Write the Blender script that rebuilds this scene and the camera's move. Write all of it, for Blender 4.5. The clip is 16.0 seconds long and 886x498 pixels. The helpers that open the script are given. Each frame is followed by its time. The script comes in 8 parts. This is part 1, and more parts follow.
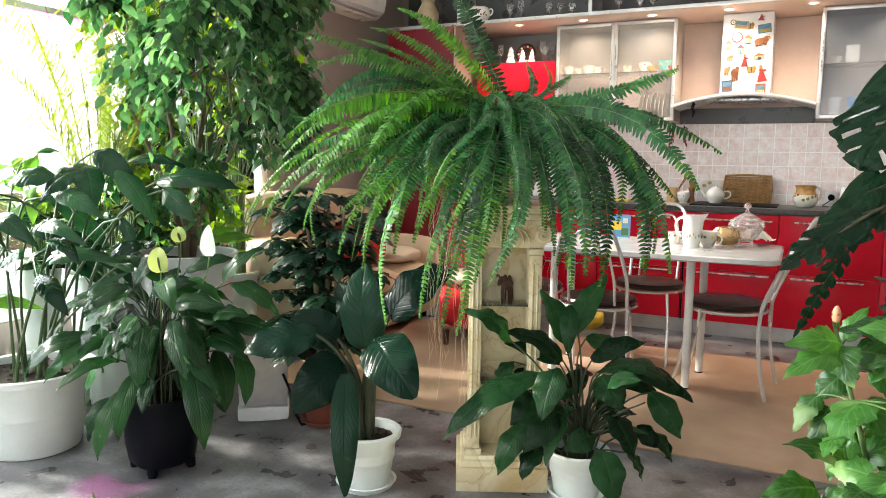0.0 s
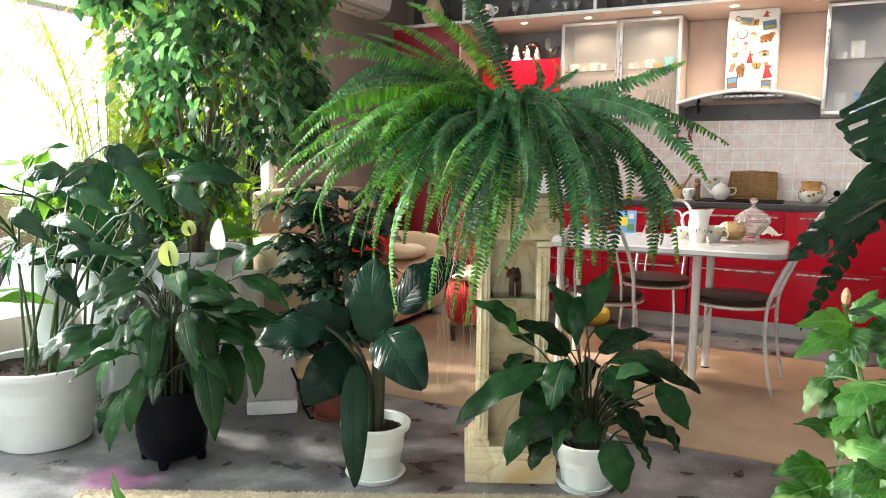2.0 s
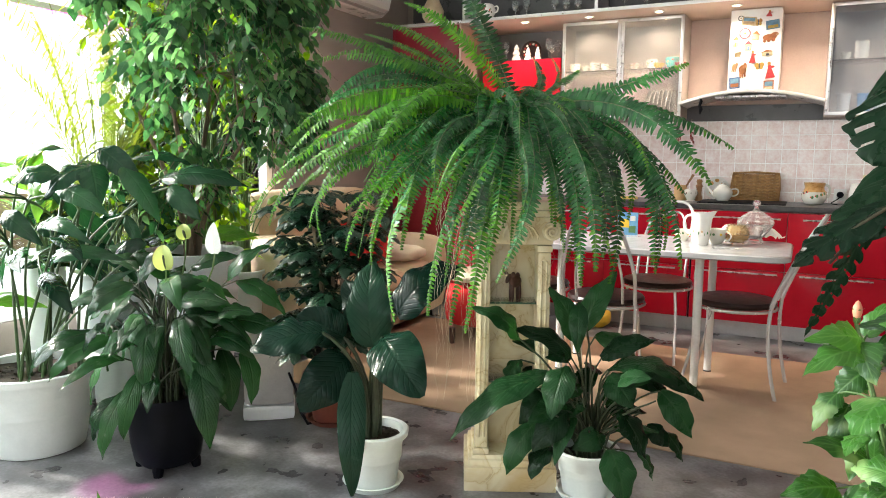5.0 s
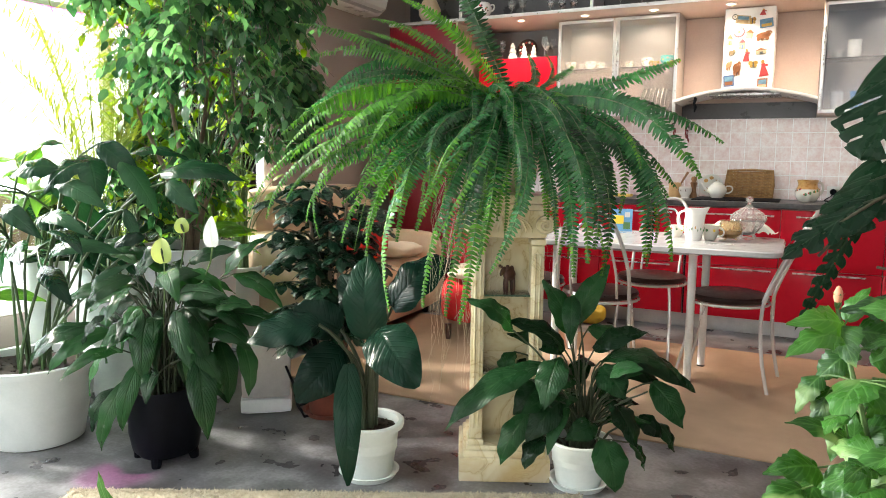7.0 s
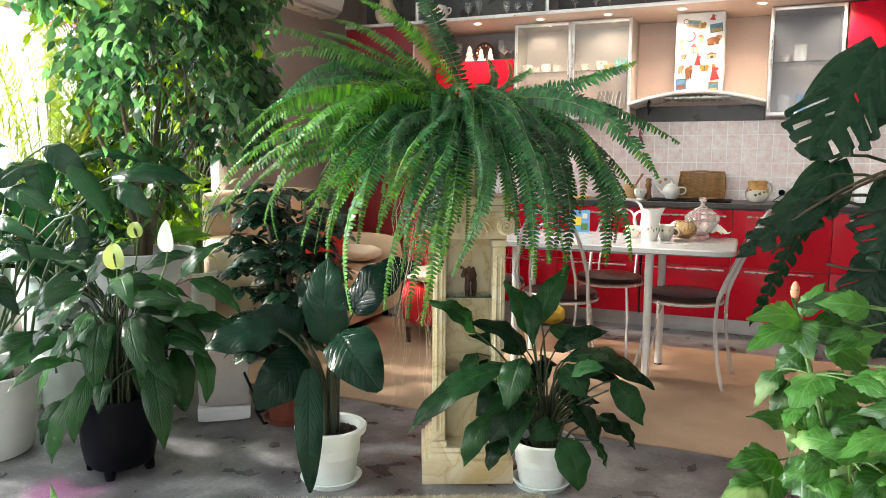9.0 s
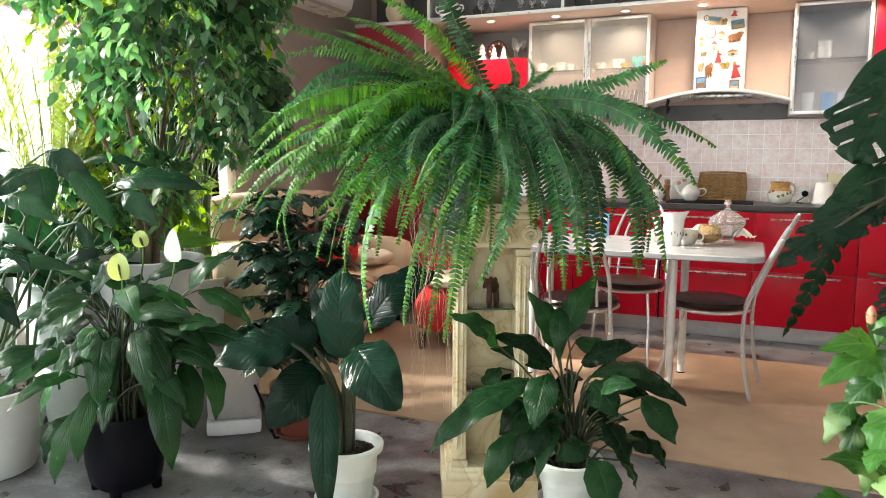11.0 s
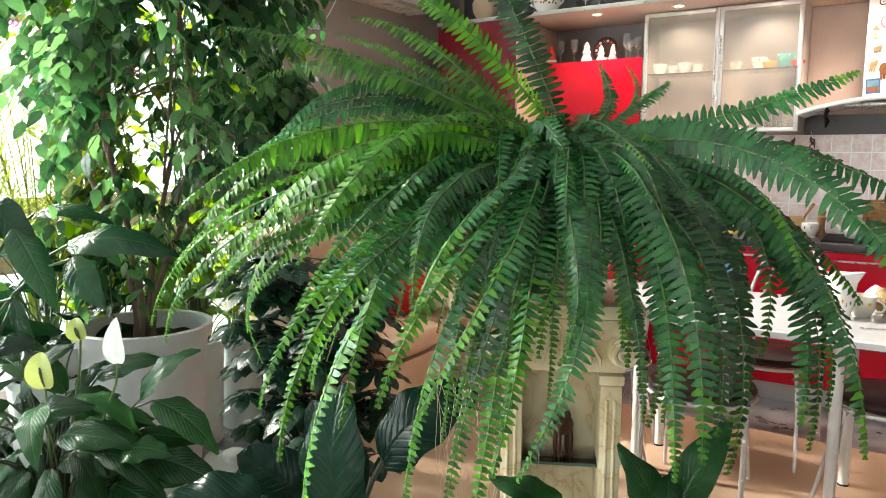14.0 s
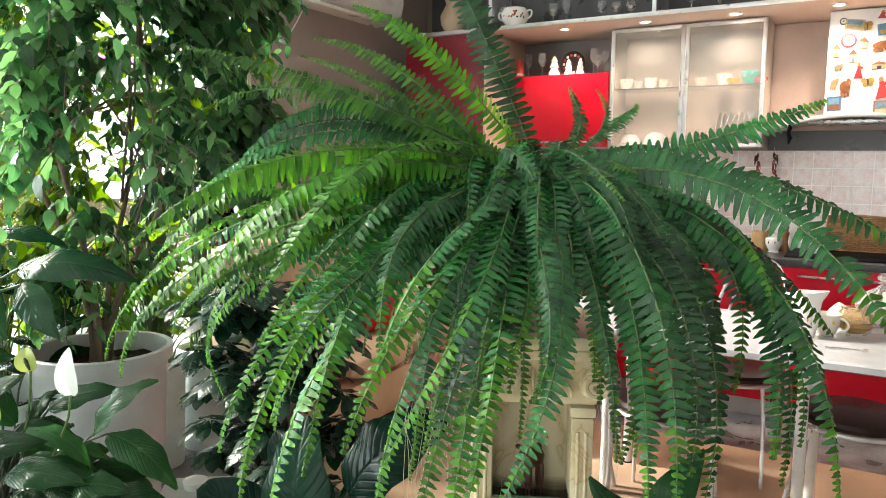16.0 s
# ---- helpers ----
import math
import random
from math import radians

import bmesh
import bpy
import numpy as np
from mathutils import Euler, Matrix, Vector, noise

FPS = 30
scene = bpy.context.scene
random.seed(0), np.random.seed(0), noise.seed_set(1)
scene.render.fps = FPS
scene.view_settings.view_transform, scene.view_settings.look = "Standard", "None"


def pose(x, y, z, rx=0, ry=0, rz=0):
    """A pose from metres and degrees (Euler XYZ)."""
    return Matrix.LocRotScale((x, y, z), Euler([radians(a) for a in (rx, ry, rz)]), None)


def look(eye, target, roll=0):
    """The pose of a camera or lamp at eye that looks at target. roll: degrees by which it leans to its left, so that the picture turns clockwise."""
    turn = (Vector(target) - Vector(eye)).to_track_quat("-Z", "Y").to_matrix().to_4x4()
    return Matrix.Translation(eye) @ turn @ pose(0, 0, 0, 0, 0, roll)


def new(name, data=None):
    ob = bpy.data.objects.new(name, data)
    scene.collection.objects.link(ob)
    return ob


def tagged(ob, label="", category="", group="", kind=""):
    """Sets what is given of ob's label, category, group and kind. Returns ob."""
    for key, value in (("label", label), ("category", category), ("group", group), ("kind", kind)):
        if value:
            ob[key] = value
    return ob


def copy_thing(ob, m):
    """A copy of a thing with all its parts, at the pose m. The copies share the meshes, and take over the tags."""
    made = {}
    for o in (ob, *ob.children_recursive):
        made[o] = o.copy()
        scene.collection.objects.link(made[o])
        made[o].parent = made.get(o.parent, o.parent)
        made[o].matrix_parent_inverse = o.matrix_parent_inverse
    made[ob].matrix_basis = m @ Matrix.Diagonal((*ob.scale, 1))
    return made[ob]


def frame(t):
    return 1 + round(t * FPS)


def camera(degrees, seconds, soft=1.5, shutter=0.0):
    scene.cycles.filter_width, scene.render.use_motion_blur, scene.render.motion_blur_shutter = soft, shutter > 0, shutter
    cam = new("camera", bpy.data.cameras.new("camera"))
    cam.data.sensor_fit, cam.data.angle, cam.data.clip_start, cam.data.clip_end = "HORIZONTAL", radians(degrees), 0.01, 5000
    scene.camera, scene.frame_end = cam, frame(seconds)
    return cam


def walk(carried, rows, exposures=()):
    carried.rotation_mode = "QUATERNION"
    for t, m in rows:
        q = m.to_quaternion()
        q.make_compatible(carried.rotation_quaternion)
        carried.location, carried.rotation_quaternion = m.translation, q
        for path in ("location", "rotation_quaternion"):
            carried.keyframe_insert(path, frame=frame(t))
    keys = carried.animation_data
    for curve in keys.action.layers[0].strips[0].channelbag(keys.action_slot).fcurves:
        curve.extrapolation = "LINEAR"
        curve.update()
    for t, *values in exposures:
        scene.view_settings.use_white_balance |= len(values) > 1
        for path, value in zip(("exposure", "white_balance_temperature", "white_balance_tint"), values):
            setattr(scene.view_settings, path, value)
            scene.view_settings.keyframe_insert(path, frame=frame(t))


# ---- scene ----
# camera and its path: t, x, y, z, yaw, pitch, roll
cam = camera(63.2, 16.0, soft=0.95, shutter=0.4)
ROWS = [
    (0.0, -0.180, 0.879, 1.189, 26.45, -7.02, -0.74),
    (0.5, -0.194, 0.885, 1.185, 26.47, -6.95, -0.76),
    (1.0, -0.199, 0.883, 1.176, 26.85, -6.97, -0.70),
    (1.5, -0.193, 0.869, 1.164, 27.03, -6.91, -0.56),
    (2.0, -0.186, 0.853, 1.159, 26.72, -6.91, -0.57),
    (2.5, -0.174, 0.845, 1.153, 26.23, -6.96, -0.65),
    (3.0, -0.178, 0.864, 1.157, 25.60, -7.02, -0.77),
    (3.5, -0.194, 0.884, 1.169, 25.60, -6.89, -0.80),
    (4.0, -0.197, 0.895, 1.170, 26.17, -7.05, -0.77),
    (4.5, -0.194, 0.899, 1.174, 26.33, -7.00, -0.64),
    (5.0, -0.202, 0.897, 1.176, 26.76, -7.04, -0.61),
    (7.5, -0.169, 0.855, 1.141, 26.41, -7.03, -0.71),
    (8.0, -0.163, 0.844, 1.128, 25.31, -6.84, -0.77),
    (8.2, -0.162, 0.844, 1.132, 24.60, -6.74, -0.83),
    (10.3, -0.269, 0.931, 1.157, 22.63, -6.80, -0.27),
    (10.5, -0.272, 0.929, 1.157, 22.94, -6.85, -0.37),
    (11.0, -0.289, 0.974, 1.172, 23.65, -6.87, -0.26),
    (11.5, -0.361, 1.095, 1.193, 24.18, -6.97, -0.29),
    (12.0, -0.436, 1.220, 1.218, 25.15, -7.35, -0.21),
    (12.5, -0.441, 1.400, 1.264, 25.89, -7.33, -0.14),
    (13.0, -0.423, 1.551, 1.309, 27.83, -7.30, -0.14),
    (13.5, -0.454, 1.693, 1.331, 31.03, -7.24, -0.23),
    (14.0, -0.501, 1.835, 1.341, 32.82, -7.25, -0.29),
    (14.5, -0.529, 1.914, 1.329, 33.00, -7.08, -0.40),
    (15.0, -0.527, 1.939, 1.338, 32.87, -6.76, -0.57),
    (15.5, -0.513, 1.931, 1.353, 31.70, -6.68, -0.58),
    (16.0, -0.526, 1.872, 1.384, 30.27, -6.72, -0.58),
]
walk(cam, [(t, pose(x, y, z, 90 + pitch, roll, yaw)) for t, x, y, z, yaw, pitch, roll in ROWS], exposures=[(0.0, 0.95), (16.0, 0.95)])

# world, sun and large lights
SUN = Vector((-0.97, -0.20, 0.60)).normalized()
world = bpy.data.worlds.new("daylight")
scene.world = world
world.use_nodes = True
wn = world.node_tree.nodes
sky = wn.new("ShaderNodeTexSky")
sky.sky_type = "NISHITA"
sky.sun_disc = False
sky.sun_elevation = math.asin(SUN.z)
sky.sun_rotation = math.atan2(SUN.x, SUN.y)
sky.dust_density = 3.0
wn["Background"].inputs["Strength"].default_value = 0.15
world.node_tree.links.new(sky.outputs[0], wn["Background"].inputs["Color"])
sun = new("sun", bpy.data.lights.new("sun", "SUN"))
sun.data.energy, sun.data.angle, sun.data.color = 5.0, radians(3.2), (1.0, 0.93, 0.82)
sun.matrix_world = look((0, 0, 0), -SUN)


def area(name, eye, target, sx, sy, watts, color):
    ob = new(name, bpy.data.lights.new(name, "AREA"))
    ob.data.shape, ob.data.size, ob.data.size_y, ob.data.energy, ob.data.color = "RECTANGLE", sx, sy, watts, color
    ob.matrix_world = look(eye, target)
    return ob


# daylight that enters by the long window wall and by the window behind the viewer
area("window_daylight", (-3.80, 1.7, 1.68), (-1.0, 1.7, 1.3), 6.25, 2.3, 318.0, (0.90, 0.95, 0.965))
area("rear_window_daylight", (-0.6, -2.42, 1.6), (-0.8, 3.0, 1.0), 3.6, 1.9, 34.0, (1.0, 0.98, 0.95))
# ---- building helpers ----
class Mesh:
    """Gathers vertices, faces, uv and material slots for one mesh."""

    def __init__(self):
        self.v, self.f, self.uv, self.m = [], [], [], []

    def add(self, verts, faces, uvs=None, slot=0):
        o = len(self.v)
        self.v += [tuple(p) for p in verts]
        self.uv += list(uvs) if uvs else [(p[0] * 0.5, p[2] * 0.5) for p in verts]
        self.f += [tuple(i + o for i in face) for face in faces]
        self.m += [slot] * len(faces)

    def grid(self, rows, uvs=None, slot=0, closed=False):
        n, k = len(rows), len(rows[0])
        verts = [p for r in rows for p in r]
        faces = []
        for i in range(n - 1):
            for j in range(k if closed else k - 1):
                j2 = (j + 1) % k
                faces.append((i * k + j, i * k + j2, (i + 1) * k + j2, (i + 1) * k + j))
        self.add(verts, faces, uvs, slot)

    def box(self, x0, x1, y0, y1, z0, z1, slot=0, b=0.0):
        if b <= 0:
            vs = [(x, y, z) for z in (z0, z1) for y in (y0, y1) for x in (x0, x1)]
            self.add(vs, [(0, 2, 3, 1), (4, 5, 7, 6), (0, 1, 5, 4), (2, 6, 7, 3), (0, 4, 6, 2), (1, 3, 7, 5)], None, slot)
            return
        bm = bmesh.new()
        bmesh.ops.create_cube(bm, size=1.0)
        for p in bm.verts:
            p.co = Vector(((x0 + x1) / 2 + p.co.x * (x1 - x0), (y0 + y1) / 2 + p.co.y * (y1 - y0), (z0 + z1) / 2 + p.co.z * (z1 - z0)))
        b = min(b, 0.45 * min(x1 - x0, y1 - y0, z1 - z0))
        bmesh.ops.bevel(bm, geom=list(bm.edges), offset=b, segments=2, affect="EDGES", profile=0.6)
        self.bm(bm, slot)

    def bm(self, bm, slot=0):
        bm.verts.index_update()
        self.add([p.co.copy() for p in bm.verts], [[p.index for p in f.verts] for f in bm.faces], None, slot)
        bm.free()

    def tube(self, pts, r, k=8, slot=0, cap=True):
        pts = [Vector(p) for p in pts]
        rs = r if isinstance(r, (list, tuple)) else [r] * len(pts)
        rows, uvs, side = [], [], None
        for i, p in enumerate(pts):
            t = (pts[min(i + 1, len(pts) - 1)] - pts[max(i - 1, 0)])
            t = t.normalized() if t.length > 1e-9 else Vector((0, 0, 1))
            if side is None:
                side = t.orthogonal().normalized()
            side = (side - t * side.dot(t))
            side = side.normalized() if side.length > 1e-6 else t.orthogonal().normalized()
            w = t.cross(side)
            rows.append([p + (side * math.cos(a) + w * math.sin(a)) * rs[i] for a in (2 * math.pi * j / k for j in range(k))])
            uvs += [(j / k, i / max(1, len(pts) - 1)) for j in range(k)]
        o = len(self.v)
        self.grid(rows, uvs, slot, True)
        if cap:
            self.f += [tuple(o + j for j in reversed(range(k))), tuple(o + (len(pts) - 1) * k + j for j in range(k))]
            self.m += [slot, slot]

    def lathe(self, profile, c=(0, 0, 0), k=32, slot=0, squash=1.0):
        rows = [[(c[0] + r * math.cos(a), c[1] + r * squash * math.sin(a), c[2] + z) for a in (2 * math.pi * j / k for j in range(k))] for r, z in profile]
        uvs = [(j / k, z) for r, z in profile for j in range(k)]
        self.grid(rows, uvs, slot, True)

    def data(self, name, mats, smooth=True):
        me = bpy.data.meshes.new(name)
        me.from_pydata(self.v, [], self.f)
        layer = me.uv_layers.new(name="UVMap")
        idx = np.empty(len(me.loops), dtype=np.int32)
        me.loops.foreach_get("vertex_index", idx)
        layer.data.foreach_set("uv", np.array(self.uv, dtype=np.float32)[idx].ravel())
        for m in mats if isinstance(mats, (list, tuple)) else [mats]:
            me.materials.append(m)
        me.polygons.foreach_set("material_index", self.m)
        me.polygons.foreach_set("use_smooth", [bool(smooth)] * len(me.polygons))
        me.update()
        if smooth == "auto":
            me.set_sharp_from_angle(angle=radians(35))
        return me


def part(name, mesh, mats, parent=None, label="", smooth="auto", m=None):
    data = mesh.data(name, mats, smooth) if isinstance(mesh, Mesh) else mesh
    ob = new(name, data)
    if m is not None:
        ob.matrix_basis = m
    ob.parent = parent
    return tagged(ob, label) if label else ob


def thing(name, label, category, m=None, group="", kind=""):
    ob = new(name)
    ob.empty_display_size = 0.05
    if m is not None:
        ob.matrix_basis = m
    return tagged(ob, label, category, group, kind)


def solid(name, x0, x1, y0, y1, z0, z1, mat, parent=None, b=0.0, label=""):
    me = Mesh()
    me.box(x0, x1, y0, y1, z0, z1, 0, b)
    return part(name, me, mat, parent, label)


def structure(name, mesh, mats, label, category):
    return tagged(part(name, mesh, mats), label, category, kind="structure")


def bezier(a, b, c, n):
    """n + 1 points of a curve from a by way of b (its middle) to c."""
    a, b, c = Vector(a), Vector(b), Vector(c)
    q = 2 * b - 0.5 * (a + c)
    return [a * (1 - t) ** 2 + q * 2 * t * (1 - t) + c * t * t for t in (i / n for i in range(n + 1))]


def cubic(a, b, c, d, n):
    a, b, c, d = Vector(a), Vector(b), Vector(c), Vector(d)
    return [a * (1 - t) ** 3 + b * 3 * t * (1 - t) ** 2 + c * 3 * t * t * (1 - t) + d * t ** 3 for t in (i / n for i in range(n + 1))]


# ---- materials ----
def nodes_of(name):
    mat = bpy.data.materials.new(name)
    mat.use_nodes = True
    nt = mat.node_tree
    return mat, nt, nt.nodes["Principled BSDF"], nt.nodes["Material Output"]


def setv(node, **vals):
    for key, value in vals.items():
        node.inputs[key.replace("_", " ")].default_value = value


def pbr(name, c1, c2, scale=8.0, rough=0.5, metal=0.0, bump=0.1, fine=120.0, coat=0.0, spec=0.5, var=0.15, island=False, roam=False):
    """A surface whose colour wanders between c1 and c2 at two scales, with fine relief and uneven gloss."""
    mat, nt, p, out = nodes_of(name)
    nd, ln = nt.nodes, nt.links
    tc = nd.new("ShaderNodeTexCoord")
    big, small = nd.new("ShaderNodeTexNoise"), nd.new("ShaderNodeTexNoise")
    setv(big, Scale=scale, Detail=6.0, Roughness=0.6)
    setv(small, Scale=fine, Detail=3.0)
    where = tc.outputs["Object"]
    if roam:
        shift = nd.new("ShaderNodeVectorMath")
        ln.new(where, shift.inputs[0])
        ln.new(nd.new("ShaderNodeObjectInfo").outputs["Location"], shift.inputs[1])
        where = shift.outputs[0]
    for n in (big, small):
        ln.new(where, n.inputs["Vector"])
    add = nd.new("ShaderNodeMath")
    add.operation = "MULTIPLY_ADD"
    add.inputs[1].default_value = 0.35
    ln.new(small.outputs[0], add.inputs[0])
    ln.new(big.outputs[0], add.inputs[2])
    ramp = nd.new("ShaderNodeMapRange")
    setv(ramp, From_Min=0.45, From_Max=0.9)
    ln.new(add.outputs[0], ramp.inputs["Value"])
    mix = nd.new("ShaderNodeMix")
    mix.data_type = "RGBA"
    mix.inputs["A"].default_value, mix.inputs["B"].default_value = (*c1, 1), (*c2, 1)
    ln.new(ramp.outputs[0], mix.inputs["Factor"])
    hsv = nd.new("ShaderNodeHueSaturation")
    rnd = nd.new("ShaderNodeNewGeometry") if island else nd.new("ShaderNodeObjectInfo")
    val = nd.new("ShaderNodeMapRange")
    setv(val, To_Min=1.0 - var, To_Max=1.0 + var)
    ln.new(rnd.outputs["Random Per Island" if island else "Random"], val.inputs["Value"])
    ln.new(val.outputs[0], hsv.inputs["Value"])
    ln.new(mix.outputs["Result"], hsv.inputs["Color"])
    ln.new(hsv.outputs[0], p.inputs["Base Color"])
    rr = nd.new("ShaderNodeMapRange")
    setv(rr, From_Min=0.3, From_Max=0.7, To_Min=max(0.02, rough * 0.8), To_Max=min(1.0, rough * 1.2))
    ln.new(big.outputs[0], rr.inputs["Value"])
    ln.new(rr.outputs[0], p.inputs["Roughness"])
    setv(p, Metallic=metal, Coat_Weight=coat, Specular_IOR_Level=spec)
    if bump:
        bp = nd.new("ShaderNodeBump")
        setv(bp, Strength=bump, Distance=0.004)
        ln.new(add.outputs[0], bp.inputs["Height"])
        ln.new(bp.outputs[0], p.inputs["Normal"])
    return mat


def leafy(name, dark, light, rib, rough=0.35, trans=0.35, veins=14.0, slant=0.35, vein_mix=0.35, bump=0.35, var=0.25, island=False, spec=0.5, edge=None, mix_rnd=0.6, own_rnd=0.35):
    """A leaf: uv x runs across the blade, uv y along it. Light shines through."""
    mat, nt, p, out = nodes_of(name)
    nd, ln = nt.nodes, nt.links

    def math_node(op, a, b):
        n = nd.new("ShaderNodeMath")
        n.operation = op
        for i, q in enumerate((a, b)):
            if q is None:
                continue
            if isinstance(q, (int, float)):
                n.inputs[i].default_value = q
            else:
                ln.new(q, n.inputs[i])
        return n.outputs[0]

    uv = nd.new("ShaderNodeUVMap")
    sep = nd.new("ShaderNodeSeparateXYZ")
    ln.new(uv.outputs[0], sep.inputs[0])
    across = math_node("ABSOLUTE", math_node("SUBTRACT", sep.outputs[0], 0.5), None)
    wave = math_node("SINE", math_node("MULTIPLY", math_node("SUBTRACT", sep.outputs[1], math_node("MULTIPLY", across, slant)), veins * 6.2832), None)
    ridge = math_node("POWER", math_node("MULTIPLY_ADD", wave, 0.5), 7.0)
    nd_ridge = ridge.node.inputs[0].links[0].from_node
    nd_ridge.inputs[2].default_value = 0.5
    midrib = nd.new("ShaderNodeMapRange")
    setv(midrib, From_Min=0.012, From_Max=0.05, To_Min=1.0, To_Max=0.0)
    ln.new(across, midrib.inputs["Value"])
    tc = nd.new("ShaderNodeTexCoord")
    noise_n = nd.new("ShaderNodeTexNoise")
    setv(noise_n, Scale=18.0, Detail=5.0)
    ln.new(tc.outputs["Object"], noise_n.inputs["Vector"])
    rnd = nd.new("ShaderNodeNewGeometry") if island else nd.new("ShaderNodeObjectInfo")
    r = rnd.outputs["Random Per Island" if island else "Random"]
    fac = math_node("MULTIPLY_ADD", noise_n.outputs[0], 0.7)
    fac.node.inputs[2].default_value = -0.1
    fac = math_node("ADD", fac, math_node("MULTIPLY", math_node("SUBTRACT", r, 0.5), mix_rnd))
    mix = nd.new("ShaderNodeMix")
    mix.data_type = "RGBA"
    mix.inputs["A"].default_value, mix.inputs["B"].default_value = (*dark, 1), (*light, 1)
    ln.new(fac, mix.inputs["Factor"])
    color = mix.outputs["Result"]
    if edge is not None:
        em = nd.new("ShaderNodeMix")
        em.data_type = "RGBA"
        em.inputs["B"].default_value = (*edge, 1)
        patch = nd.new("ShaderNodeTexNoise")
        setv(patch, Scale=9.0, Detail=2.0)
        ln.new(tc.outputs["Object"], patch.inputs["Vector"])
        pr = nd.new("ShaderNodeMapRange")
        setv(pr, From_Min=0.60, From_Max=0.66)
        ln.new(patch.outputs[0], pr.inputs["Value"])
        ln.new(pr.outputs[0], em.inputs["Factor"])
        ln.new(color, em.inputs["A"])
        color = em.outputs["Result"]
    vm = nd.new("ShaderNodeMix")
    vm.data_type = "RGBA"
    vm.inputs["B"].default_value = (*rib, 1)
    vf = math_node("MAXIMUM", math_node("MULTIPLY", ridge, vein_mix), math_node("MULTIPLY", midrib.outputs[0], min(1.0, vein_mix * 1.8)))
    ln.new(vf, vm.inputs["Factor"])
    ln.new(color, vm.inputs["A"])
    hsv = nd.new("ShaderNodeHueSaturation")
    val = nd.new("ShaderNodeMapRange")
    setv(val, To_Min=1.0 - var, To_Max=1.0 + var)
    ln.new(r, val.inputs["Value"])
    own = nd.new("ShaderNodeMapRange")
    setv(own, To_Min=1.0 - own_rnd if island else 1.0, To_Max=1.0 + own_rnd if island else 1.0)
    ln.new(nd.new("ShaderNodeObjectInfo").outputs["Random"], own.inputs["Value"])
    ln.new(math_node("MULTIPLY", val.outputs[0], own.outputs[0]), hsv.inputs["Value"])
    ln.new(vm.outputs["Result"], hsv.inputs["Color"])
    ln.new(hsv.outputs[0], p.inputs["Base Color"])
    rr = nd.new("ShaderNodeMapRange")
    setv(rr, From_Min=0.3, From_Max=0.7, To_Min=rough * 0.75, To_Max=rough * 1.3)
    ln.new(noise_n.outputs[0], rr.inputs["Value"])
    ln.new(rr.outputs[0], p.inputs["Roughness"])
    setv(p, Specular_IOR_Level=spec)
    bp = nd.new("ShaderNodeBump")
    setv(bp, Strength=bump, Distance=0.004)
    hh = math_node("SUBTRACT", math_node("MULTIPLY", noise_n.outputs[0], 0.5), math_node("ADD", math_node("MULTIPLY", ridge, 0.6), midrib.outputs[0]))
    ln.new(hh, bp.inputs["Height"])
    ln.new(bp.outputs[0], p.inputs["Normal"])
    tr = nd.new("ShaderNodeBsdfTranslucent")
    bright = nd.new("ShaderNodeHueSaturation")
    setv(bright, Hue=0.475, Saturation=1.15, Value=1.9)
    ln.new(hsv.outputs[0], bright.inputs["Color"])
    ln.new(bright.outputs[0], tr.inputs["Color"])
    ms = nd.new("ShaderNodeMixShader")
    ms.inputs[0].default_value = trans
    ln.new(p.outputs[0], ms.inputs[1])
    ln.new(tr.outputs[0], ms.inputs[2])
    ln.new(ms.outputs[0], out.inputs["Surface"])
    return mat


def clear_glass(name, tint, rough, mix=0.85, gloss_rough=0.02):
    """Thin pane: mostly lets light straight through, with a sheen."""
    mat, nt, p, out = nodes_of(name)
    nd, ln = nt.nodes, nt.links
    nd.remove(p)
    tr, gl, ms = nd.new("ShaderNodeBsdfTransparent"), nd.new("ShaderNodeBsdfGlossy"), nd.new("ShaderNodeMixShader")
    tr.inputs[0].default_value = (*tint, 1)
    gl.inputs["Roughness"].default_value = gloss_rough
    fr = nd.new("ShaderNodeFresnel")
    fr.inputs[0].default_value = 1.5
    ln.new(fr.outputs[0], ms.inputs[0])
    ln.new(tr.outputs[0], ms.inputs[1])
    ln.new(gl.outputs[0], ms.inputs[2])
    last = ms.outputs[0]
    if rough > 0:
        df, ms2 = nd.new("ShaderNodeBsdfTranslucent"), nd.new("ShaderNodeMixShader")
        d2, ms3 = nd.new("ShaderNodeBsdfDiffuse"), nd.new("ShaderNodeMixShader")
        df.inputs[0].default_value = d2.inputs[0].default_value = (*tint, 1)
        ms3.inputs[0].default_value = 0.5
        ln.new(df.outputs[0], ms3.inputs[1])
        ln.new(d2.outputs[0], ms3.inputs[2])
        ms2.inputs[0].default_value = rough
        ln.new(last, ms2.inputs[1])
        ln.new(ms3.outputs[0], ms2.inputs[2])
        last = ms2.outputs[0]
    ln.new(last, out.inputs["Surface"])
    return mat


def glow(name, color, strength):
    mat, nt, p, out = nodes_of(name)
    setv(p, Base_Color=(*color, 1), Emission_Color=(*color, 1), Emission_Strength=strength)
    return mat


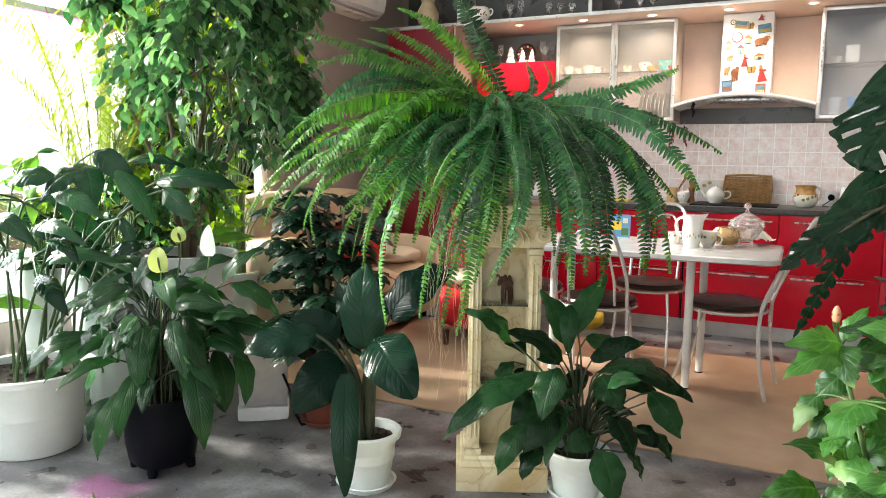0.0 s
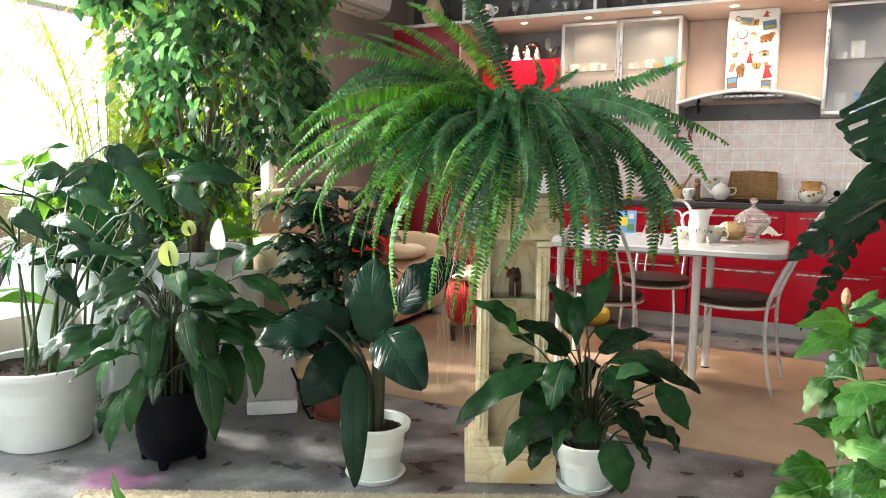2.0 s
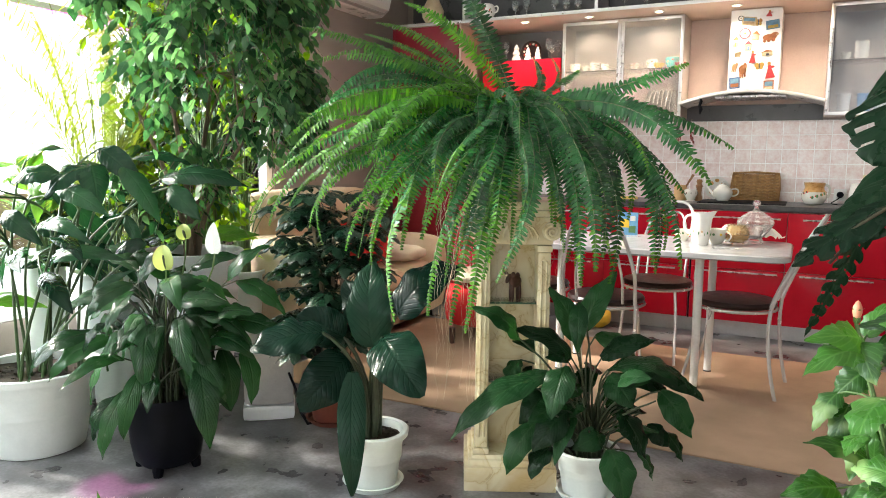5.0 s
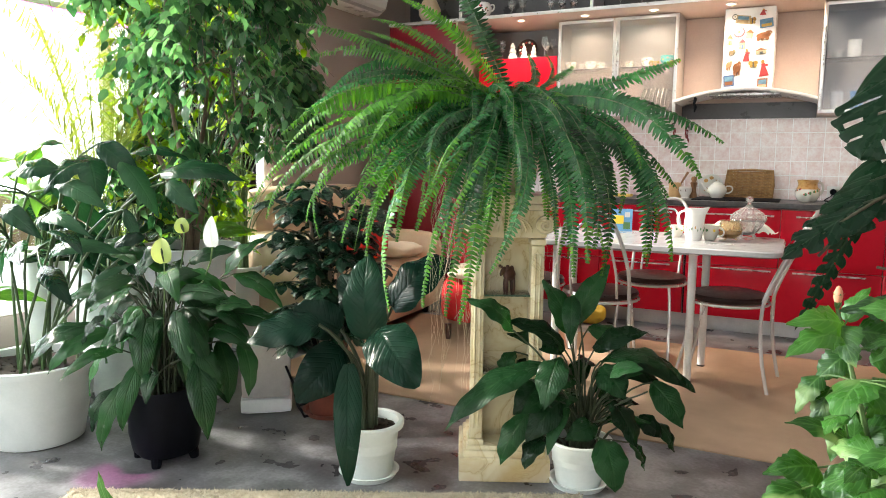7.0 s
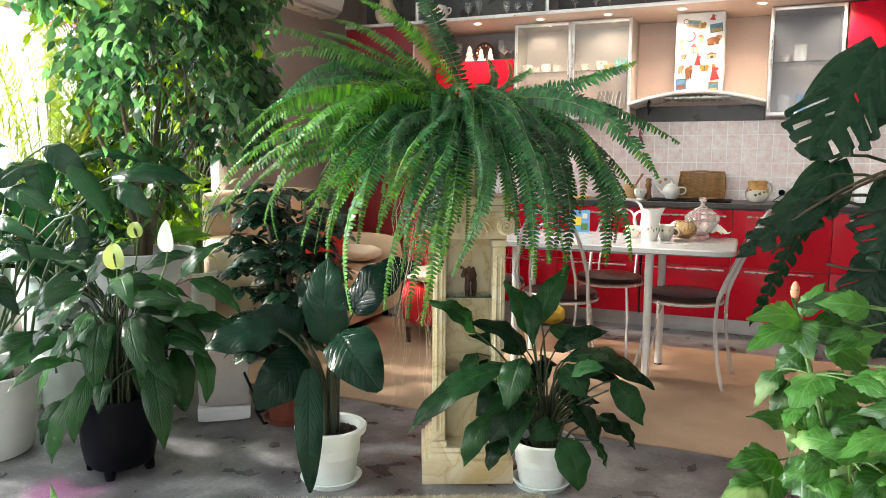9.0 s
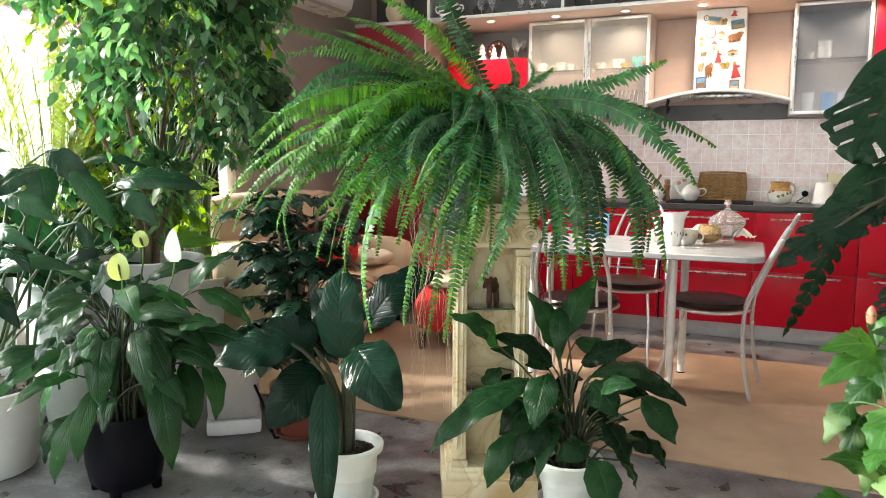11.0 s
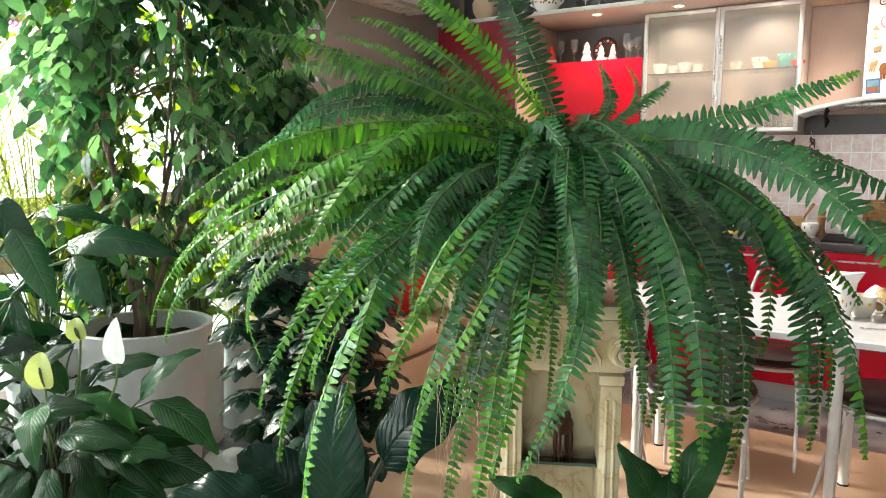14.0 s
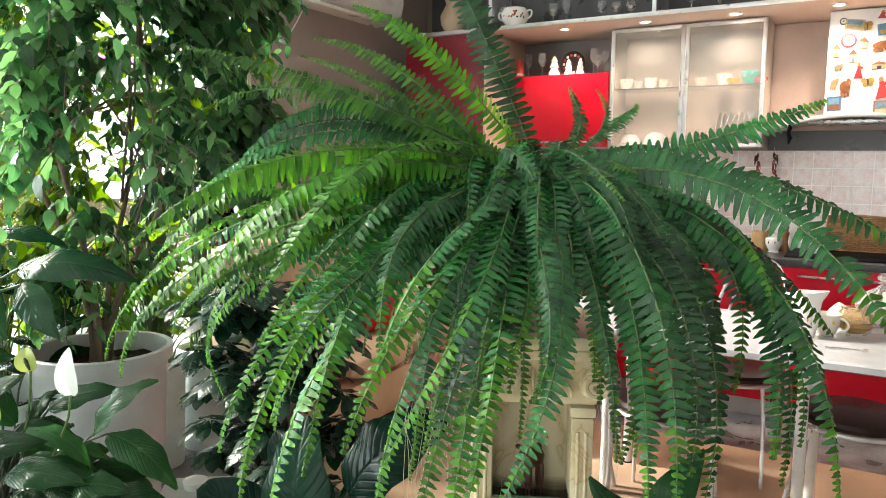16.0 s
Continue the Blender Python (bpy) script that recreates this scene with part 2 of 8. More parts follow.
def concrete():
    """Polished concrete: soft dark and pale clouds, fine speckle, uneven polish."""
    mat, nt, p, out = nodes_of("polished_concrete")
    nd, ln = nt.nodes, nt.links
    tc = nd.new("ShaderNodeTexCoord")
    outs = []
    for sc, det, dist in ((1.6, 3.0, 0.4), (5.5, 4.0, 0.3), (70.0, 2.0, 0.0)):
        n = nd.new("ShaderNodeTexNoise")
        setv(n, Scale=sc, Detail=det, Distortion=dist, Roughness=0.55)
        ln.new(tc.outputs["Object"], n.inputs["Vector"])
        outs.append(n.outputs[0])
    sum1, sum2 = nd.new("ShaderNodeMath"), nd.new("ShaderNodeMath")
    sum1.operation = sum2.operation = "MULTIPLY_ADD"
    sum1.inputs[1].default_value, sum2.inputs[1].default_value = 0.75, 0.22
    ln.new(outs[1], sum1.inputs[0])
    ln.new(outs[0], sum1.inputs[2])
    ln.new(outs[2], sum2.inputs[0])
    ln.new(sum1.outputs[0], sum2.inputs[2])
    ramp = nd.new("ShaderNodeValToRGB")
    e = ramp.color_ramp.elements
    e[0].position, e[0].color = 0.41, (0.040, 0.039, 0.041, 1)
    e[1].position, e[1].color = 0.585, (0.250, 0.254, 0.266, 1)
    e2 = ramp.color_ramp.elements.new(0.50)
    e2.color = (0.112, 0.112, 0.118, 1)
    half = nd.new("ShaderNodeMath")
    half.operation = "MULTIPLY"
    half.inputs[1].default_value = 0.51
    ln.new(sum2.outputs[0], half.inputs[0])
    ln.new(half.outputs[0], ramp.inputs[0])
    ln.new(ramp.outputs[0], p.inputs["Base Color"])
    rr = nd.new("ShaderNodeMapRange")
    setv(rr, From_Min=0.3, From_Max=0.7, To_Min=0.24, To_Max=0.42)
    ln.new(outs[1], rr.inputs["Value"])
    ln.new(rr.outputs[0], p.inputs["Roughness"])
    bp = nd.new("ShaderNodeBump")
    setv(bp, Strength=0.05, Distance=0.003)
    ln.new(sum2.outputs[0], bp.inputs["Height"])
    ln.new(bp.outputs[0], p.inputs["Normal"])
    return mat


M_CONCRETE = concrete()
M_WALL = pbr("taupe_plaster", (0.32, 0.262, 0.235), (0.39, 0.325, 0.295), 1.5, 0.8, 0, 0.15, 150, var=0.0)
M_CEIL = pbr("white_ceiling", (0.74, 0.72, 0.69), (0.82, 0.8, 0.77), 2.0, 0.85, 0, 0.1, 120, var=0.0)
M_RUG = pbr("beige_carpet", (0.30, 0.205, 0.142), (0.50, 0.345, 0.24), 1.7, 0.95, 0, 0.5, 420, spec=0.1, var=0.0)
M_SHAG = pbr("cream_wool", (0.40, 0.36, 0.27), (0.58, 0.53, 0.42), 30.0, 0.95, 0, 0.3, 200, spec=0.1, island=True)
M_RED = pbr("red_lacquer", (0.46, 0.004, 0.018), (0.53, 0.007, 0.024), 3.0, 0.22, 0, 0.02, 40, spec=0.22, coat=0.0, var=0.03)
M_BURGUNDY = pbr("burgundy_lacquer", (0.16, 0.006, 0.014), (0.20, 0.01, 0.02), 3.0, 0.25, 0, 0.02, 40, coat=0.2, var=0.03)
M_COUNTER = pbr("dark_worktop", (0.025, 0.024, 0.026), (0.06, 0.058, 0.06), 40.0, 0.35, 0, 0.1, 300, var=0.0)
M_STEEL = pbr("brushed_steel", (0.55, 0.55, 0.56), (0.68, 0.68, 0.68), 30.0, 0.28, 1.0, 0.05, 300, var=0.05)
M_ALU = pbr("satin_aluminium", (0.74, 0.74, 0.75), (0.84, 0.84, 0.84), 20.0, 0.32, 1.0, 0.03, 200, var=0.03)
M_CHAIR = pbr("silver_painted_tube", (0.64, 0.64, 0.65), (0.74, 0.74, 0.74), 25.0, 0.24, 0.5, 0.03, 200, var=0.05)
M_SEAT = pbr("dark_brown_vinyl", (0.014, 0.006, 0.006), (0.026, 0.012, 0.011), 25.0, 0.34, 0, 0.04, 220, spec=0.3, var=0.1)
M_TABLE = pbr("pale_grey_tabletop", (0.44, 0.445, 0.46), (0.51, 0.515, 0.525), 12.0, 0.2, 0, 0.03, 160, coat=0.3, var=0.0)
M_WOODP = pbr("light_beech_panel", (0.50, 0.36, 0.285), (0.60, 0.445, 0.36), 5.0, 0.5, 0, 0.06, 90, var=0.03)
M_CARCASS = pbr("grey_beige_lining", (0.45, 0.385, 0.34), (0.53, 0.46, 0.41), 5.0, 0.5, 0, 0.05, 90, var=0.03)
M_PANEL = pbr("beige_back_panel", (0.47, 0.365, 0.32), (0.55, 0.435, 0.385), 4.0, 0.55, 0, 0.05, 90, var=0.03)
M_WHITE = pbr("white_enamel", (0.74, 0.73, 0.71), (0.82, 0.81, 0.79), 8.0, 0.3, 0, 0.03, 80, var=0.03)
M_PORCELAIN = pbr("glazed_porcelain", (0.76, 0.74, 0.70), (0.84, 0.82, 0.78), 10.0, 0.14, 0, 0.02, 60, coat=0.4, var=0.06)
M_GREY = pbr("dark_grey_lining", (0.045, 0.046, 0.05), (0.075, 0.075, 0.08), 6.0, 0.3, 0, 0.03, 60, var=0.03)
M_PLINTH = pbr("grey_plinth", (0.42, 0.41, 0.41), (0.52, 0.51, 0.50), 10.0, 0.35, 0.3, 0.03, 120, var=0.0)
M_BLACK = pbr("black_plastic", (0.004, 0.0045, 0.006), (0.007, 0.008, 0.012), 12.0, 0.45, 0, 0.08, 160, spec=0.04, var=0.1)
M_POTW = pbr("white_plastic_pot", (0.67, 0.735, 0.715), (0.77, 0.83, 0.81), 6.0, 0.36, 0, 0.04, 90, var=0.05)
M_POTG = pbr("white_blue_pot", (0.70, 0.72, 0.75), (0.80, 0.82, 0.84), 6.0, 0.45, 0, 0.05, 90, var=0.05)
M_TERRA = pbr("terracotta_plastic", (0.16, 0.045, 0.03), (0.24, 0.07, 0.045), 8.0, 0.45, 0, 0.08, 90, var=0.08)
M_SOIL = pbr("potting_soil", (0.012, 0.009, 0.007), (0.07, 0.05, 0.038), 55.0, 0.95, 0, 1.0, 160, spec=0.2, var=0.1)
M_BARK = pbr("grey_bark", (0.13, 0.095, 0.07), (0.30, 0.24, 0.18), 22.0, 0.85, 0, 0.6, 160, var=0.15)
M_STEM = pbr("green_stem", (0.05, 0.11, 0.025), (0.11, 0.19, 0.05), 20.0, 0.45, 0, 0.1, 90, var=0.2)
M_MSTEM = pbr("mid_green_stem", (0.028, 0.065, 0.020), (0.065, 0.125, 0.038), 20.0, 0.4, 0, 0.1, 90, var=0.2)
M_DSTEM = pbr("dark_stem", (0.018, 0.03, 0.014), (0.04, 0.06, 0.025), 20.0, 0.5, 0, 0.1, 90, var=0.2)
M_ROOT = pbr("dry_runner", (0.40, 0.32, 0.22), (0.58, 0.49, 0.36), 40.0, 0.8, 0, 0.2, 200, var=0.2)
M_SOFA = pbr("beige_leather", (0.52, 0.38, 0.25), (0.63, 0.48, 0.34), 6.0, 0.42, 0, 0.2, 140, var=0.05)
M_REDCLOTH = pbr("red_fabric", (0.42, 0.012, 0.016), (0.60, 0.03, 0.03), 14.0, 0.85, 0, 0.35, 260, spec=0.2, var=0.08)
M_WICKER = pbr("golden_wicker", (0.26, 0.13, 0.045), (0.48, 0.28, 0.11), 30.0, 0.55, 0, 0.4, 220, island=True)
M_WOOD = pbr("varnished_wood", (0.20, 0.09, 0.035), (0.34, 0.17, 0.07), 14.0, 0.4, 0, 0.2, 120, var=0.15)
M_DWOOD = pbr("dark_carved_wood", (0.030, 0.010, 0.006), (0.075, 0.026, 0.014), 25.0, 0.35, 0, 0.2, 120, var=0.1)
M_YELLOW = pbr("yellow_plastic", (0.70, 0.46, 0.03), (0.82, 0.58, 0.06), 10.0, 0.5, 0, 0.1, 80)
M_TILE = pbr("rosy_glazed_tile", (0.73, 0.545, 0.515), (0.93, 0.88, 0.86), 22.0, 0.22, 0, 0.03, 60, coat=0.1, var=0.03, roam=True)
M_GROUT = pbr("pale_grout", (0.93, 0.91, 0.90), (0.97, 0.96, 0.95), 20.0, 0.8, 0, 0.2, 160, var=0.0)
M_FROST = clear_glass("frosted_glass", (0.86, 0.85, 0.84), 0.10, gloss_rough=0.12)
M_SMOKE = clear_glass("blue_grey_glass", (0.66, 0.71, 0.78), 0.08, gloss_rough=0.12)
M_GLASS = clear_glass("clear_glass", (0.94, 0.96, 0.95), 0.0)
M_SPOT = glow("spot_glow", (1.0, 0.80, 0.52), 14.0)
M_GROW = glow("magenta_tube", (1.0, 0.08, 0.75), 9.0)
# ---- the room ----
WX, WY, WN = -3.5, 6.71, -2.6          # window wall, kitchen wall, rear wall
me = Mesh()
me.box(-9.0, 6.0, -6.0, 9.0, -0.2, 0.0)
structure("floor", me, M_CONCRETE, "mottled grey polished concrete floor with a soft sheen", "floor")

me = Mesh()
me.box(-4.0, 3.4, WY, WY + 0.2, 0, 3.0)
structure("wall_north", me, M_WALL, "taupe plastered wall behind the kitchen", "wall")
me = Mesh()
me.box(WX - 0.25, WX, 4.85, WY, 0, 3.0)
me.box(WX - 0.25, WX, WN, -1.6, 0, 3.0)
me.box(WX - 0.25, WX, -1.6, 4.85, 0, 0.40)
me.box(WX - 0.25, WX, -1.6, 4.85, 2.82, 3.0)
structure("wall_west", me, M_WALL, "taupe plastered wall with a long window", "wall")
me = Mesh()
me.box(3.2, 3.4, WN, WY, 0, 3.0)
structure("wall_east", me, M_WALL, "plain taupe plastered wall", "wall")
me = Mesh()
me.box(-4.0, -2.5, WN - 0.2, WN, 0, 3.0)
me.box(1.3, 3.4, WN - 0.2, WN, 0, 3.0)
me.box(-2.5, 1.3, WN - 0.2, WN, 0, 0.6)
me.box(-2.5, 1.3, WN - 0.2, WN, 2.6, 3.0)
structure("wall_south", me, M_WALL, "taupe plastered wall with a wide window", "wall")
me = Mesh()
me.box(-3.9, 3.4, WN - 0.2, WY + 0.2, 3.0, 3.15)
structure("ceiling", me, M_CEIL, "plain white plastered ceiling", "ceiling")


def window(name, axis, at, a0, a1, z0, z1, n):
    w = tagged(thing(name, "large white-framed window with clear panes in bright daylight", "window"), kind="structure")

    def bar(label, p0, p1, q0, q1, d=0.05):
        me = Mesh()
        if axis == "x":
            me.box(at - d, at + 0.01, p0, p1, q0, q1, 0, 0.006)
        else:
            me.box(p0, p1, at - d, at + 0.01, q0, q1, 0, 0.006)
        part(label, me, M_WHITE, w)

    t = 0.06
    bar("window_sill", a0, a1, z0, z0 + t, 0.12)
    bar("window_head", a0, a1, z1 - t, z1)
    step = (a1 - a0) / n
    for i in range(n + 1):
        x = min(max(a0 + i * step, a0 + t / 2), a1 - t / 2)
        bar("mullion", x - t / 2, x + t / 2, z0 + t, z1 - t)
    for i in range(n):
        me = Mesh()
        p0, p1 = a0 + i * step + t / 2 + 0.002, a0 + (i + 1) * step - t / 2 - 0.002
        if axis == "x":
            me.box(at - 0.03, at - 0.022, p0, p1, z0 + t, z1 - t)
        else:
            me.box(p0, p1, at - 0.03, at - 0.022, z0 + t, z1 - t)
        pane = part("pane", me, M_GLASS, w)
        pane.visible_shadow = False


window("window_1", "x", WX - 0.03, -1.6, 4.85, 0.40, 2.82, 5)
window("window_2", "y", WN - 0.1, -2.5, 1.3, 0.6, 2.6, 3)

# bright hazy distance outside
me = Mesh()
me.box(-60, -59.5, -60, 190, -2, 24)
hz, nt, p, out = nodes_of("hazy_daylight")
setv(p, Base_Color=(0.9, 0.95, 1.0, 1), Emission_Color=(0.95, 0.98, 1.0, 1), Emission_Strength=5.0)
structure("backdrop", me, hz, "bright hazy distance outside the window", "backdrop")

# carpets
me = Mesh()
me.box(-2.75, 1.6, 3.84, 5.572, 0.0, 0.009, 0, 0.004)
tagged(part("carpet", me, M_RUG), "flat beige carpet under the dining table", "carpet")
me = Mesh()
rng = random.Random(5)
ca, sa = math.cos(radians(26.5)), math.sin(radians(26.5))


def shag_at(u, w):
    """u along the near carpet's far edge, w towards the viewer."""
    return (-1.657 + ca * u + sa * w, 2.776 + sa * u - ca * w)


base = [(*shag_at(u, w), z) for z in (0.002, 0.012) for u, w in ((-0.80, 0), (0.96, 0), (0.96, 1.3), (-0.80, 1.3))]
me.add(base, [(0, 3, 2, 1), (4, 5, 6, 7), (0, 1, 5, 4), (1, 2, 6, 5), (2, 3, 7, 6), (3, 0, 4, 7)])
for i in range(17000):
    u, w = rng.uniform(-0.80, 0.96), rng.random() ** 2 * 0.5
    x, y = shag_at(u, w)
    a, h, r = rng.uniform(0, 6.28), rng.uniform(0.013, 0.021), rng.uniform(0.0022, 0.0045)
    dx, dy = math.cos(a), math.sin(a)
    lx, ly = rng.uniform(-0.014, 0.014), rng.uniform(-0.014, 0.014)
    me.add([(x - dx * r, y - dy * r, 0.01), (x + dx * r, y + dy * r, 0.01), (x + lx + dy * r, y + ly - dx * r, h), (x + dy * r, y - dx * r, 0.01)],
           [(0, 1, 2), (1, 3, 2), (3, 0, 2)])
tagged(part("shaggy_rug", me, M_SHAG, smooth=False), "cream shaggy wool rug on the concrete floor", "rug")

# air conditioner on the west wall
ac = thing("air_conditioner", "off-white wall-mounted air conditioner above the sofa", "air conditioner")
me = Mesh()
prof = [(0.0, 0.0), (0.14, 0.0), (0.21, 0.05), (0.23, 0.13), (0.22, 0.27), (0.0, 0.28)]
rows = [[(WX + d, y, 2.31 + z) for d, z in prof] for y in (5.18, 5.2, 6.03, 6.05)]
rows[0] = [(WX + d * 0.93, y, 2.315 + z * 0.95) for (d, z), y in zip(prof, [5.18] * 6)]
rows[3] = [(WX + d * 0.93, y, 2.315 + z * 0.95) for (d, z), y in zip(prof, [6.05] * 6)]
me.grid(rows, None, 0, True)
me.f += [tuple(range(5, -1, -1)), tuple(range(18, 24))]
me.m += [0, 0]
part("casing", me, M_WHITE, ac)
solid("louvre", WX + 0.145, WX + 0.205, 5.25, 5.98, 2.322, 2.332, M_PLINTH, ac, 0.003)
me = Mesh()
me.tube([(WX + 0.01, 5.3 - 0.5 * t, 2.33 - 0.25 * math.sin(3.1 * t)) for t in (i / 12 for i in range(13))], 0.004, 6)
part("cable", me, M_WHITE, ac)
# ---- the kitchen run ----
FY, CY, TOP = 6.104, 6.39, 2.228     # fronts below, fronts above, top of the wall units


def handle(parent, x0, x1, y, z):
    me = Mesh()
    me.tube([(x0, y - 0.028, z), (x1, y - 0.028, z)], 0.006, 8)
    for x in (x0 + 0.03, x1 - 0.03):
        me.tube([(x, y - 0.028, z), (x, y + 0.002, z)], 0.004, 6)
    part("handle", me, M_STEEL, parent, "thin steel bar handle")


def base_unit(x0, x1, seam=False):
    u = thing("base_cabinet", "red lacquered kitchen drawer unit with steel bar handles", "cabinet", group="base cabinets")
    solid("body", x0 + 0.001, x1 - 0.001, FY + 0.021, WY - 0.02, 0.10, 0.858, M_GREY if seam else M_WOODP, u)
    for z0, z1, hz_ in ((0.105, 0.462, 0.445), (0.466, 0.855, 0.814)):
        d = part("drawer_front", _box(x0 + 0.002, x1 - 0.002, FY, FY + 0.02, z0, z1, 0.002), M_RED, u)
        handle(d, x0 + 0.09, x1 - 0.09, FY, hz_)
    return u


def _box(x0, x1, y0, y1, z0, z1, b=0.0):
    me = Mesh()
    me.box(x0, x1, y0, y1, z0, z1, 0, b)
    return me


for k in range(-5, 6):
    base_unit(-0.30 + 0.6 * k - 0.0, 0.30 + 0.6 * k, False) if k not in (-1, -5, 4, 5) else None
# the dishwasher front has a dark gap beside and below
u = thing("base_cabinet", "red lacquered drawer unit beside the dark appliance gap", "cabinet", group="base cabinets")
solid("body", -0.899, -0.301, FY + 0.021, WY - 0.02, 0.10, 0.858, M_WOODP, u)
for z0, z1, hz_ in ((0.105, 0.462, 0.445), (0.466, 0.855, 0.814)):
    d = part("drawer_front", _box(-0.886, -0.302, FY, FY + 0.02, z0, z1, 0.002), M_RED, u)
    handle(d, -0.80, -0.34, FY, hz_)
solid("gap_trim", -0.897, -0.888, FY + 0.004, FY + 0.02, 0.10, 0.858, M_BLACK, u)

me = Mesh()
me.box(-2.70, 1.5, FY + 0.04, FY + 0.06, 0.0, 0.098, 0, 0.002)
structure("baseboard", me, M_PLINTH, "grey metallic kitchen plinth", "plinth")
me = Mesh()
me.box(-2.70, 1.5, FY - 0.022, WY - 0.002, 0.862, 0.90, 0, 0.006)
tagged(part("worktop", me, M_COUNTER), "dark grey speckled kitchen worktop", "worktop")
hob = thing("hob", "flat black glass hob set on the worktop", "hob")
solid("glass_top", -0.88, -0.32, 6.17, 6.62, 0.9005, 0.908, M_BLACK, hob, 0.002)

# wall units
def glass_unit(x0, x1, doors, label):
    u = thing("wall_cabinet", label, "cabinet", group="glass wall cabinets")
    z0 = 1.50
    body = Mesh()
    body.box(x0, x0 + 0.016, CY + 0.022, WY - 0.003, z0, TOP)
    body.box(x1 - 0.016, x1, CY + 0.022, WY - 0.003, z0, TOP)
    body.box(x0 + 0.016, x1 - 0.016, CY + 0.022, WY - 0.003, z0, z0 + 0.016)
    body.box(x0 + 0.016, x1 - 0.016, CY + 0.022, WY - 0.003, TOP - 0.016, TOP)
    body.box(x0 + 0.016, x1 - 0.016, WY - 0.02, WY - 0.003, z0 + 0.016, TOP - 0.016)
    part("carcass", body, M_CARCASS, u)
    sh = solid("glass_shelf", x0 + 0.018, x1 - 0.018, CY + 0.05, WY - 0.022, 1.858, 1.866, M_GLASS, u)
    sh.visible_shadow = False
    w = (x1 - x0) / doors
    for i in range(doors):
        a, b, t = x0 + i * w + 0.002, x0 + (i + 1) * w - 0.002, 0.022
        fr = Mesh()
        fr.box(a, a + t, CY, CY + 0.02, z0, TOP - 0.003, 0, 0.002)
        fr.box(b - t, b, CY, CY + 0.02, z0, TOP - 0.003, 0, 0.002)
        fr.box(a + t, b - t, CY, CY + 0.02, z0, z0 + t, 0, 0.002)
        fr.box(a + t, b - t, CY, CY + 0.02, TOP - t - 0.003, TOP - 0.003, 0, 0.002)
        d = part("door", fr, M_ALU, u, "aluminium-framed frosted glass door")
        pane = solid("pane", a + t, b - t, CY + 0.008, CY + 0.012, z0 + t, TOP - t - 0.003, M_FROST if doors == 2 else M_SMOKE, d)
        pane.visible_shadow = False
    for i in range(doors):
        x = x0 + w - 0.014 if (i == 0 and doors == 2) else (x0 + w + 0.014 if doors == 2 else x0 + 0.013)
        me = Mesh()
        me.tube([(x, CY - 0.022, 1.80), (x, CY - 0.022, 2.06)], 0.005, 8)
        for z in (1.83, 2.03):
            me.tube([(x, CY - 0.022, z), (x, CY + 0.002, z)], 0.004, 6)
        part("handle", me, M_STEEL, u, "vertical steel bar handle")
    return u


glass_unit(-1.954, -1.054, 2, "wall cabinet with two aluminium-framed frosted glass doors, crockery inside")
glass_unit(-0.131, 0.330, 1, "narrow wall cabinet with one smoky glass door, cups inside")

u = thing("wall_cabinet", "glossy red lift-door wall cabinet with figurines on top", "cabinet")
solid("body", -2.62, -1.962, CY + 0.022, WY - 0.003, 1.50, 1.962, M_WOODP, u)
d = solid("lift_door", -2.618, -1.964, CY, CY + 0.02, 1.505, 1.97, M_RED, u, 0.003)
handle(d, -2.5, -2.08, CY, 1.535)
u = thing("wall_cabinet", "dark red wall cabinet front beside the glass one", "cabinet")
solid("body", 0.338, 0.93, CY + 0.022, WY - 0.003, 1.50, TOP, M_WOODP, u)
solid("door", 0.340, 0.928, CY, CY + 0.02, 1.50, TOP - 0.003, M_RED, u, 0.003)

u = thing("tall_cabinet", "tall dark red lacquered fridge housing in the corner", "cabinet")
solid("body", -3.30, -2.70, FY + 0.021, WY - 0.003, 0.1, TOP, M_WOODP, u)
solid("side_panel", -2.698, -2.68, FY, WY - 0.003, 0.0, TOP, M_WOODP, u, 0.002)
solid("lower_door", -3.298, -2.702, FY, FY + 0.02, 0.1, 1.30, M_BURGUNDY, u, 0.003)
solid("upper_door", -3.298, -2.702, FY, FY + 0.02, 1.305, TOP - 0.003, M_BURGUNDY, u, 0.003)

# niche lining between the units, and the board with spotlights above
me = Mesh()
me.box(-1.052, -0.133, WY - 0.012, WY - 0.003, 1.604, TOP)
tagged(part("back_panel", me, M_PANEL), "beige panel behind the cooker hood", "panel", kind="structure")
me = Mesh()
me.box(-1.052, -0.133, WY - 0.012, WY - 0.003, 1.487, 1.600)
tagged(part("splash_strip", me, M_GREY), "dark grey strip between the tiles and the hood", "panel", kind="structure")
me = Mesh()
me.box(-2.678, -1.956, WY - 0.012, WY - 0.003, 1.972, TOP)
tagged(part("niche_panel", me, pbr("mid_grey_lining", (0.15, 0.145, 0.15), (0.19, 0.185, 0.19), 3.0, 0.45, 0, 0.02, 60, var=0.0)), "grey lining of the figurine niche", "panel", kind="structure")

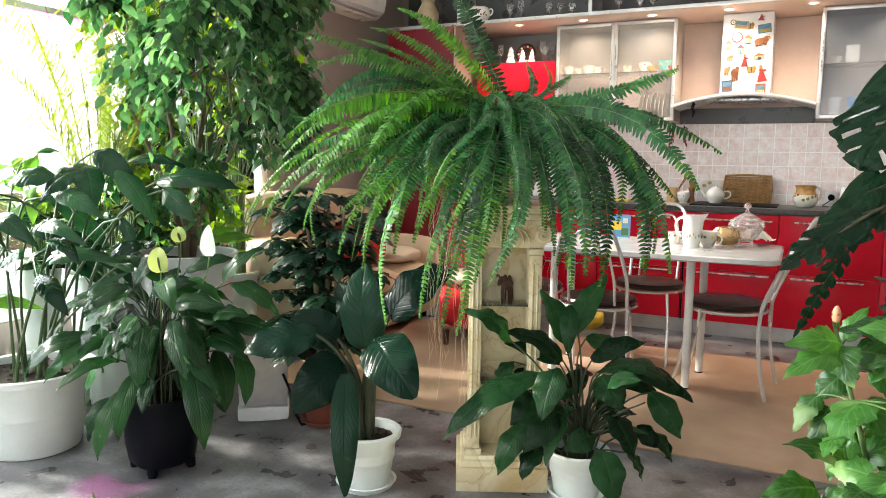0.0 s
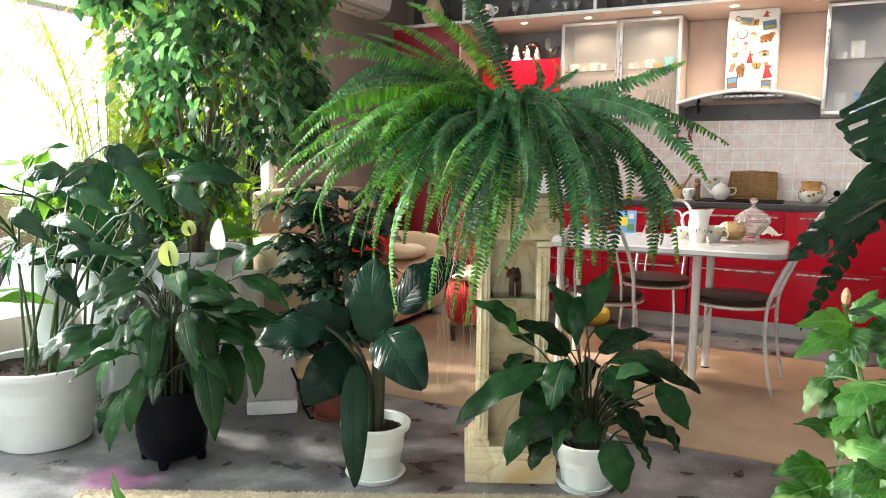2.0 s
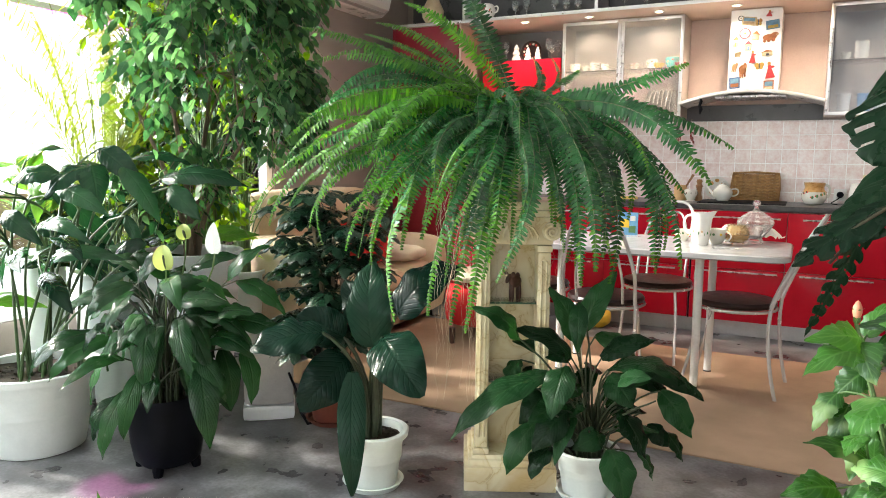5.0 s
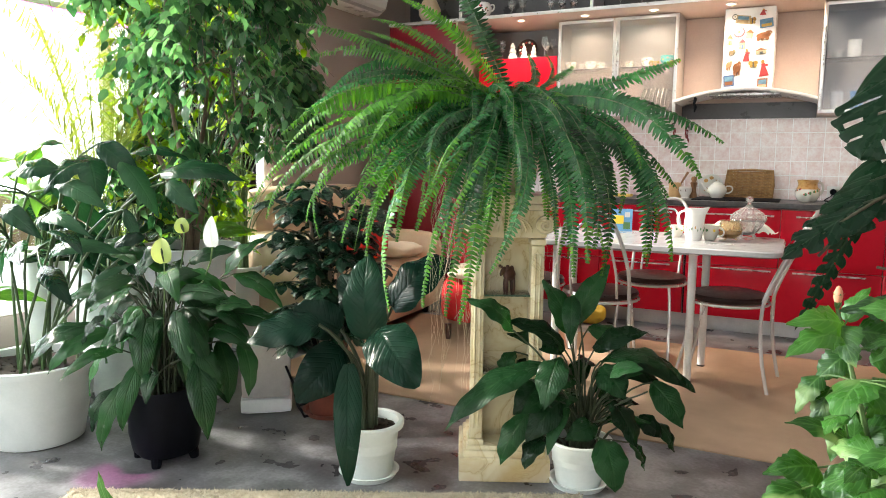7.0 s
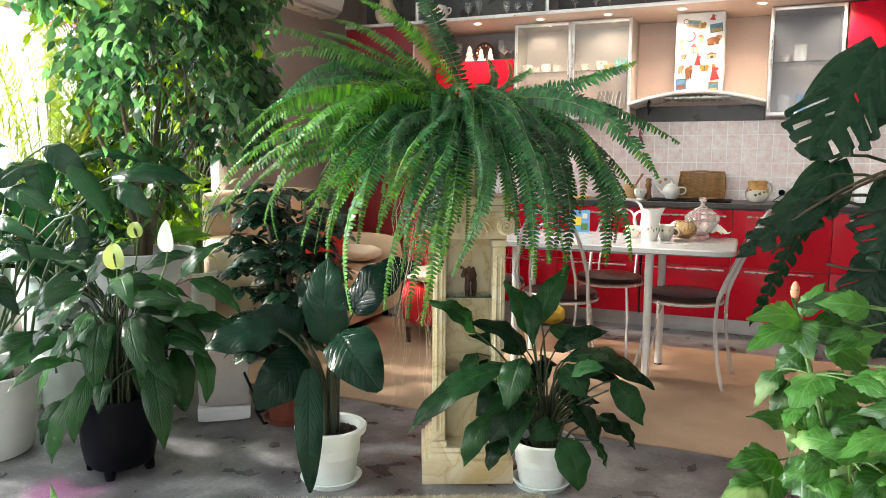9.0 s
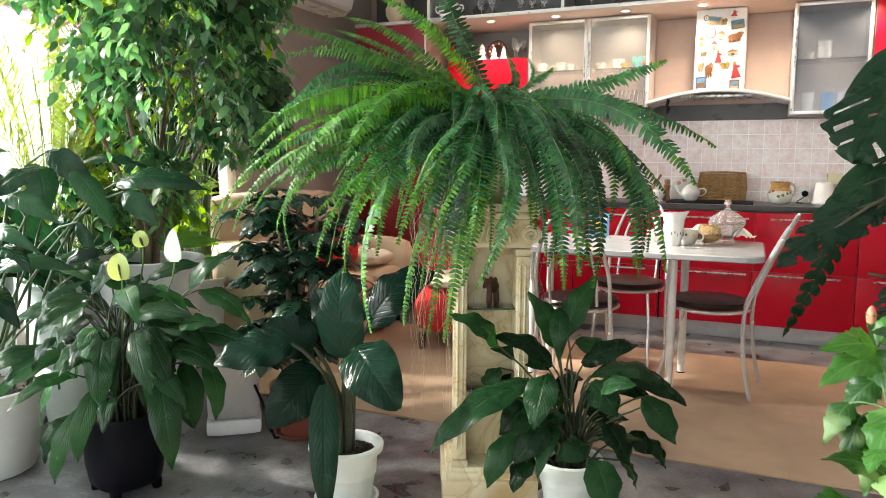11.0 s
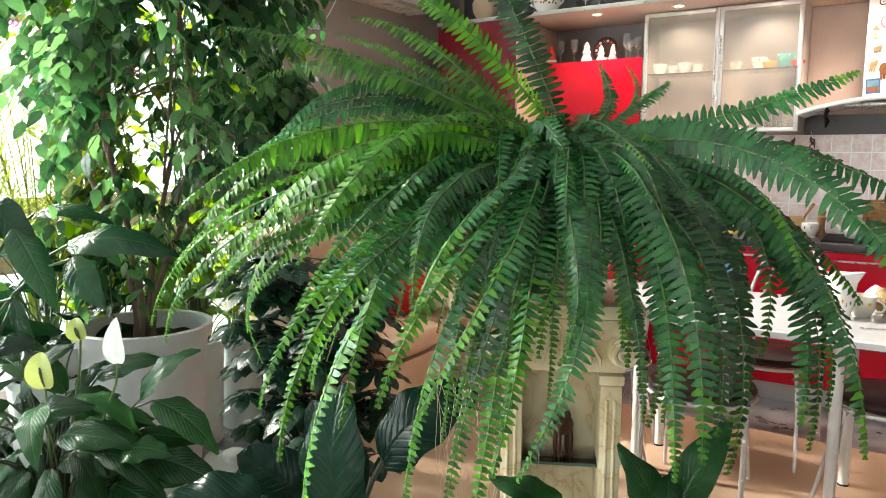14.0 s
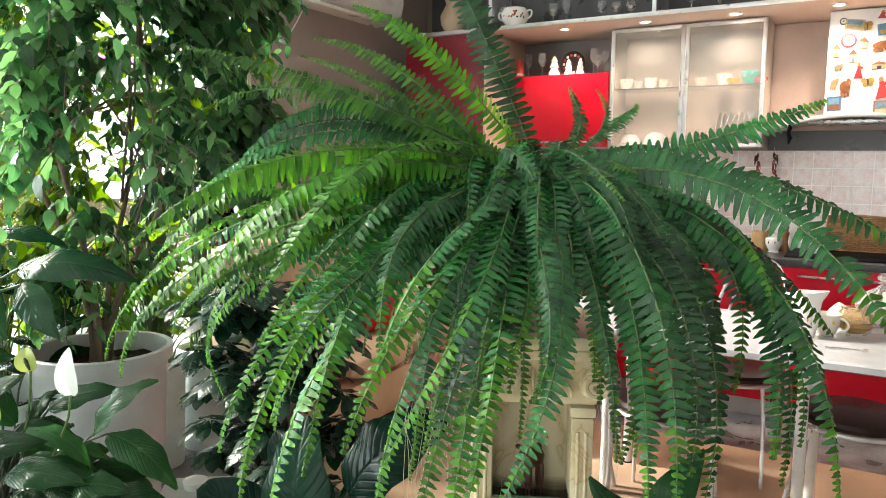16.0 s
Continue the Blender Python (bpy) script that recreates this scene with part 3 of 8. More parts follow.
board = thing("light_board", "long beech pelmet board with recessed spotlights over the cabinets", "shelf")
solid("board", -3.30, 0.93, FY - 0.004, WY - 0.003, TOP + 0.004, TOP + 0.026, M_WOODP, board, 0.002)
solid("edge_strip", -3.30, 0.93, FY - 0.012, FY - 0.005, TOP + 0.003, TOP + 0.027, M_ALU, board, 0.002)
for x in (-2.21, -1.71, -1.21, -0.70, -0.19, 0.32):
    me = Mesh()
    me.lathe([(0.0, 0.006), (0.02, 0.006), (0.024, 0.0), (0.034, -0.003), (0.036, 0.001), (0.036, 0.004)], (x, 6.25, TOP + 0.0005), 20)
    sp = part("spotlight", me, M_ALU, board, "round recessed spotlight")
    me = Mesh()
    me.lathe([(0.0, 0.0), (0.021, 0.0)], (x, 6.25, TOP - 0.001), 16)
    part("bulb", me, M_SPOT, sp)
    la = new("spotlight_beam", bpy.data.lights.new("spotlight_beam", "SPOT"))
    la.data.energy, la.data.spot_size, la.data.spot_blend, la.data.color, la.data.shadow_soft_size = 15.0, radians(135), 0.7, (1.0, 0.80, 0.60), 0.02
    la.matrix_world = look((x, 6.25, TOP - 0.012), (x, 6.27, 0))

# display shelf above the board: dark lining, uprights and glassware
u = thing("display_case", "dark grey lined upper shelf with aluminium uprights", "shelf")
solid("back_lining", -3.30, 0.93, 6.45, 6.47, TOP + 0.028, 2.70, M_GREY, u)
for x in (-2.68, -1.633, -0.59, 0.45):
    solid("upright", x - 0.012, x + 0.012, FY + 0.04, 6.448, TOP + 0.028, 2.70, M_ALU, u, 0.002)


def hood():
    h = thing("cooker_hood", "white cooker hood with an arched visor", "cooker hood")
    me = Mesh()
    me.box(-0.748, -0.423, CY + 0.01, WY - 0.013, 1.66, TOP - 0.002, 0, 0.006)
    part("chimney", me, M_WHITE, h)
    me, n = Mesh(), 24
    rows = []
    for i in range(n + 1):
        s = i / n
        x = -1.050 + 0.915 * s
        z = 1.600 + 0.072 * math.sin(math.pi * s) ** 0.9
        y = 6.26 - 0.07 * math.sin(math.pi * s)
        rows.append([(x, y + 0.004, z - 0.022), (x, y, z - 0.012), (x, y + 0.004, z), (x, 6.55, z + 0.006), (x, WY - 0.014, z + 0.006), (x, WY - 0.014, z - 0.016), (x, 6.35, z - 0.016)])
    me.grid(rows, None, 0, True)
    me.f += [tuple(range(6, -1, -1)), tuple(n * 7 + j for j in range(7))]
    me.m += [0, 0]
    part("visor", me, M_WHITE, h)
    solid("grease_filter", -0.82, -0.36, 6.33, 6.62, 1.625, 1.644, M_STEEL, h, 0.004)
    return h


hood()
# ---- dining corner ----
tb = thing("dining_table", "white-topped dining table with rounded corners and pale tubular legs", "table")


def rounded_slab(x0, x1, y0, y1, z0, z1, r, n=6):
    """A slab with rounded corners and an eased rim."""
    ring = []
    for cx, cy, a0 in ((x1 - r, y1 - r, 0), (x0 + r, y1 - r, 90), (x0 + r, y0 + r, 180), (x1 - r, y0 + r, 270)):
        ring += [(cx, cy, radians(a0 + 90 * i / n)) for i in range(n + 1)]
    rows = []
    for e, z in ((0.012, z0), (0.0, z0 + 0.006), (0.0, z1 - 0.006), (0.008, z1)):
        rows.append([(cx + (r - e) * math.cos(a), cy + (r - e) * math.sin(a), z) for cx, cy, a in ring])
    me = Mesh()
    me.grid(rows, None, 0, True)
    k = len(ring)
    me.f += [tuple(reversed(range(k))), tuple(3 * k + i for i in range(k))]
    me.m += [0, 0]
    return me


part("tabletop", rounded_slab(-1.72, -0.245, 4.54, 5.30, 0.712, 0.745, 0.09), M_TABLE, tb)
for x, y in ((-0.668, 4.76), (-0.64, 5.11), (-1.40, 4.76), (-1.40, 5.11)):
    me = Mesh()
    me.tube([(x, y, 0.014), (x, y, 0.45), (x, y, 0.711)], [0.020, 0.021, 0.022], 20)
    lg = part("leg", me, M_WHITE, tb)
    me = Mesh()
    me.tube([(x, y, 0.009), (x, y, 0.016)], 0.0212, 16)
    part("foot_cap", me, M_BLACK, lg)
solid("apron", -1.40, -0.66, 4.92, 4.95, 0.66, 0.711, M_CHAIR, tb, 0.004)


def chair(m):
    c = thing("dining_chair", "silver tubular dining chair with a round dark brown seat", "chair", m, "chairs round the table")
    me = Mesh()
    me.lathe([(0.0, 0.438), (0.185, 0.438), (0.2, 0.445), (0.204, 0.46), (0.196, 0.474), (0.15, 0.484), (0.0, 0.488)], (0, 0, 0), 36)
    part("seat", me, M_SEAT, c)
    me = Mesh()
    me.tube([(0.203 * math.cos(a), 0.203 * math.sin(a), 0.432) for a in (6.2832 * i / 32 for i in range(33))], 0.008, 8)
    part("seat_ring", me, M_CHAIR, c)
    for sx in (-1, 1):
        me = Mesh()
        me.tube(cubic((sx * 0.17, 0.225, 0.0), (sx * 0.165, 0.19, 0.15), (sx * 0.155, 0.155, 0.30), (sx * 0.14, 0.145, 0.43), 10), 0.0085, 10)
        part("front_leg", me, M_CHAIR, c)
        me = Mesh()
        me.tube(cubic((sx * 0.185, -0.245, 0.0), (sx * 0.185, -0.20, 0.18), (sx * 0.185, -0.185, 0.34), (sx * 0.185, -0.20, 0.46), 10), 0.0098, 10)
        part("back_leg", me, M_CHAIR, c)
    n = 40
    for r, wd, top, lean in ((0.0098, 0.185, 0.925, 0.0), (0.007, 0.120, 0.86, 0.012)):
        pts = []
        for i in range(n + 1):
            s = i / n * 2 - 1
            z = 0.462 + (top - 0.462) * (1 - abs(s) ** 2.6) if abs(s) < 0.999 else 0.462
            x = wd * math.copysign(min(1.0, abs(s) * 1.15) ** 0.8, s) * (0.98 + 0.06 * (1 - abs(s)))
            pts.append((x, -0.20 - 0.20 * ((z - 0.462) / 0.463) ** 1.15 + lean, z))
        me = Mesh()
        me.tube(pts, r, 10)
        part("back_arch" if wd > 0.15 else "inner_arch", me, M_CHAIR, c)
    return c


first = chair(pose(-0.50, 4.93, 0, 0, 0, 84))
copy_thing(first, pose(-1.13, 4.70, 0, 0, 0, 4))
copy_thing(first, pose(-0.98, 5.36, 0, 0, 0, 176))
copy_thing(first, pose(-1.62, 4.95, 0, 0, 0, -80))

# things on the table
def lathe_thing(name, label, category, profile, m, mat, k=28, group=""):
    me = Mesh()
    me.lathe(profile, (0, 0, 0), k)
    ob = tagged(part(name, me, mat), label, category, group)
    ob.matrix_basis = m
    return ob


M_CRYSTAL, nt_, p_, out_ = nodes_of("cut_crystal")
setv(p_, Base_Color=(0.96, 0.93, 0.92, 1), Roughness=0.06, Transmission_Weight=0.78, IOR=1.50)
M_AMBER, nt_, p_, out_ = nodes_of("amber_glass")
setv(p_, Base_Color=(0.95, 0.80, 0.56, 1), Roughness=0.10, Transmission_Weight=0.86, IOR=1.38)
M_PAINTED = pbr("flower_painted_china", (0.74, 0.70, 0.60), (0.80, 0.77, 0.70), 10.0, 0.2, 0, 0.03, 60, coat=0.3)
M_OCHRE = pbr("ochre_glaze", (0.42, 0.20, 0.06), (0.62, 0.36, 0.12), 30.0, 0.3, 0, 0.1, 90)
M_REDPAINT = pbr("red_paint", (0.50, 0.03, 0.02), (0.62, 0.05, 0.03), 20.0, 0.4)
M_GREENP = pbr("green_paint", (0.06, 0.16, 0.05), (0.10, 0.22, 0.08), 20.0, 0.4)
M_BLUEP = pbr("blue_print", (0.10, 0.28, 0.55), (0.18, 0.42, 0.65), 20.0, 0.5)
M_TEAL = pbr("teal_glaze", (0.02, 0.38, 0.36), (0.05, 0.48, 0.45), 20.0, 0.25)
M_PAPER = pbr("white_paper", (0.76, 0.75, 0.72), (0.84, 0.83, 0.80), 20.0, 0.8, 0, 0.1, 80)



def fluted(me, profile, n, depth, k=72):
    """A turned form whose wall is cut into n flutes."""
    rows = [[(r * (1 + depth * abs(math.sin(n * a / 2)) * w) * math.cos(a), r * (1 + depth * abs(math.sin(n * a / 2)) * w) * math.sin(a), z) for a in (6.28319 * q / k for q in range(k))] for r, z, w in profile]
    me.grid(rows, None, 0, True)


cr = thing("sugar_bowl", "lidded cut-crystal sugar bowl on small feet", "bowl", pose(-0.437, 5.12, 0.745))
me = Mesh()
fluted(me, [(0.0, 0.026, 0), (0.026, 0.024, 0.5), (0.046, 0.042, 1), (0.068, 0.072, 1), (0.086, 0.104, 1), (0.084, 0.110, 1), (0.064, 0.076, 0), (0.042, 0.048, 0), (0.0, 0.036, 0)], 12, 0.09)
part("bowl", me, M_CRYSTAL, cr, smooth=False)
for i in range(4):
    a = 0.8 + 1.571 * i
    me = Mesh()
    me.tube([(0.030 * math.cos(a), 0.030 * math.sin(a), 0.036), (0.048 * math.cos(a), 0.048 * math.sin(a), 0.018), (0.050 * math.cos(a), 0.050 * math.sin(a), 0.0)], [0.008, 0.006, 0.008], 8)
    part("foot", me, M_CRYSTAL, cr)
me = Mesh()
fluted(me, [(0.090, 0.111, 1), (0.088, 0.122, 1), (0.070, 0.146, 1), (0.044, 0.164, 1), (0.022, 0.178, 0.5), (0.010, 0.190, 0), (0.009, 0.202, 0), (0.0, 0.203, 0)], 12, 0.07)
part("lid", me, M_CRYSTAL, cr, smooth=False)
me = Mesh()
fluted(me, [(0.0, 0.2035, 0), (0.010, 0.205, 0), (0.019, 0.213, 1), (0.020, 0.221, 1), (0.012, 0.232, 1), (0.0, 0.235, 0)], 8, 0.08, 48)
part("knob", me, M_CRYSTAL, cr, smooth=False)

am = thing("honey_jar", "round amber glass jar half full of honey on tiny feet", "jar", pose(-0.523, 5.03, 0.745))
me = Mesh()
fluted(me, [(0.0, 0.012, 0), (0.032, 0.010, 0), (0.058, 0.030, 1), (0.065, 0.056, 1), (0.056, 0.084, 1), (0.046, 0.098, 0), (0.050, 0.106, 0), (0.046, 0.107, 0), (0.042, 0.098, 0), (0.055, 0.055, 0), (0.030, 0.016, 0), (0.0, 0.015, 0)], 16, 0.04, 64)
part("bowl", me, M_AMBER, am)
me = Mesh()
me.lathe([(0.0, 0.0165), (0.028, 0.0175), (0.049, 0.036), (0.053, 0.054), (0.0, 0.055)], (0, 0, 0), 28)
part("honey", me, pbr("honey", (0.50, 0.27, 0.06), (0.64, 0.40, 0.12), 25.0, 0.2, 0, 0.02, 60, coat=0.3), am, "thick golden honey")
for i in range(3):
    a = 2.09 * i
    me = Mesh()
    me.tube([(0.03 * math.cos(a), 0.03 * math.sin(a), 0.015), (0.04 * math.cos(a), 0.04 * math.sin(a), 0.0)], 0.006, 8)
    part("foot", me, M_AMBER, am)


def cup(m, label, s=1.0, mat=None):
    c = thing("teacup", label, "cup", m, "teacups")
    me = Mesh()
    me.lathe([(0.0, 0.004), (0.022 * s, 0.0), (0.026 * s, 0.006), (0.040 * s, 0.036 * s), (0.043 * s, 0.066 * s), (0.040 * s, 0.066 * s), (0.036 * s, 0.036 * s), (0.0, 0.01)], (0, 0, 0), 26)
    part("body", me, mat or M_PAINTED, c)
    me = Mesh()
    me.tube([(0.040 * s + 0.024 * s * math.sin(a), 0, 0.036 * s + 0.02 * s * math.cos(a)) for a in (3.14 * i / 10 for i in range(11))], 0.004 * s, 6)
    part("ear", me, mat or M_PAINTED, c)
    for i in range(9):
        a = i * 0.7
        me = Mesh()
        me.lathe([(0.0, 0.0012), (0.006 * s, 0.0)], (0, 0, 0), 8)
        ob = part("painted_flower", me, (M_REDPAINT, M_GREENP, M_YELLOW)[i % 3], c)
        ob.matrix_basis = Matrix.Rotation(a, 4, "Z") @ pose(0.0425 * s, 0, 0.046 * s + 0.006 * math.sin(i * 2.3), 0, 83, 0)
    return c


cup(pose(-0.618, 4.98, 0.745, 0, 0, -20), "wide white teacup painted with small flowers", 1.25)
cup(pose(-0.80, 5.04, 0.745, 0, 0, 120), "white teacup painted with small flowers", 1.0)
mj = thing("milk_jug", "tall white china jug with a painted leaf wreath", "jug", pose(-0.69, 4.90, 0.745, 0, 0, 170))
me = Mesh()
prof = [(0.0, 0.002, 0), (0.036, 0.0, 0), (0.040, 0.008, 0), (0.044, 0.030, 0), (0.052, 0.065, 0), (0.050, 0.105, 0.1), (0.046, 0.135, 0.4), (0.052, 0.172, 1), (0.049, 0.172, 1), (0.042, 0.135, 0.4), (0.045, 0.09, 0), (0.0, 0.02, 0)]
rows = [[(r * math.cos(a) - 0.030 * w * max(0.0, -math.cos(a)) ** 4, r * math.sin(a), z + 0.012 * w * max(0.0, -math.cos(a)) ** 3) for a in (6.28319 * q / 32 for q in range(32))] for r, z, w in prof]
me.grid(rows, None, 0, True)
part("body", me, M_PORCELAIN, mj)
me = Mesh()
me.tube(cubic((0.046, 0, 0.155), (0.105, 0, 0.165), (0.100, 0, 0.06), (0.050, 0, 0.055), 12), 0.0065, 8)
part("ear", me, M_PORCELAIN, mj)
for i in range(22):
    a = i * 0.2856
    me = Mesh()
    me.lathe([(0.0, 0.0022), (0.0085, 0.0)], (0, 0, 0), 8, squash=0.6)
    ob = part("painted_leaf", me, (M_GREENP, M_OCHRE, M_GREENP)[i % 3], mj)
    ob.matrix_basis = Matrix.Rotation(a, 4, "Z") @ pose(0.0515, 0, 0.066 + 0.008 * math.sin(i * 2.1), 0, 90, 40 * (-1) ** i)
wn_ = thing("napkin", "crumpled white cloth napkin beside the sugar bowl", "napkin", pose(-0.56, 5.19, 0.745, 0, 0, 20))
me, rg = Mesh(), random.Random(2)
rows = [[(0.16 * (i / 8 - 0.5), 0.13 * (j / 6 - 0.5), 0.012 + 0.075 * math.exp(-8 * ((i / 8 - 0.4) ** 2 + (j / 6 - 0.5) ** 2)) + rg.uniform(0, 0.024)) for j in range(7)] for i in range(9)]
me.grid(rows)
part("cloth", me, M_PAPER, wn_)
copy_thing(wn_, pose(-0.375, 5.25, 0.745, 0, 0, 70))
sp_ = thing("teaspoon", "small steel teaspoon lying on the table", "spoon", pose(-0.55, 4.74, 0.7475, 0, 0, 10))
me = Mesh()
me.tube([(-0.06, 0, 0.002), (0.02, 0, 0.003), (0.05, 0, 0.002)], [0.004, 0.0025, 0.003], 6)
part("stem", me, M_STEEL, sp_)
me = Mesh()
me.lathe([(0.0, 0.001), (0.014, 0.003), (0.015, 0.005), (0.0, 0.003)], (0.062, 0, 0), 12, squash=0.65)
part("bowl", me, M_STEEL, sp_)
cd = thing("greeting_card", "small standing card with blue and yellow print", "card", pose(-1.14, 5.20, 0.745, 0, 0, 10))
me = Mesh()
me.box(-0.06, 0.06, 0.0, 0.003, 0.0, 0.135)
part("card", me, M_BLUEP, cd)
for x, z, w, h, mt in ((-0.02, 0.07, 0.06, 0.05, M_YELLOW), (0.028, 0.035, 0.04, 0.04, M_GREENP), (0.03, 0.10, 0.03, 0.03, M_PAPER)):
    me = Mesh()
    me.box(x - w / 2, x + w / 2, -0.002, -0.0003, z - h / 2, z + h / 2)
    part("print", me, mt, cd)
me = Mesh()
me.box(-0.01, 0.01, 0.003, 0.06, 0.0, 0.003)
part("strut", me, M_PAPER, cd)

# ---- things on the worktop ----
tr = thing("wicker_tray", "woven golden wicker tray leaning against the tiles", "tray", pose(-0.54, 6.645, 0.90, -8, 0, 0))
wm = Mesh()
for i in range(15):
    x = -0.15 + 0.30 * i / 14
    wm.tube([(x, 0.002 * (-1) ** i, 0.012), (x, 0.0, 0.20)], 0.004, 5, 0, False)
part("ribs", wm, M_WICKER, tr)
for r in range(17):
    me = Mesh()
    z = 0.014 + 0.0112 * r
    me.tube([(-0.155 + 0.31 * i / 30, 0.0058 * math.cos(3.1416 * (i / 2 * 0.9333 + r)), z) for i in range(31)], 0.0062, 5)
    part("weave", me, M_WICKER, tr)
me = Mesh()
me.tube([(-0.16, -0.008, 0.008), (-0.163, -0.012, 0.1), (-0.155, -0.008, 0.205), (0, -0.012, 0.212), (0.155, -0.008, 0.205), (0.163, -0.012, 0.1), (0.16, -0.008, 0.008), (0, -0.012, 0.006), (-0.16, -0.008, 0.008)], 0.0085, 7)
part("rim", me, M_WICKER, tr)

tp = thing("teapot", "white porcelain teapot with a lid on the worktop", "teapot", pose(-0.735, 6.40, 0.909))
me = Mesh()
me.lathe([(0.0, 0.0), (0.036, 0.0), (0.045, 0.008), (0.064, 0.04), (0.066, 0.064), (0.05, 0.092), (0.034, 0.102), (0.03, 0.10), (0.0, 0.1)], (0, 0, 0), 32)
part("body", me, M_PORCELAIN, tp)
me = Mesh()
me.tube(cubic((-0.055, 0, 0.045), (-0.085, 0, 0.05), (-0.09, 0, 0.09), (-0.115, 0, 0.104), 8), [0.016, 0.014, 0.011, 0.010, 0.009, 0.008, 0.0075, 0.007, 0.007], 10)
part("spout", me, M_PORCELAIN, tp)
me = Mesh()
me.tube(cubic((0.056, 0, 0.082), (0.12, 0, 0.105), (0.115, 0, 0.03), (0.058, 0, 0.035), 12), 0.0055, 8)
part("loop", me, M_PORCELAIN, tp, "curved white porcelain ear")
me = Mesh()
me.lathe([(0.036, 0.102), (0.03, 0.112), (0.008, 0.12), (0.006, 0.126), (0.011, 0.132), (0.008, 0.139), (0.0, 0.14)], (0, 0, 0), 24)
part("lid", me, M_PORCELAIN, tp)

jg = thing("jug", "round cream ceramic jug with ochre neck and painted flowers", "jug", pose(-0.155, 6.46, 0.90, 0, 0, 25))
me = Mesh()
me.lathe([(0.0, 0.0), (0.046, 0.0), (0.058, 0.008), (0.076, 0.036), (0.079, 0.062), (0.072, 0.086)], (0, 0, 0), 36)
part("body", me, M_PAINTED, jg)
me = Mesh()
me.lathe([(0.072, 0.0865), (0.062, 0.104), (0.060, 0.120), (0.066, 0.142), (0.068, 0.147), (0.064, 0.150), (0.055, 0.12), (0.05, 0.10)], (0, 0, 0), 36)
part("neck", me, M_OCHRE, jg, "ochre glazed neck")
me = Mesh()
me.tube(cubic((0.060, 0, 0.132), (0.120, 0, 0.150), (0.118, 0, 0.05), (0.074, 0, 0.045), 12), 0.0080, 8)
part("ear", me, M_PAINTED, jg)
for i in range(30):
    a, z = i * 0.83, 0.052 + 0.034 * ((i * 7) % 5) / 4
    me = Mesh()
    me.lathe([(0.0, 0.003), (0.007 + 0.005 * ((i * 3) % 4) / 3, 0.0)], (0, 0, 0), 8, squash=0.7)
    ob = part("painted_flower", me, (M_REDPAINT, M_GREENP, M_OCHRE, M_DWOOD)[i % 4], jg)
    ob.matrix_basis = Matrix.Rotation(a, 4, "Z") @ pose(0.0785 - 0.24 * max(0, z - 0.062), 0, z, 0, 88 - 600 * max(0, z - 0.062), 0)

kt = thing("electric_kettle", "white plastic electric kettle beside the wall socket", "kettle", pose(0.115, 6.50, 0.90))
me = Mesh()
me.lathe([(0.0, 0.0), (0.07, 0.0), (0.072, 0.012), (0.066, 0.02), (0.055, 0.13), (0.05, 0.145), (0.02, 0.152), (0.0, 0.153)], (0, 0, 0), 28)
part("body", me, M_WHITE, kt)
me = Mesh()
me.tube(cubic((0.05, 0, 0.14), (0.12, 0, 0.15), (0.11, 0, 0.03), (0.06, 0, 0.03), 10), 0.009, 8)
part("grip", me, M_WHITE, kt)
bx = thing("paper_box", "pale yellow paper box behind the kettle", "box", pose(0.185, 6.64, 0.90))
solid("box", -0.045, 0.045, -0.04, 0.04, 0.0, 0.205, pbr("pale_yellow_card", (0.62, 0.55, 0.34), (0.72, 0.64, 0.42), 10, 0.6), bx, 0.003)
so = thing("wall_socket", "white wall socket with a black plug and cable", "socket", pose(0.01, WY - 0.0097, 0.963))
solid("plate", -0.04, 0.04, -0.010, 0.0, -0.04, 0.04, M_WHITE, so, 0.004)
me = Mesh()
me.lathe([(0.0, 0.03), (0.018, 0.03), (0.022, 0.02), (0.022, 0.0)], (0, 0, 0), 18)
me.v = [(x, -z - 0.01, y) for x, y, z in me.v]
part("plug", me, M_BLACK, so, "black plug")
me = Mesh()
me.tube(cubic((0, -0.03, -0.012), (-0.02, -0.05, -0.05), (-0.10, -0.10, -0.062), (-0.02, -0.18, -0.0595), 12), 0.0035, 6)
part("cable", me, M_BLACK, so)
pm_ = thing("pepper_mill", "turned wooden pepper mill", "pepper mill", pose(-0.905, 6.46, 0.90))
me = Mesh()
me.lathe([(0.0, 0.0), (0.026, 0.0), (0.026, 0.02), (0.018, 0.05), (0.02, 0.09), (0.026, 0.11), (0.016, 0.122), (0.022, 0.14), (0.018, 0.155), (0.0, 0.16)], (0, 0, 0), 22)
part("body", me, M_WOOD, pm_)
wj = thing("utensil_jar", "wooden jar holding a wooden spatula", "jar", pose(-1.04, 6.48, 0.90))
me = Mesh()
me.lathe([(0.0, 0.0), (0.042, 0.0), (0.045, 0.01), (0.045, 0.11), (0.041, 0.11), (0.04, 0.02), (0.0, 0.02)], (0, 0, 0), 24)
part("jar", me, pbr("pale_wood", (0.45, 0.28, 0.12), (0.58, 0.38, 0.18), 20, 0.5), wj)
me = Mesh()
me.tube([(0.0, 0, 0.03), (0.05, -0.01, 0.12), (0.09, -0.015, 0.19)], [0.006, 0.007, 0.010], 8)
part("spatula", me, M_WOOD, wj)
sc = thing("sugar_pot", "small white footed china pot with dark painted sprigs", "pot", pose(-0.955, 6.40, 0.90))
me = Mesh()
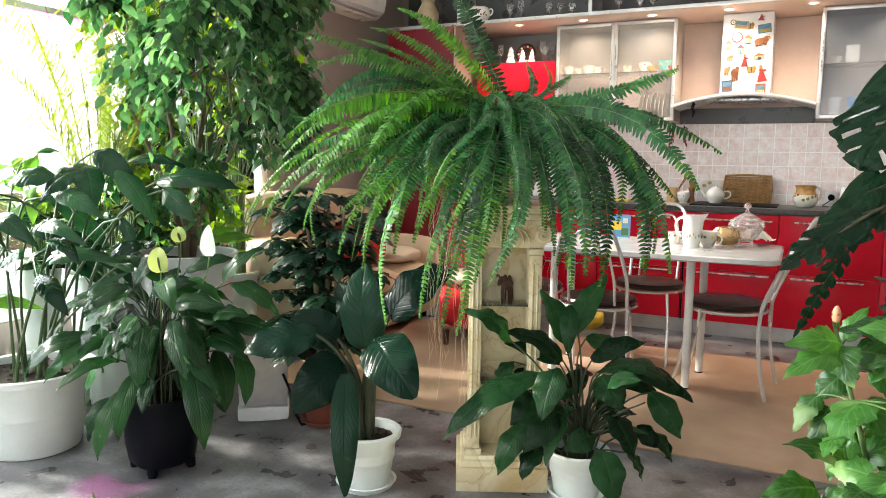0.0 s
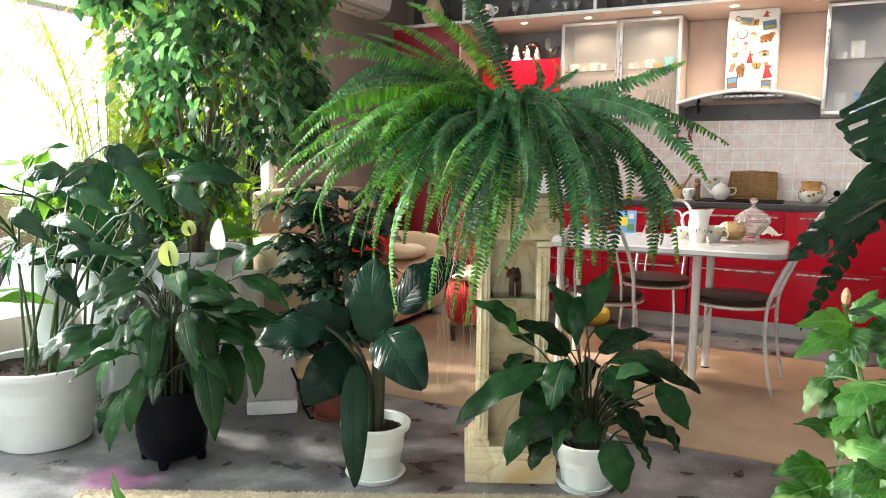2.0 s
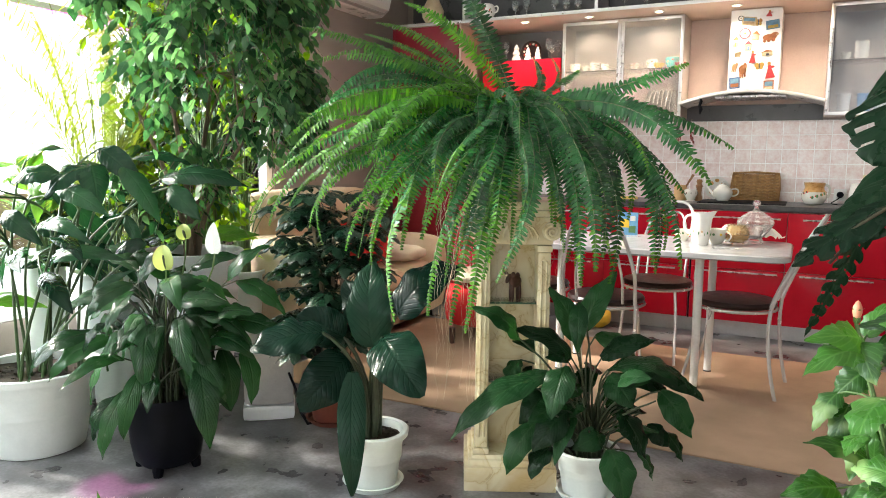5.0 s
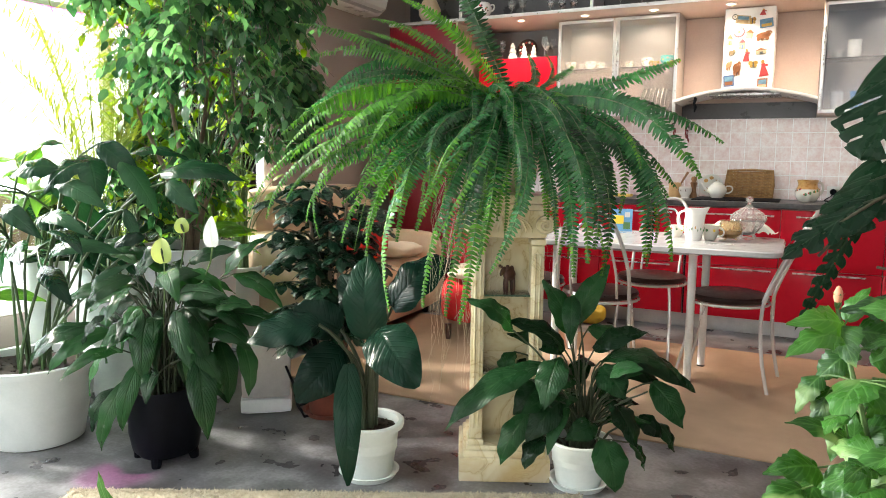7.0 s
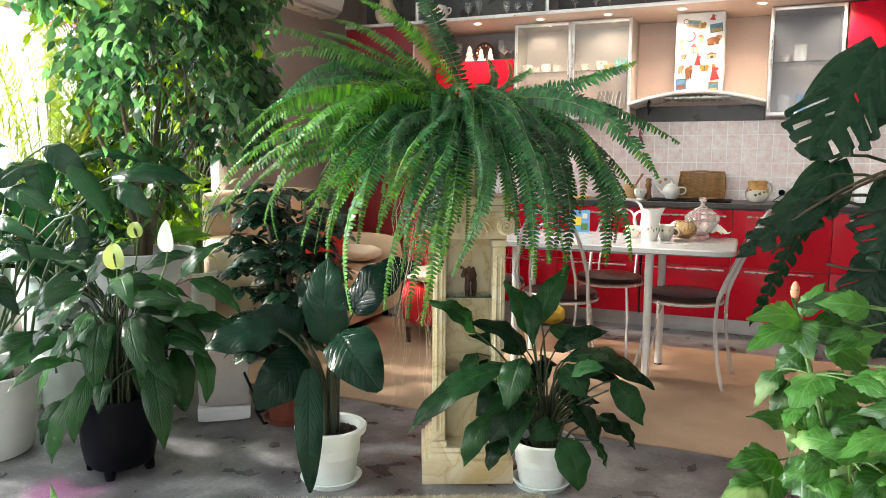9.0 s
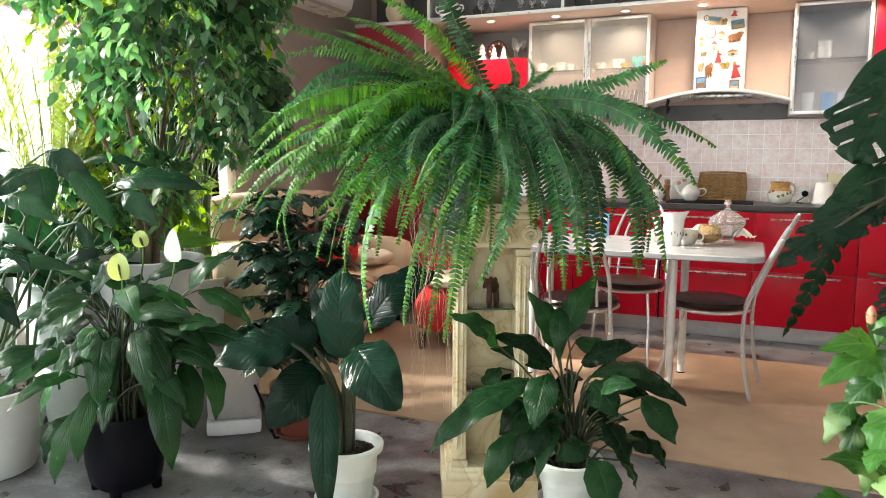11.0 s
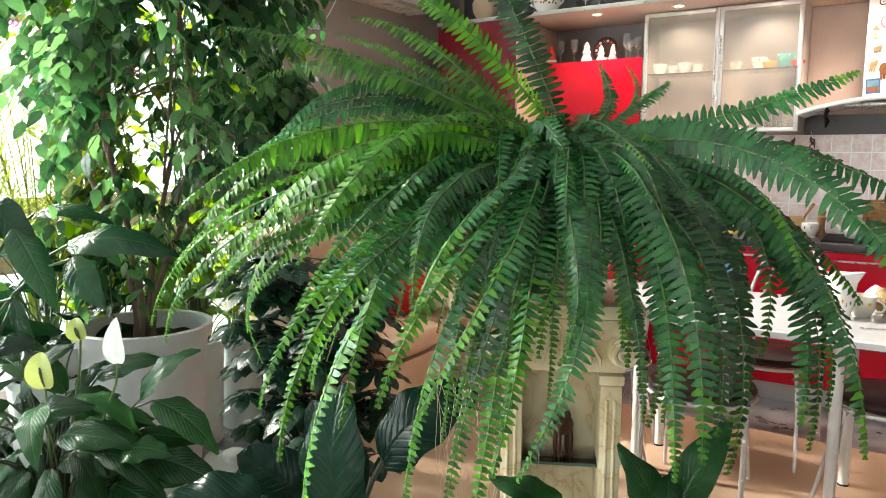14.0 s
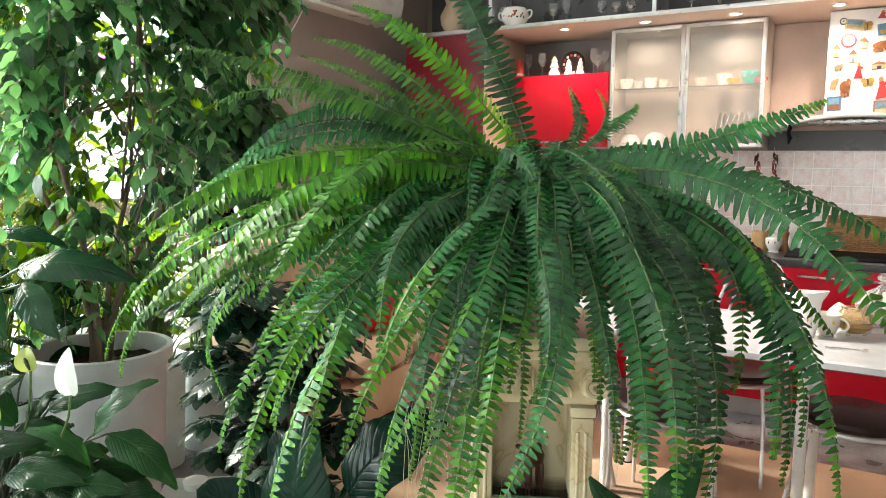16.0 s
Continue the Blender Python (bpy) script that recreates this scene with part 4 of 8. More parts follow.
me.lathe([(0.0, 0.0), (0.032, 0.0), (0.026, 0.010), (0.038, 0.030), (0.048, 0.052), (0.046, 0.078), (0.040, 0.084), (0.036, 0.080), (0.040, 0.05), (0.0, 0.03)], (0, 0, 0), 26)
part("body", me, M_PORCELAIN, sc)
for i in range(9):
    me = Mesh()
    me.lathe([(0.0, 0.002), (0.009, 0.0)], (0, 0, 0), 8, squash=0.5)
    ob = part("painted_sprig", me, M_DWOOD, sc)
    ob.matrix_basis = Matrix.Rotation(i * 0.7, 4, "Z") @ pose(0.0475, 0, 0.058, 0, 86, 50 * (-1) ** i)
dp = thing("plate", "white plate with brown painted spots leaning on the tiles", "plate", pose(-0.80, 6.655, 0.905, 10, 0, 0))
me = Mesh()
me.lathe([(0.0, 0.0), (0.05, 0.0), (0.085, 0.012), (0.087, 0.015), (0.05, 0.005), (0.0, 0.005)], (0, 0, 0), 32)
me.v = [(x, -z, y + 0.088) for x, y, z in me.v]
part("dish", me, M_PORCELAIN, dp)
for a, r in ((0.6, 0.05), (2.4, 0.055), (3.8, 0.05), (5.4, 0.055), (1.6, 0.06)):
    me = Mesh()
    me.lathe([(0.0, 0.003), (0.015, 0.0)], (0, 0, 0), 14)
    me.v = [(x + r * math.cos(a), -z - 0.010, y + 0.088 + r * math.sin(a)) for x, y, z in me.v]
    part("painted_spot", me, M_OCHRE, dp)
cl = thing("scrubbing_pad", "yellow cloth lying on the worktop", "cloth", pose(-1.42, 6.35, 0.90))
solid("pad", -0.09, 0.09, -0.05, 0.05, 0.0, 0.02, pbr("yellow_cloth", (0.70, 0.52, 0.12), (0.80, 0.64, 0.2), 30, 0.9), cl, 0.008)
mw = thing("bread_box", "pale grey steel bread box on the worktop", "box", pose(0.62, 6.42, 0.90))
solid("box", -0.16, 0.2, -0.10, 0.16, 0.004, 0.12, M_POTG, mw, 0.02)
solid("trim", -0.155, 0.195, -0.104, -0.1005, 0.006, 0.016, M_BLACK, mw)

# chilli string on the tiles under the left glass cabinet
M_DCHILLI = pbr("dried_chilli_red", (0.16, 0.012, 0.010), (0.26, 0.022, 0.016), 40.0, 0.35, 0, 0.2, 120)
ch = thing("chilli_string", "string of dried red chillies hanging under the cabinet", "decoration", pose(-1.10, 6.66, 1.49))
rg = random.Random(3)
for i in range(15):
    z = -0.02 - 0.009 * i
    a = rg.uniform(0, 6.28)
    me = Mesh()
    me.tube([(0, 0, z), (0.012 * math.cos(a), 0.012 * math.sin(a) - 0.01, z - 0.012), (0.02 * math.cos(a), 0.014 * math.sin(a) - 0.01, z - 0.04)], [0.003, 0.006, 0.001], 6)
    part("chilli", me, M_DWOOD if i < 5 else M_DCHILLI, ch)
me = Mesh()
me.tube([(0, 0, 0.009), (0, 0, -0.15)], 0.0015, 5)
part("string", me, M_ROOT, ch)
copy_thing(ch, pose(-1.01, 6.665, 1.495, 0, 0, 130))
oo = thing("oven_glove_hook", "small black ornament hanging below the hood", "ornament", pose(-0.90, 6.24, 1.60))
me = Mesh()
me.tube([(0, 0, 0.02), (0.004, 0, 0.0), (-0.004, 0, -0.03), (0.006, 0, -0.055), (0.0, 0, -0.09)], [0.004, 0.012, 0.009, 0.013, 0.004], 8)
part("pendant", me, M_BLACK, oo)

# ---- magnets on the hood ----
MAGNETS = [
    (0.19, 0.91, 0.030, 0.030, 0), (0.36, 0.87, 0.075, 0.045, 1), (0.55, 0.85, 0.040, 0.045, 2), (0.76, 0.95, 0.034, 0.034, 3), (0.84, 0.81, 0.068, 0.048, 4),
    (0.29, 0.72, 0.062, 0.062, 5), (0.51, 0.69, 0.045, 0.050, 6), (0.79, 0.66, 0.092, 0.055, 7), (0.11, 0.63, 0.034, 0.060, 8), (0.37, 0.57, 0.040, 0.055, 9),
    (0.16, 0.47, 0.040, 0.034, 10), (0.47, 0.43, 0.036, 0.070, 3), (0.76, 0.47, 0.066, 0.034, 11), (0.11, 0.31, 0.034, 0.058, 12), (0.28, 0.27, 0.050, 0.088, 7),
    (0.62, 0.31, 0.050, 0.046, 13), (0.83, 0.26, 0.052, 0.092, 3), (0.13, 0.11, 0.055, 0.062, 14), (0.83, 0.06, 0.052, 0.060, 15),
]
TINTS = [(0.05, 0.05, 0.06), (0.65, 0.50, 0.28), (0.62, 0.30, 0.06), (0.62, 0.05, 0.05), (0.16, 0.34, 0.48), (0.58, 0.06, 0.08), (0.62, 0.58, 0.36), (0.36, 0.13, 0.04),
         (0.66, 0.56, 0.34), (0.62, 0.60, 0.34), (0.36, 0.26, 0.12), (0.58, 0.50, 0.30), (0.60, 0.32, 0.14), (0.62, 0.38, 0.06), (0.10, 0.20, 0.42), (0.42, 0.14, 0.06)]
TM = [pbr("magnet_paint", tuple(q * 0.8 for q in c), tuple(q * 0.45 for q in c), 60.0, 0.35, 0, 0.1, 150) for c in TINTS]


def cutout(name, pts, depth, mat, parent, base=0.0):
    """A flat figure cut to an outline in x and z, with a slightly eased front."""
    n, me = len(pts), Mesh()
    cx, cz = sum(p[0] for p in pts) / n, sum(p[1] for p in pts) / n
    rows = [[(cx + (x - cx) * g, -d, cz + (z - cz) * g) for x, z in pts] for d, g in ((base, 1.0), (base + depth * 0.75, 1.0), (base + depth, 0.9))]
    me.grid(rows, None, 0, True)
    me.f.append(tuple(2 * n + i for i in range(n)))
    me.m.append(0)
    part(name, me, mat, parent)


def oval(cx, cz, rx, rz, n=14):
    return [(cx + rx * math.cos(6.2832 * i / n), cz + rz * math.sin(6.2832 * i / n)) for i in range(n)]


rg = random.Random(8)
for i, (fx, fz, w, h, ci) in enumerate(MAGNETS):
    w, h = w * 1.25, h * 1.25
    mg = thing("magnet", "small colourful souvenir magnet stuck on the white hood", "magnet", pose(-0.742 + 0.313 * fx, CY + 0.0095, 1.672 + 0.545 * fz, 0, rg.uniform(-8, 8), 0), "souvenir magnets")
    main, second = TM[ci], TM[(ci + 5) % 16]
    if ci in (1, 4, 15, 14):
        solid("plaque", -w / 2, w / 2, -0.006, 0.0, -h / 2, h / 2, main, mg, 0.002)
        solid("picture", -w * 0.38, w * 0.38, -0.008, -0.0062, -h * 0.02, h * 0.38, TM[4], mg)
        solid("picture", -w * 0.38, w * 0.38, -0.008, -0.0062, -h * 0.38, -h * 0.06, TM[(ci + 9) % 16], mg)
    elif ci in (0, 5):
        for rr, mt, d in ((0.5, main, 0.005), (0.36, M_PORCELAIN, 0.007), (0.12, TM[13], 0.009)):
            cutout("disc", oval(0, 0, w * rr, w * rr, 20), d, mt, mg)
    elif ci == 3:
        # a doll in a wide red skirt
        cutout("skirt", [(-w * 0.5, -h * 0.5), (w * 0.5, -h * 0.5), (w * 0.16, h * 0.12), (w * 0.2, h * 0.26), (-w * 0.2, h * 0.26), (-w * 0.16, h * 0.12)], 0.006, main, mg)
        cutout("head", oval(0, h * 0.36, w * 0.17, h * 0.12), 0.008, TM[2], mg)
        cutout("sleeve", oval(w * 0.3, h * 0.14, w * 0.22, h * 0.07), 0.007, main, mg)
    elif ci in (7, 10, 12):
        # a brown bear or beast: body, head, ear, legs
        cutout("body", oval(0, 0, w * 0.40, h * 0.30), 0.007, main, mg)
        cutout("head", oval(w * 0.30, h * 0.22, w * 0.20, h * 0.19), 0.009, main, mg)
        cutout("muzzle", oval(w * 0.42, h * 0.16, w * 0.08, h * 0.07), 0.011, TM[1], mg)
        for lx in (-0.28, -0.06, 0.20):
            cutout("leg", oval(w * lx, -h * 0.32, w * 0.10, h * 0.18), 0.006, main, mg)
    elif ci in (2, 13):
        # a butterfly or bird with spread wings
        for sx in (-1, 1):
            cutout("wing", oval(sx * w * 0.26, h * 0.14, w * 0.24, h * 0.26), 0.005, main, mg)
            cutout("wing", oval(sx * w * 0.20, -h * 0.20, w * 0.18, h * 0.20), 0.005, TM[13], mg)
        cutout("body", oval(0, 0, w * 0.06, h * 0.42), 0.008, TM[0], mg)
    else:
        # a small house or jug
        cutout("wall", [(-w * 0.4, -h * 0.5), (w * 0.4, -h * 0.5), (w * 0.4, h * 0.12), (-w * 0.4, h * 0.12)], 0.006, main, mg)
        cutout("roof", [(-w * 0.5, h * 0.10), (w * 0.5, h * 0.10), (0.0, h * 0.5)], 0.007, TM[5] if i % 2 else TM[7], mg)
        cutout("door", [(-w * 0.1, -h * 0.48), (w * 0.14, -h * 0.48), (w * 0.14, -h * 0.1), (-w * 0.1, -h * 0.1)], 0.008, second, mg)

# ---- crockery and ornaments on the cabinets ----
def glassy(m, h=0.12, r=0.026):
    me = Mesh()
    me.lathe([(0.0, 0.0), (r, 0.0), (r * 0.9, 0.003), (0.004, 0.008), (0.0035, h * 0.42), (r * 0.7, h * 0.5), (r, h * 0.7), (r * 0.85, h), (r * 0.82, h), (r * 0.95, h * 0.7), (0.0, h * 0.48)], (0, 0, 0), 18)
    ob = tagged(part("wine_glass", me, M_GLASSWARE), "clear stemmed glass on the shelf", "glass", "glassware")
    ob.matrix_basis = m
    return ob


M_GLASSWARE, nt_, p_, out_ = nodes_of("drinking_glass")
setv(p_, Base_Color=(0.9, 0.93, 0.94, 1), Roughness=0.04, Transmission_Weight=0.92, IOR=1.40)
for x, y, h in ((-2.56, 6.50, 0.16), (-2.46, 6.50, 0.16), (-2.10, 6.50, 0.17), (-2.03, 6.52, 0.15), (-2.06, 6.46, 0.12)):
    glassy(pose(x, y, 1.9705), h)
for x in (-2.62, -2.28, -2.20, -1.98, -1.88, -1.80, -1.45, -1.30, -1.2, -0.95, -0.4, -0.2):
    glassy(pose(x, 6.24 + 0.03 * math.sin(x * 37), TOP + 0.0265), 0.13 + 0.03 * math.sin(x * 11), 0.03)
tp2 = thing("sugar_pot", "white porcelain pot with painted blossoms on the top shelf", "pot", pose(-2.53, 6.20, TOP + 0.0265))
me = Mesh()
me.lathe([(0.0, 0.0), (0.05, 0.0), (0.055, 0.01), (0.085, 0.05), (0.09, 0.08), (0.075, 0.115), (0.07, 0.12), (0.0, 0.12)], (0, 0, 0), 30)
part("body", me, M_PORCELAIN, tp2)
for s_ in (-1, 1):
    me = Mesh()
    me.tube(cubic((s_ * 0.085, 0, 0.10), (s_ * 0.13, 0, 0.12), (s_ * 0.12, 0, 0.05), (s_ * 0.085, 0, 0.055), 8), 0.006, 8)
    part("ear", me, M_PORCELAIN, tp2)
for i in range(16):
    a = -1.57 + rg.uniform(-1.1, 1.1)
    z = rg.uniform(0.05, 0.095)
    me = Mesh()
    me.lathe([(0.0, 0.002), (0.007, 0.0)], (0, 0, 0), 7)
    ob = part("painted_blossom", me, (M_REDPAINT, M_GREENP, M_DWOOD)[i % 3], tp2)
    ob.matrix_basis = Matrix.Rotation(a, 4, "Z") @ pose(0.0895, 0, z, 0, 88, 0)
vs = thing("vase", "beige pottery vase on the top shelf corner", "vase", pose(-2.98, 6.20, TOP + 0.0265))
me = Mesh()
me.lathe([(0.0, 0.0), (0.05, 0.0), (0.085, 0.06), (0.09, 0.11), (0.06, 0.17), (0.05, 0.19), (0.06, 0.22)], (0, 0, 0), 28)
part("body", me, pbr("beige_pottery", (0.34, 0.25, 0.16), (0.44, 0.34, 0.23), 12, 0.6), vs)

for x, s_, lab in ((-2.36, 1.0, "white porcelain snowman figurine"), (-2.26, 0.8, "white porcelain fir tree figurine"), (-2.18, 0.75, "small white porcelain figurine")):
    f_ = thing("figurine", lab, "figurine", pose(x, 6.47, 1.9705))
    me = Mesh()
    me.lathe([(0.0, 0.0), (0.035 * s_, 0.0), (0.038 * s_, 0.02 * s_), (0.022 * s_, 0.05 * s_), (0.03 * s_, 0.06 * s_), (0.018 * s_, 0.09 * s_), (0.022 * s_, 0.10 * s_), (0.01 * s_, 0.125 * s_), (0.0, 0.135 * s_)], (0, 0, 0), 20)
    part("body", me, M_PORCELAIN, f_)
f_ = thing("figurine", "small red and white winter figurine", "figurine", pose(-2.60, 6.44, 1.9705))
me = Mesh()
me.lathe([(0.0, 0.0), (0.032, 0.0), (0.034, 0.02), (0.026, 0.07), (0.02, 0.078), (0.02, 0.1), (0.0, 0.13)], (0, 0, 0), 18)
part("body", me, M_REDPAINT, f_)
me = Mesh()
me.lathe([(0.0345, 0.012), (0.037, 0.018), (0.0345, 0.026)], (0, 0, 0), 18)
part("trim", me, M_PAPER, f_)
rp = thing("plate", "round red ornamental plate standing on edge", "plate", pose(-2.27, 6.56, 1.9705, -10, 0, 0))
me = Mesh()
me.lathe([(0.0, 0.0), (0.07, 0.0), (0.085, 0.008), (0.087, 0.012), (0.07, 0.006), (0.0, 0.006)], (0, 0, 0), 32)
me.v = [(x, -z, y + 0.088) for x, y, z in me.v]
part("dish", me, M_DWOOD, rp)
for i in range(14):
    a = 6.2832 * i / 14
    me = Mesh()
    me.lathe([(0.0, 0.003), (0.010, 0.0)], (0, 0, 0), 8)
    me.v = [(x + 0.06 * math.cos(a), -z - 0.0085, y + 0.088 + 0.06 * math.sin(a)) for x, y, z in me.v]
    part("painted_dot", me, (M_REDPAINT, M_PAINTED)[i % 2], rp)

for x, s_, mt in ((-1.89, 1.0, M_PORCELAIN), (-1.81, 0.75, M_PAINTED), (-1.73, 1.0, M_PORCELAIN), (-1.65, 0.8, M_PORCELAIN), (-1.43, 0.8, M_PAINTED), (-1.30, 1.05, M_PORCELAIN), (-1.15, 1.2, M_TEAL), (-0.03, 0.8, M_PAINTED)):
    cup(pose(x, 6.53, 1.8665, 0, 0, 40), "cup on the glass cabinet shelf", s_, mt)
for i in range(3):
    lathe_thing("bowl", "cream bowl in a small stack on the glass shelf", "bowl", [(0.0, 0.0), (0.024, 0.0), (0.040, 0.022), (0.044, 0.046), (0.041, 0.046), (0.036, 0.024), (0.0, 0.006)], pose(0.065, 6.52, 1.8665 + 0.036 * i), M_PAINTED, group="stacked bowls")
for x, z, mt in ((-1.235, 0.0, M_YELLOW), (-1.085, 0.0, M_REDPAINT)):
    lathe_thing("bowl", "small bright bowl beside the teal mug on the glass shelf", "bowl", [(0.0, 0.0), (0.02, 0.0), (0.038, 0.02), (0.04, 0.034), (0.036, 0.034), (0.018, 0.006), (0.0, 0.005)], pose(x, 6.47, 1.8665), mt, group="small bowls")
for x, y, z, s_ in ((-1.84, 6.50, 1.5165, 1.0), (-1.68, 6.50, 1.5165, 1.15)):
    lathe_thing("bowl", "upturned white bowl in the glass cabinet", "bowl", [(0.07 * s_, 0.0), (0.072 * s_, 0.006), (0.055 * s_, 0.05 * s_), (0.03 * s_, 0.07 * s_), (0.0, 0.072 * s_)], pose(x, y, z), M_PORCELAIN, group="bowls")
for i in range(7):
    me = Mesh()
    me.lathe([(0.0, 0.0), (0.06, 0.0), (0.098, 0.012), (0.10, 0.015), (0.06, 0.005), (0.0, 0.005)], (0, 0, 0), 28)
    me.v = [(z, x, y + 0.10) for x, y, z in me.v]
    ob = tagged(part("dinner_plate", me, M_PORCELAIN), "white dinner plate standing in a rack", "plate", "plates in the rack")
    ob.matrix_basis = pose(-1.34 + 0.03 * i, 6.53, 1.5165, 0, 6, 0)
for x, z, mt in ((-0.02, 1.5165, M_PORCELAIN), (0.10, 1.5165, M_BLUEP), (0.2, 1.5165, M_PORCELAIN)):
    lathe_thing("beaker", "tall beaker in the glass cabinet", "beaker", [(0.0, 0.0), (0.035, 0.0), (0.042, 0.11), (0.044, 0.13), (0.04, 0.13), (0.036, 0.02), (0.0, 0.015)], pose(x, 6.52, z), mt, group="beakers")
# ---- lounge corner behind the plants ----
def cushion(x0, x1, y0, y1, z0, z1, puff=0.03, n=8):
    """A padded block with bulging faces."""
    bm = bmesh.new()
    bmesh.ops.create_cube(bm, size=2.0)
    bmesh.ops.subdivide_edges(bm, edges=list(bm.edges), cuts=n, use_grid_fill=True)
    c, h = Vector(((x0 + x1) / 2, (y0 + y1) / 2, (z0 + z1) / 2)), Vector(((x1 - x0) / 2, (y1 - y0) / 2, (z1 - z0) / 2))
    for v in bm.verts:
        p = v.co.copy()
        q = p.copy()
        for a in range(3):
            b, d = (a + 1) % 3, (a + 2) % 3
            q[a] = p[a] * (1 - 0.5 * puff / h[a] * (abs(p[b]) ** 4 + abs(p[d]) ** 4) * min(1.0, h[a] / puff * 0.5))
        v.co = c + Vector((q.x * h.x, q.y * h.y, q.z * h.z))
    me = Mesh()
    me.bm(bm)
    return me


sofa = thing("sofa", "beige leather sofa with padded arms along the wall", "sofa")
part("base", cushion(-3.47, -2.62, 4.35, 5.78, 0.05, 0.30, 0.03), M_SOFA, sofa)
part("seat_cushion", cushion(-3.30, -2.60, 4.58, 5.18, 0.29, 0.46, 0.05), M_SOFA, sofa)
part("seat_cushion", cushion(-3.30, -2.60, 5.19, 5.60, 0.29, 0.46, 0.05), M_SOFA, sofa)
part("backrest", cushion(-3.48, -3.22, 4.36, 5.78, 0.30, 0.97, 0.06), M_SOFA, sofa)
part("arm", cushion(-3.40, -2.62, 4.30, 4.56, 0.06, 0.70, 0.06), M_SOFA, sofa)
part("arm", cushion(-3.40, -2.62, 5.60, 5.84, 0.06, 0.62, 0.06), M_SOFA, sofa)
for x, y in ((-3.35, 4.45), (-2.72, 4.45), (-3.35, 5.68), (-2.72, 5.68)):
    me = Mesh()
    me.tube([(x, y, 0.0), (x, y, 0.055)], 0.025, 10)
    part("foot", me, M_BLACK, sofa)
p_ = tagged(part("cushion", cushion(-3.16, -2.72, 4.95, 5.20, 0.455, 0.75, 0.09), M_REDCLOTH), "plump red fabric cushion on the sofa", "cushion")
tagged(part("cushion", cushion(-2.98, -2.64, 5.22, 5.55, 0.455, 0.56, 0.05), pbr("cream_fabric", (0.58, 0.50, 0.38), (0.70, 0.62, 0.48), 14, 0.85, 0, 0.3, 240)), "flat cream fabric cushion on the sofa", "cushion")
rt = thing("armchair", "low red upholstered armchair with a cream seat pad", "armchair", pose(-2.02, 5.30, 0, 0, 0, 20))
part("seat", cushion(-0.32, 0.32, -0.32, 0.30, 0.10, 0.40, 0.05), M_REDCLOTH, rt)
part("backrest", cushion(-0.32, 0.32, 0.20, 0.40, 0.36, 0.86, 0.07), M_REDCLOTH, rt)
part("seat_pad", cushion(-0.28, 0.28, -0.30, 0.18, 0.395, 0.46, 0.04), pbr("cream_pad", (0.60, 0.50, 0.36), (0.70, 0.60, 0.45), 14, 0.85, 0, 0.3, 240), rt, "cream seat pad")
for x, y in ((-0.26, -0.26), (0.26, -0.26), (-0.26, 0.3), (0.26, 0.3)):
    me = Mesh()
    me.tube([(x, y, 0.009), (x, y, 0.11)], [0.016, 0.022], 10)
    part("leg", me, M_DWOOD, rt)

# white humidifier with its black cable
hm = thing("humidifier", "white plastic humidifier with a black cable on the floor", "humidifier", pose(-2.36, 3.42, 0, 0, 0, 38))
part("tank", cushion(-0.11, 0.11, -0.09, 0.09, 0.07, 0.32, 0.006), M_PLINTH, hm)
part("base", cushion(-0.115, 0.115, -0.095, 0.095, 0.0, 0.068, 0.006), M_POTG, hm)
me = Mesh()
me.lathe([(0.035, 0.318), (0.04, 0.345), (0.02, 0.355), (0.0, 0.355)], (0, 0, 0), 20)
part("nozzle", me, M_WHITE, hm)
me = Mesh()
me.tube([(0.09, -0.10, 0.22), (0.12, -0.15, 0.16), (0.14, -0.17, 0.06), (0.17, -0.18, 0.006), (0.27, -0.12, 0.006), (0.30, -0.02, 0.006), (0.22, 0.03, 0.006), (0.14, -0.03, 0.006), (0.16, -0.10, 0.006)], 0.006, 7)
part("cable", me, M_BLACK, hm)

# yellow toy bag by the plinth
yb = thing("toy_bag", "yellow and red soft toy bag near the plinth", "bag", pose(-1.50, 5.92, 0))
part("bag", cushion(-0.11, 0.11, -0.08, 0.08, 0.0, 0.15, 0.06), M_YELLOW, yb)
part("flap", cushion(-0.07, 0.07, -0.05, 0.05, 0.145, 0.24, 0.05), M_REDCLOTH, yb)

# magenta plant lamp hanging in the window
gl = thing("grow_lamp", "slim hanging plant lamp glowing magenta before the window", "lamp")
me = Mesh()
me.box(-3.36, -3.30, 2.9, 4.1, 1.83, 1.86, 0, 0.004)
part("housing", me, M_WHITE, gl)
me = Mesh()
me.tube([(-3.33, 2.93, 1.822), (-3.33, 4.07, 1.822)], 0.010, 8)
part("tube", me, M_GROW, gl, "glowing magenta tube")
for y in (3.05, 3.95):
    me = Mesh()
    me.tube([(-3.33, y, 1.86), (-3.33, y, 2.999)], 0.0012, 4)
    part("wire", me, M_STEEL, gl)
la = new("grow_lamp_beam", bpy.data.lights.new("grow_lamp_beam", "SPOT"))
la.data.energy, la.data.spot_size, la.data.spot_blend, la.data.color, la.data.shadow_soft_size = 260.0, radians(9), 1.0, (1.0, 0.10, 0.65), 0.02
la.matrix_world = look((-2.95, 2.15, 1.81), (-2.36, 2.585, 0))
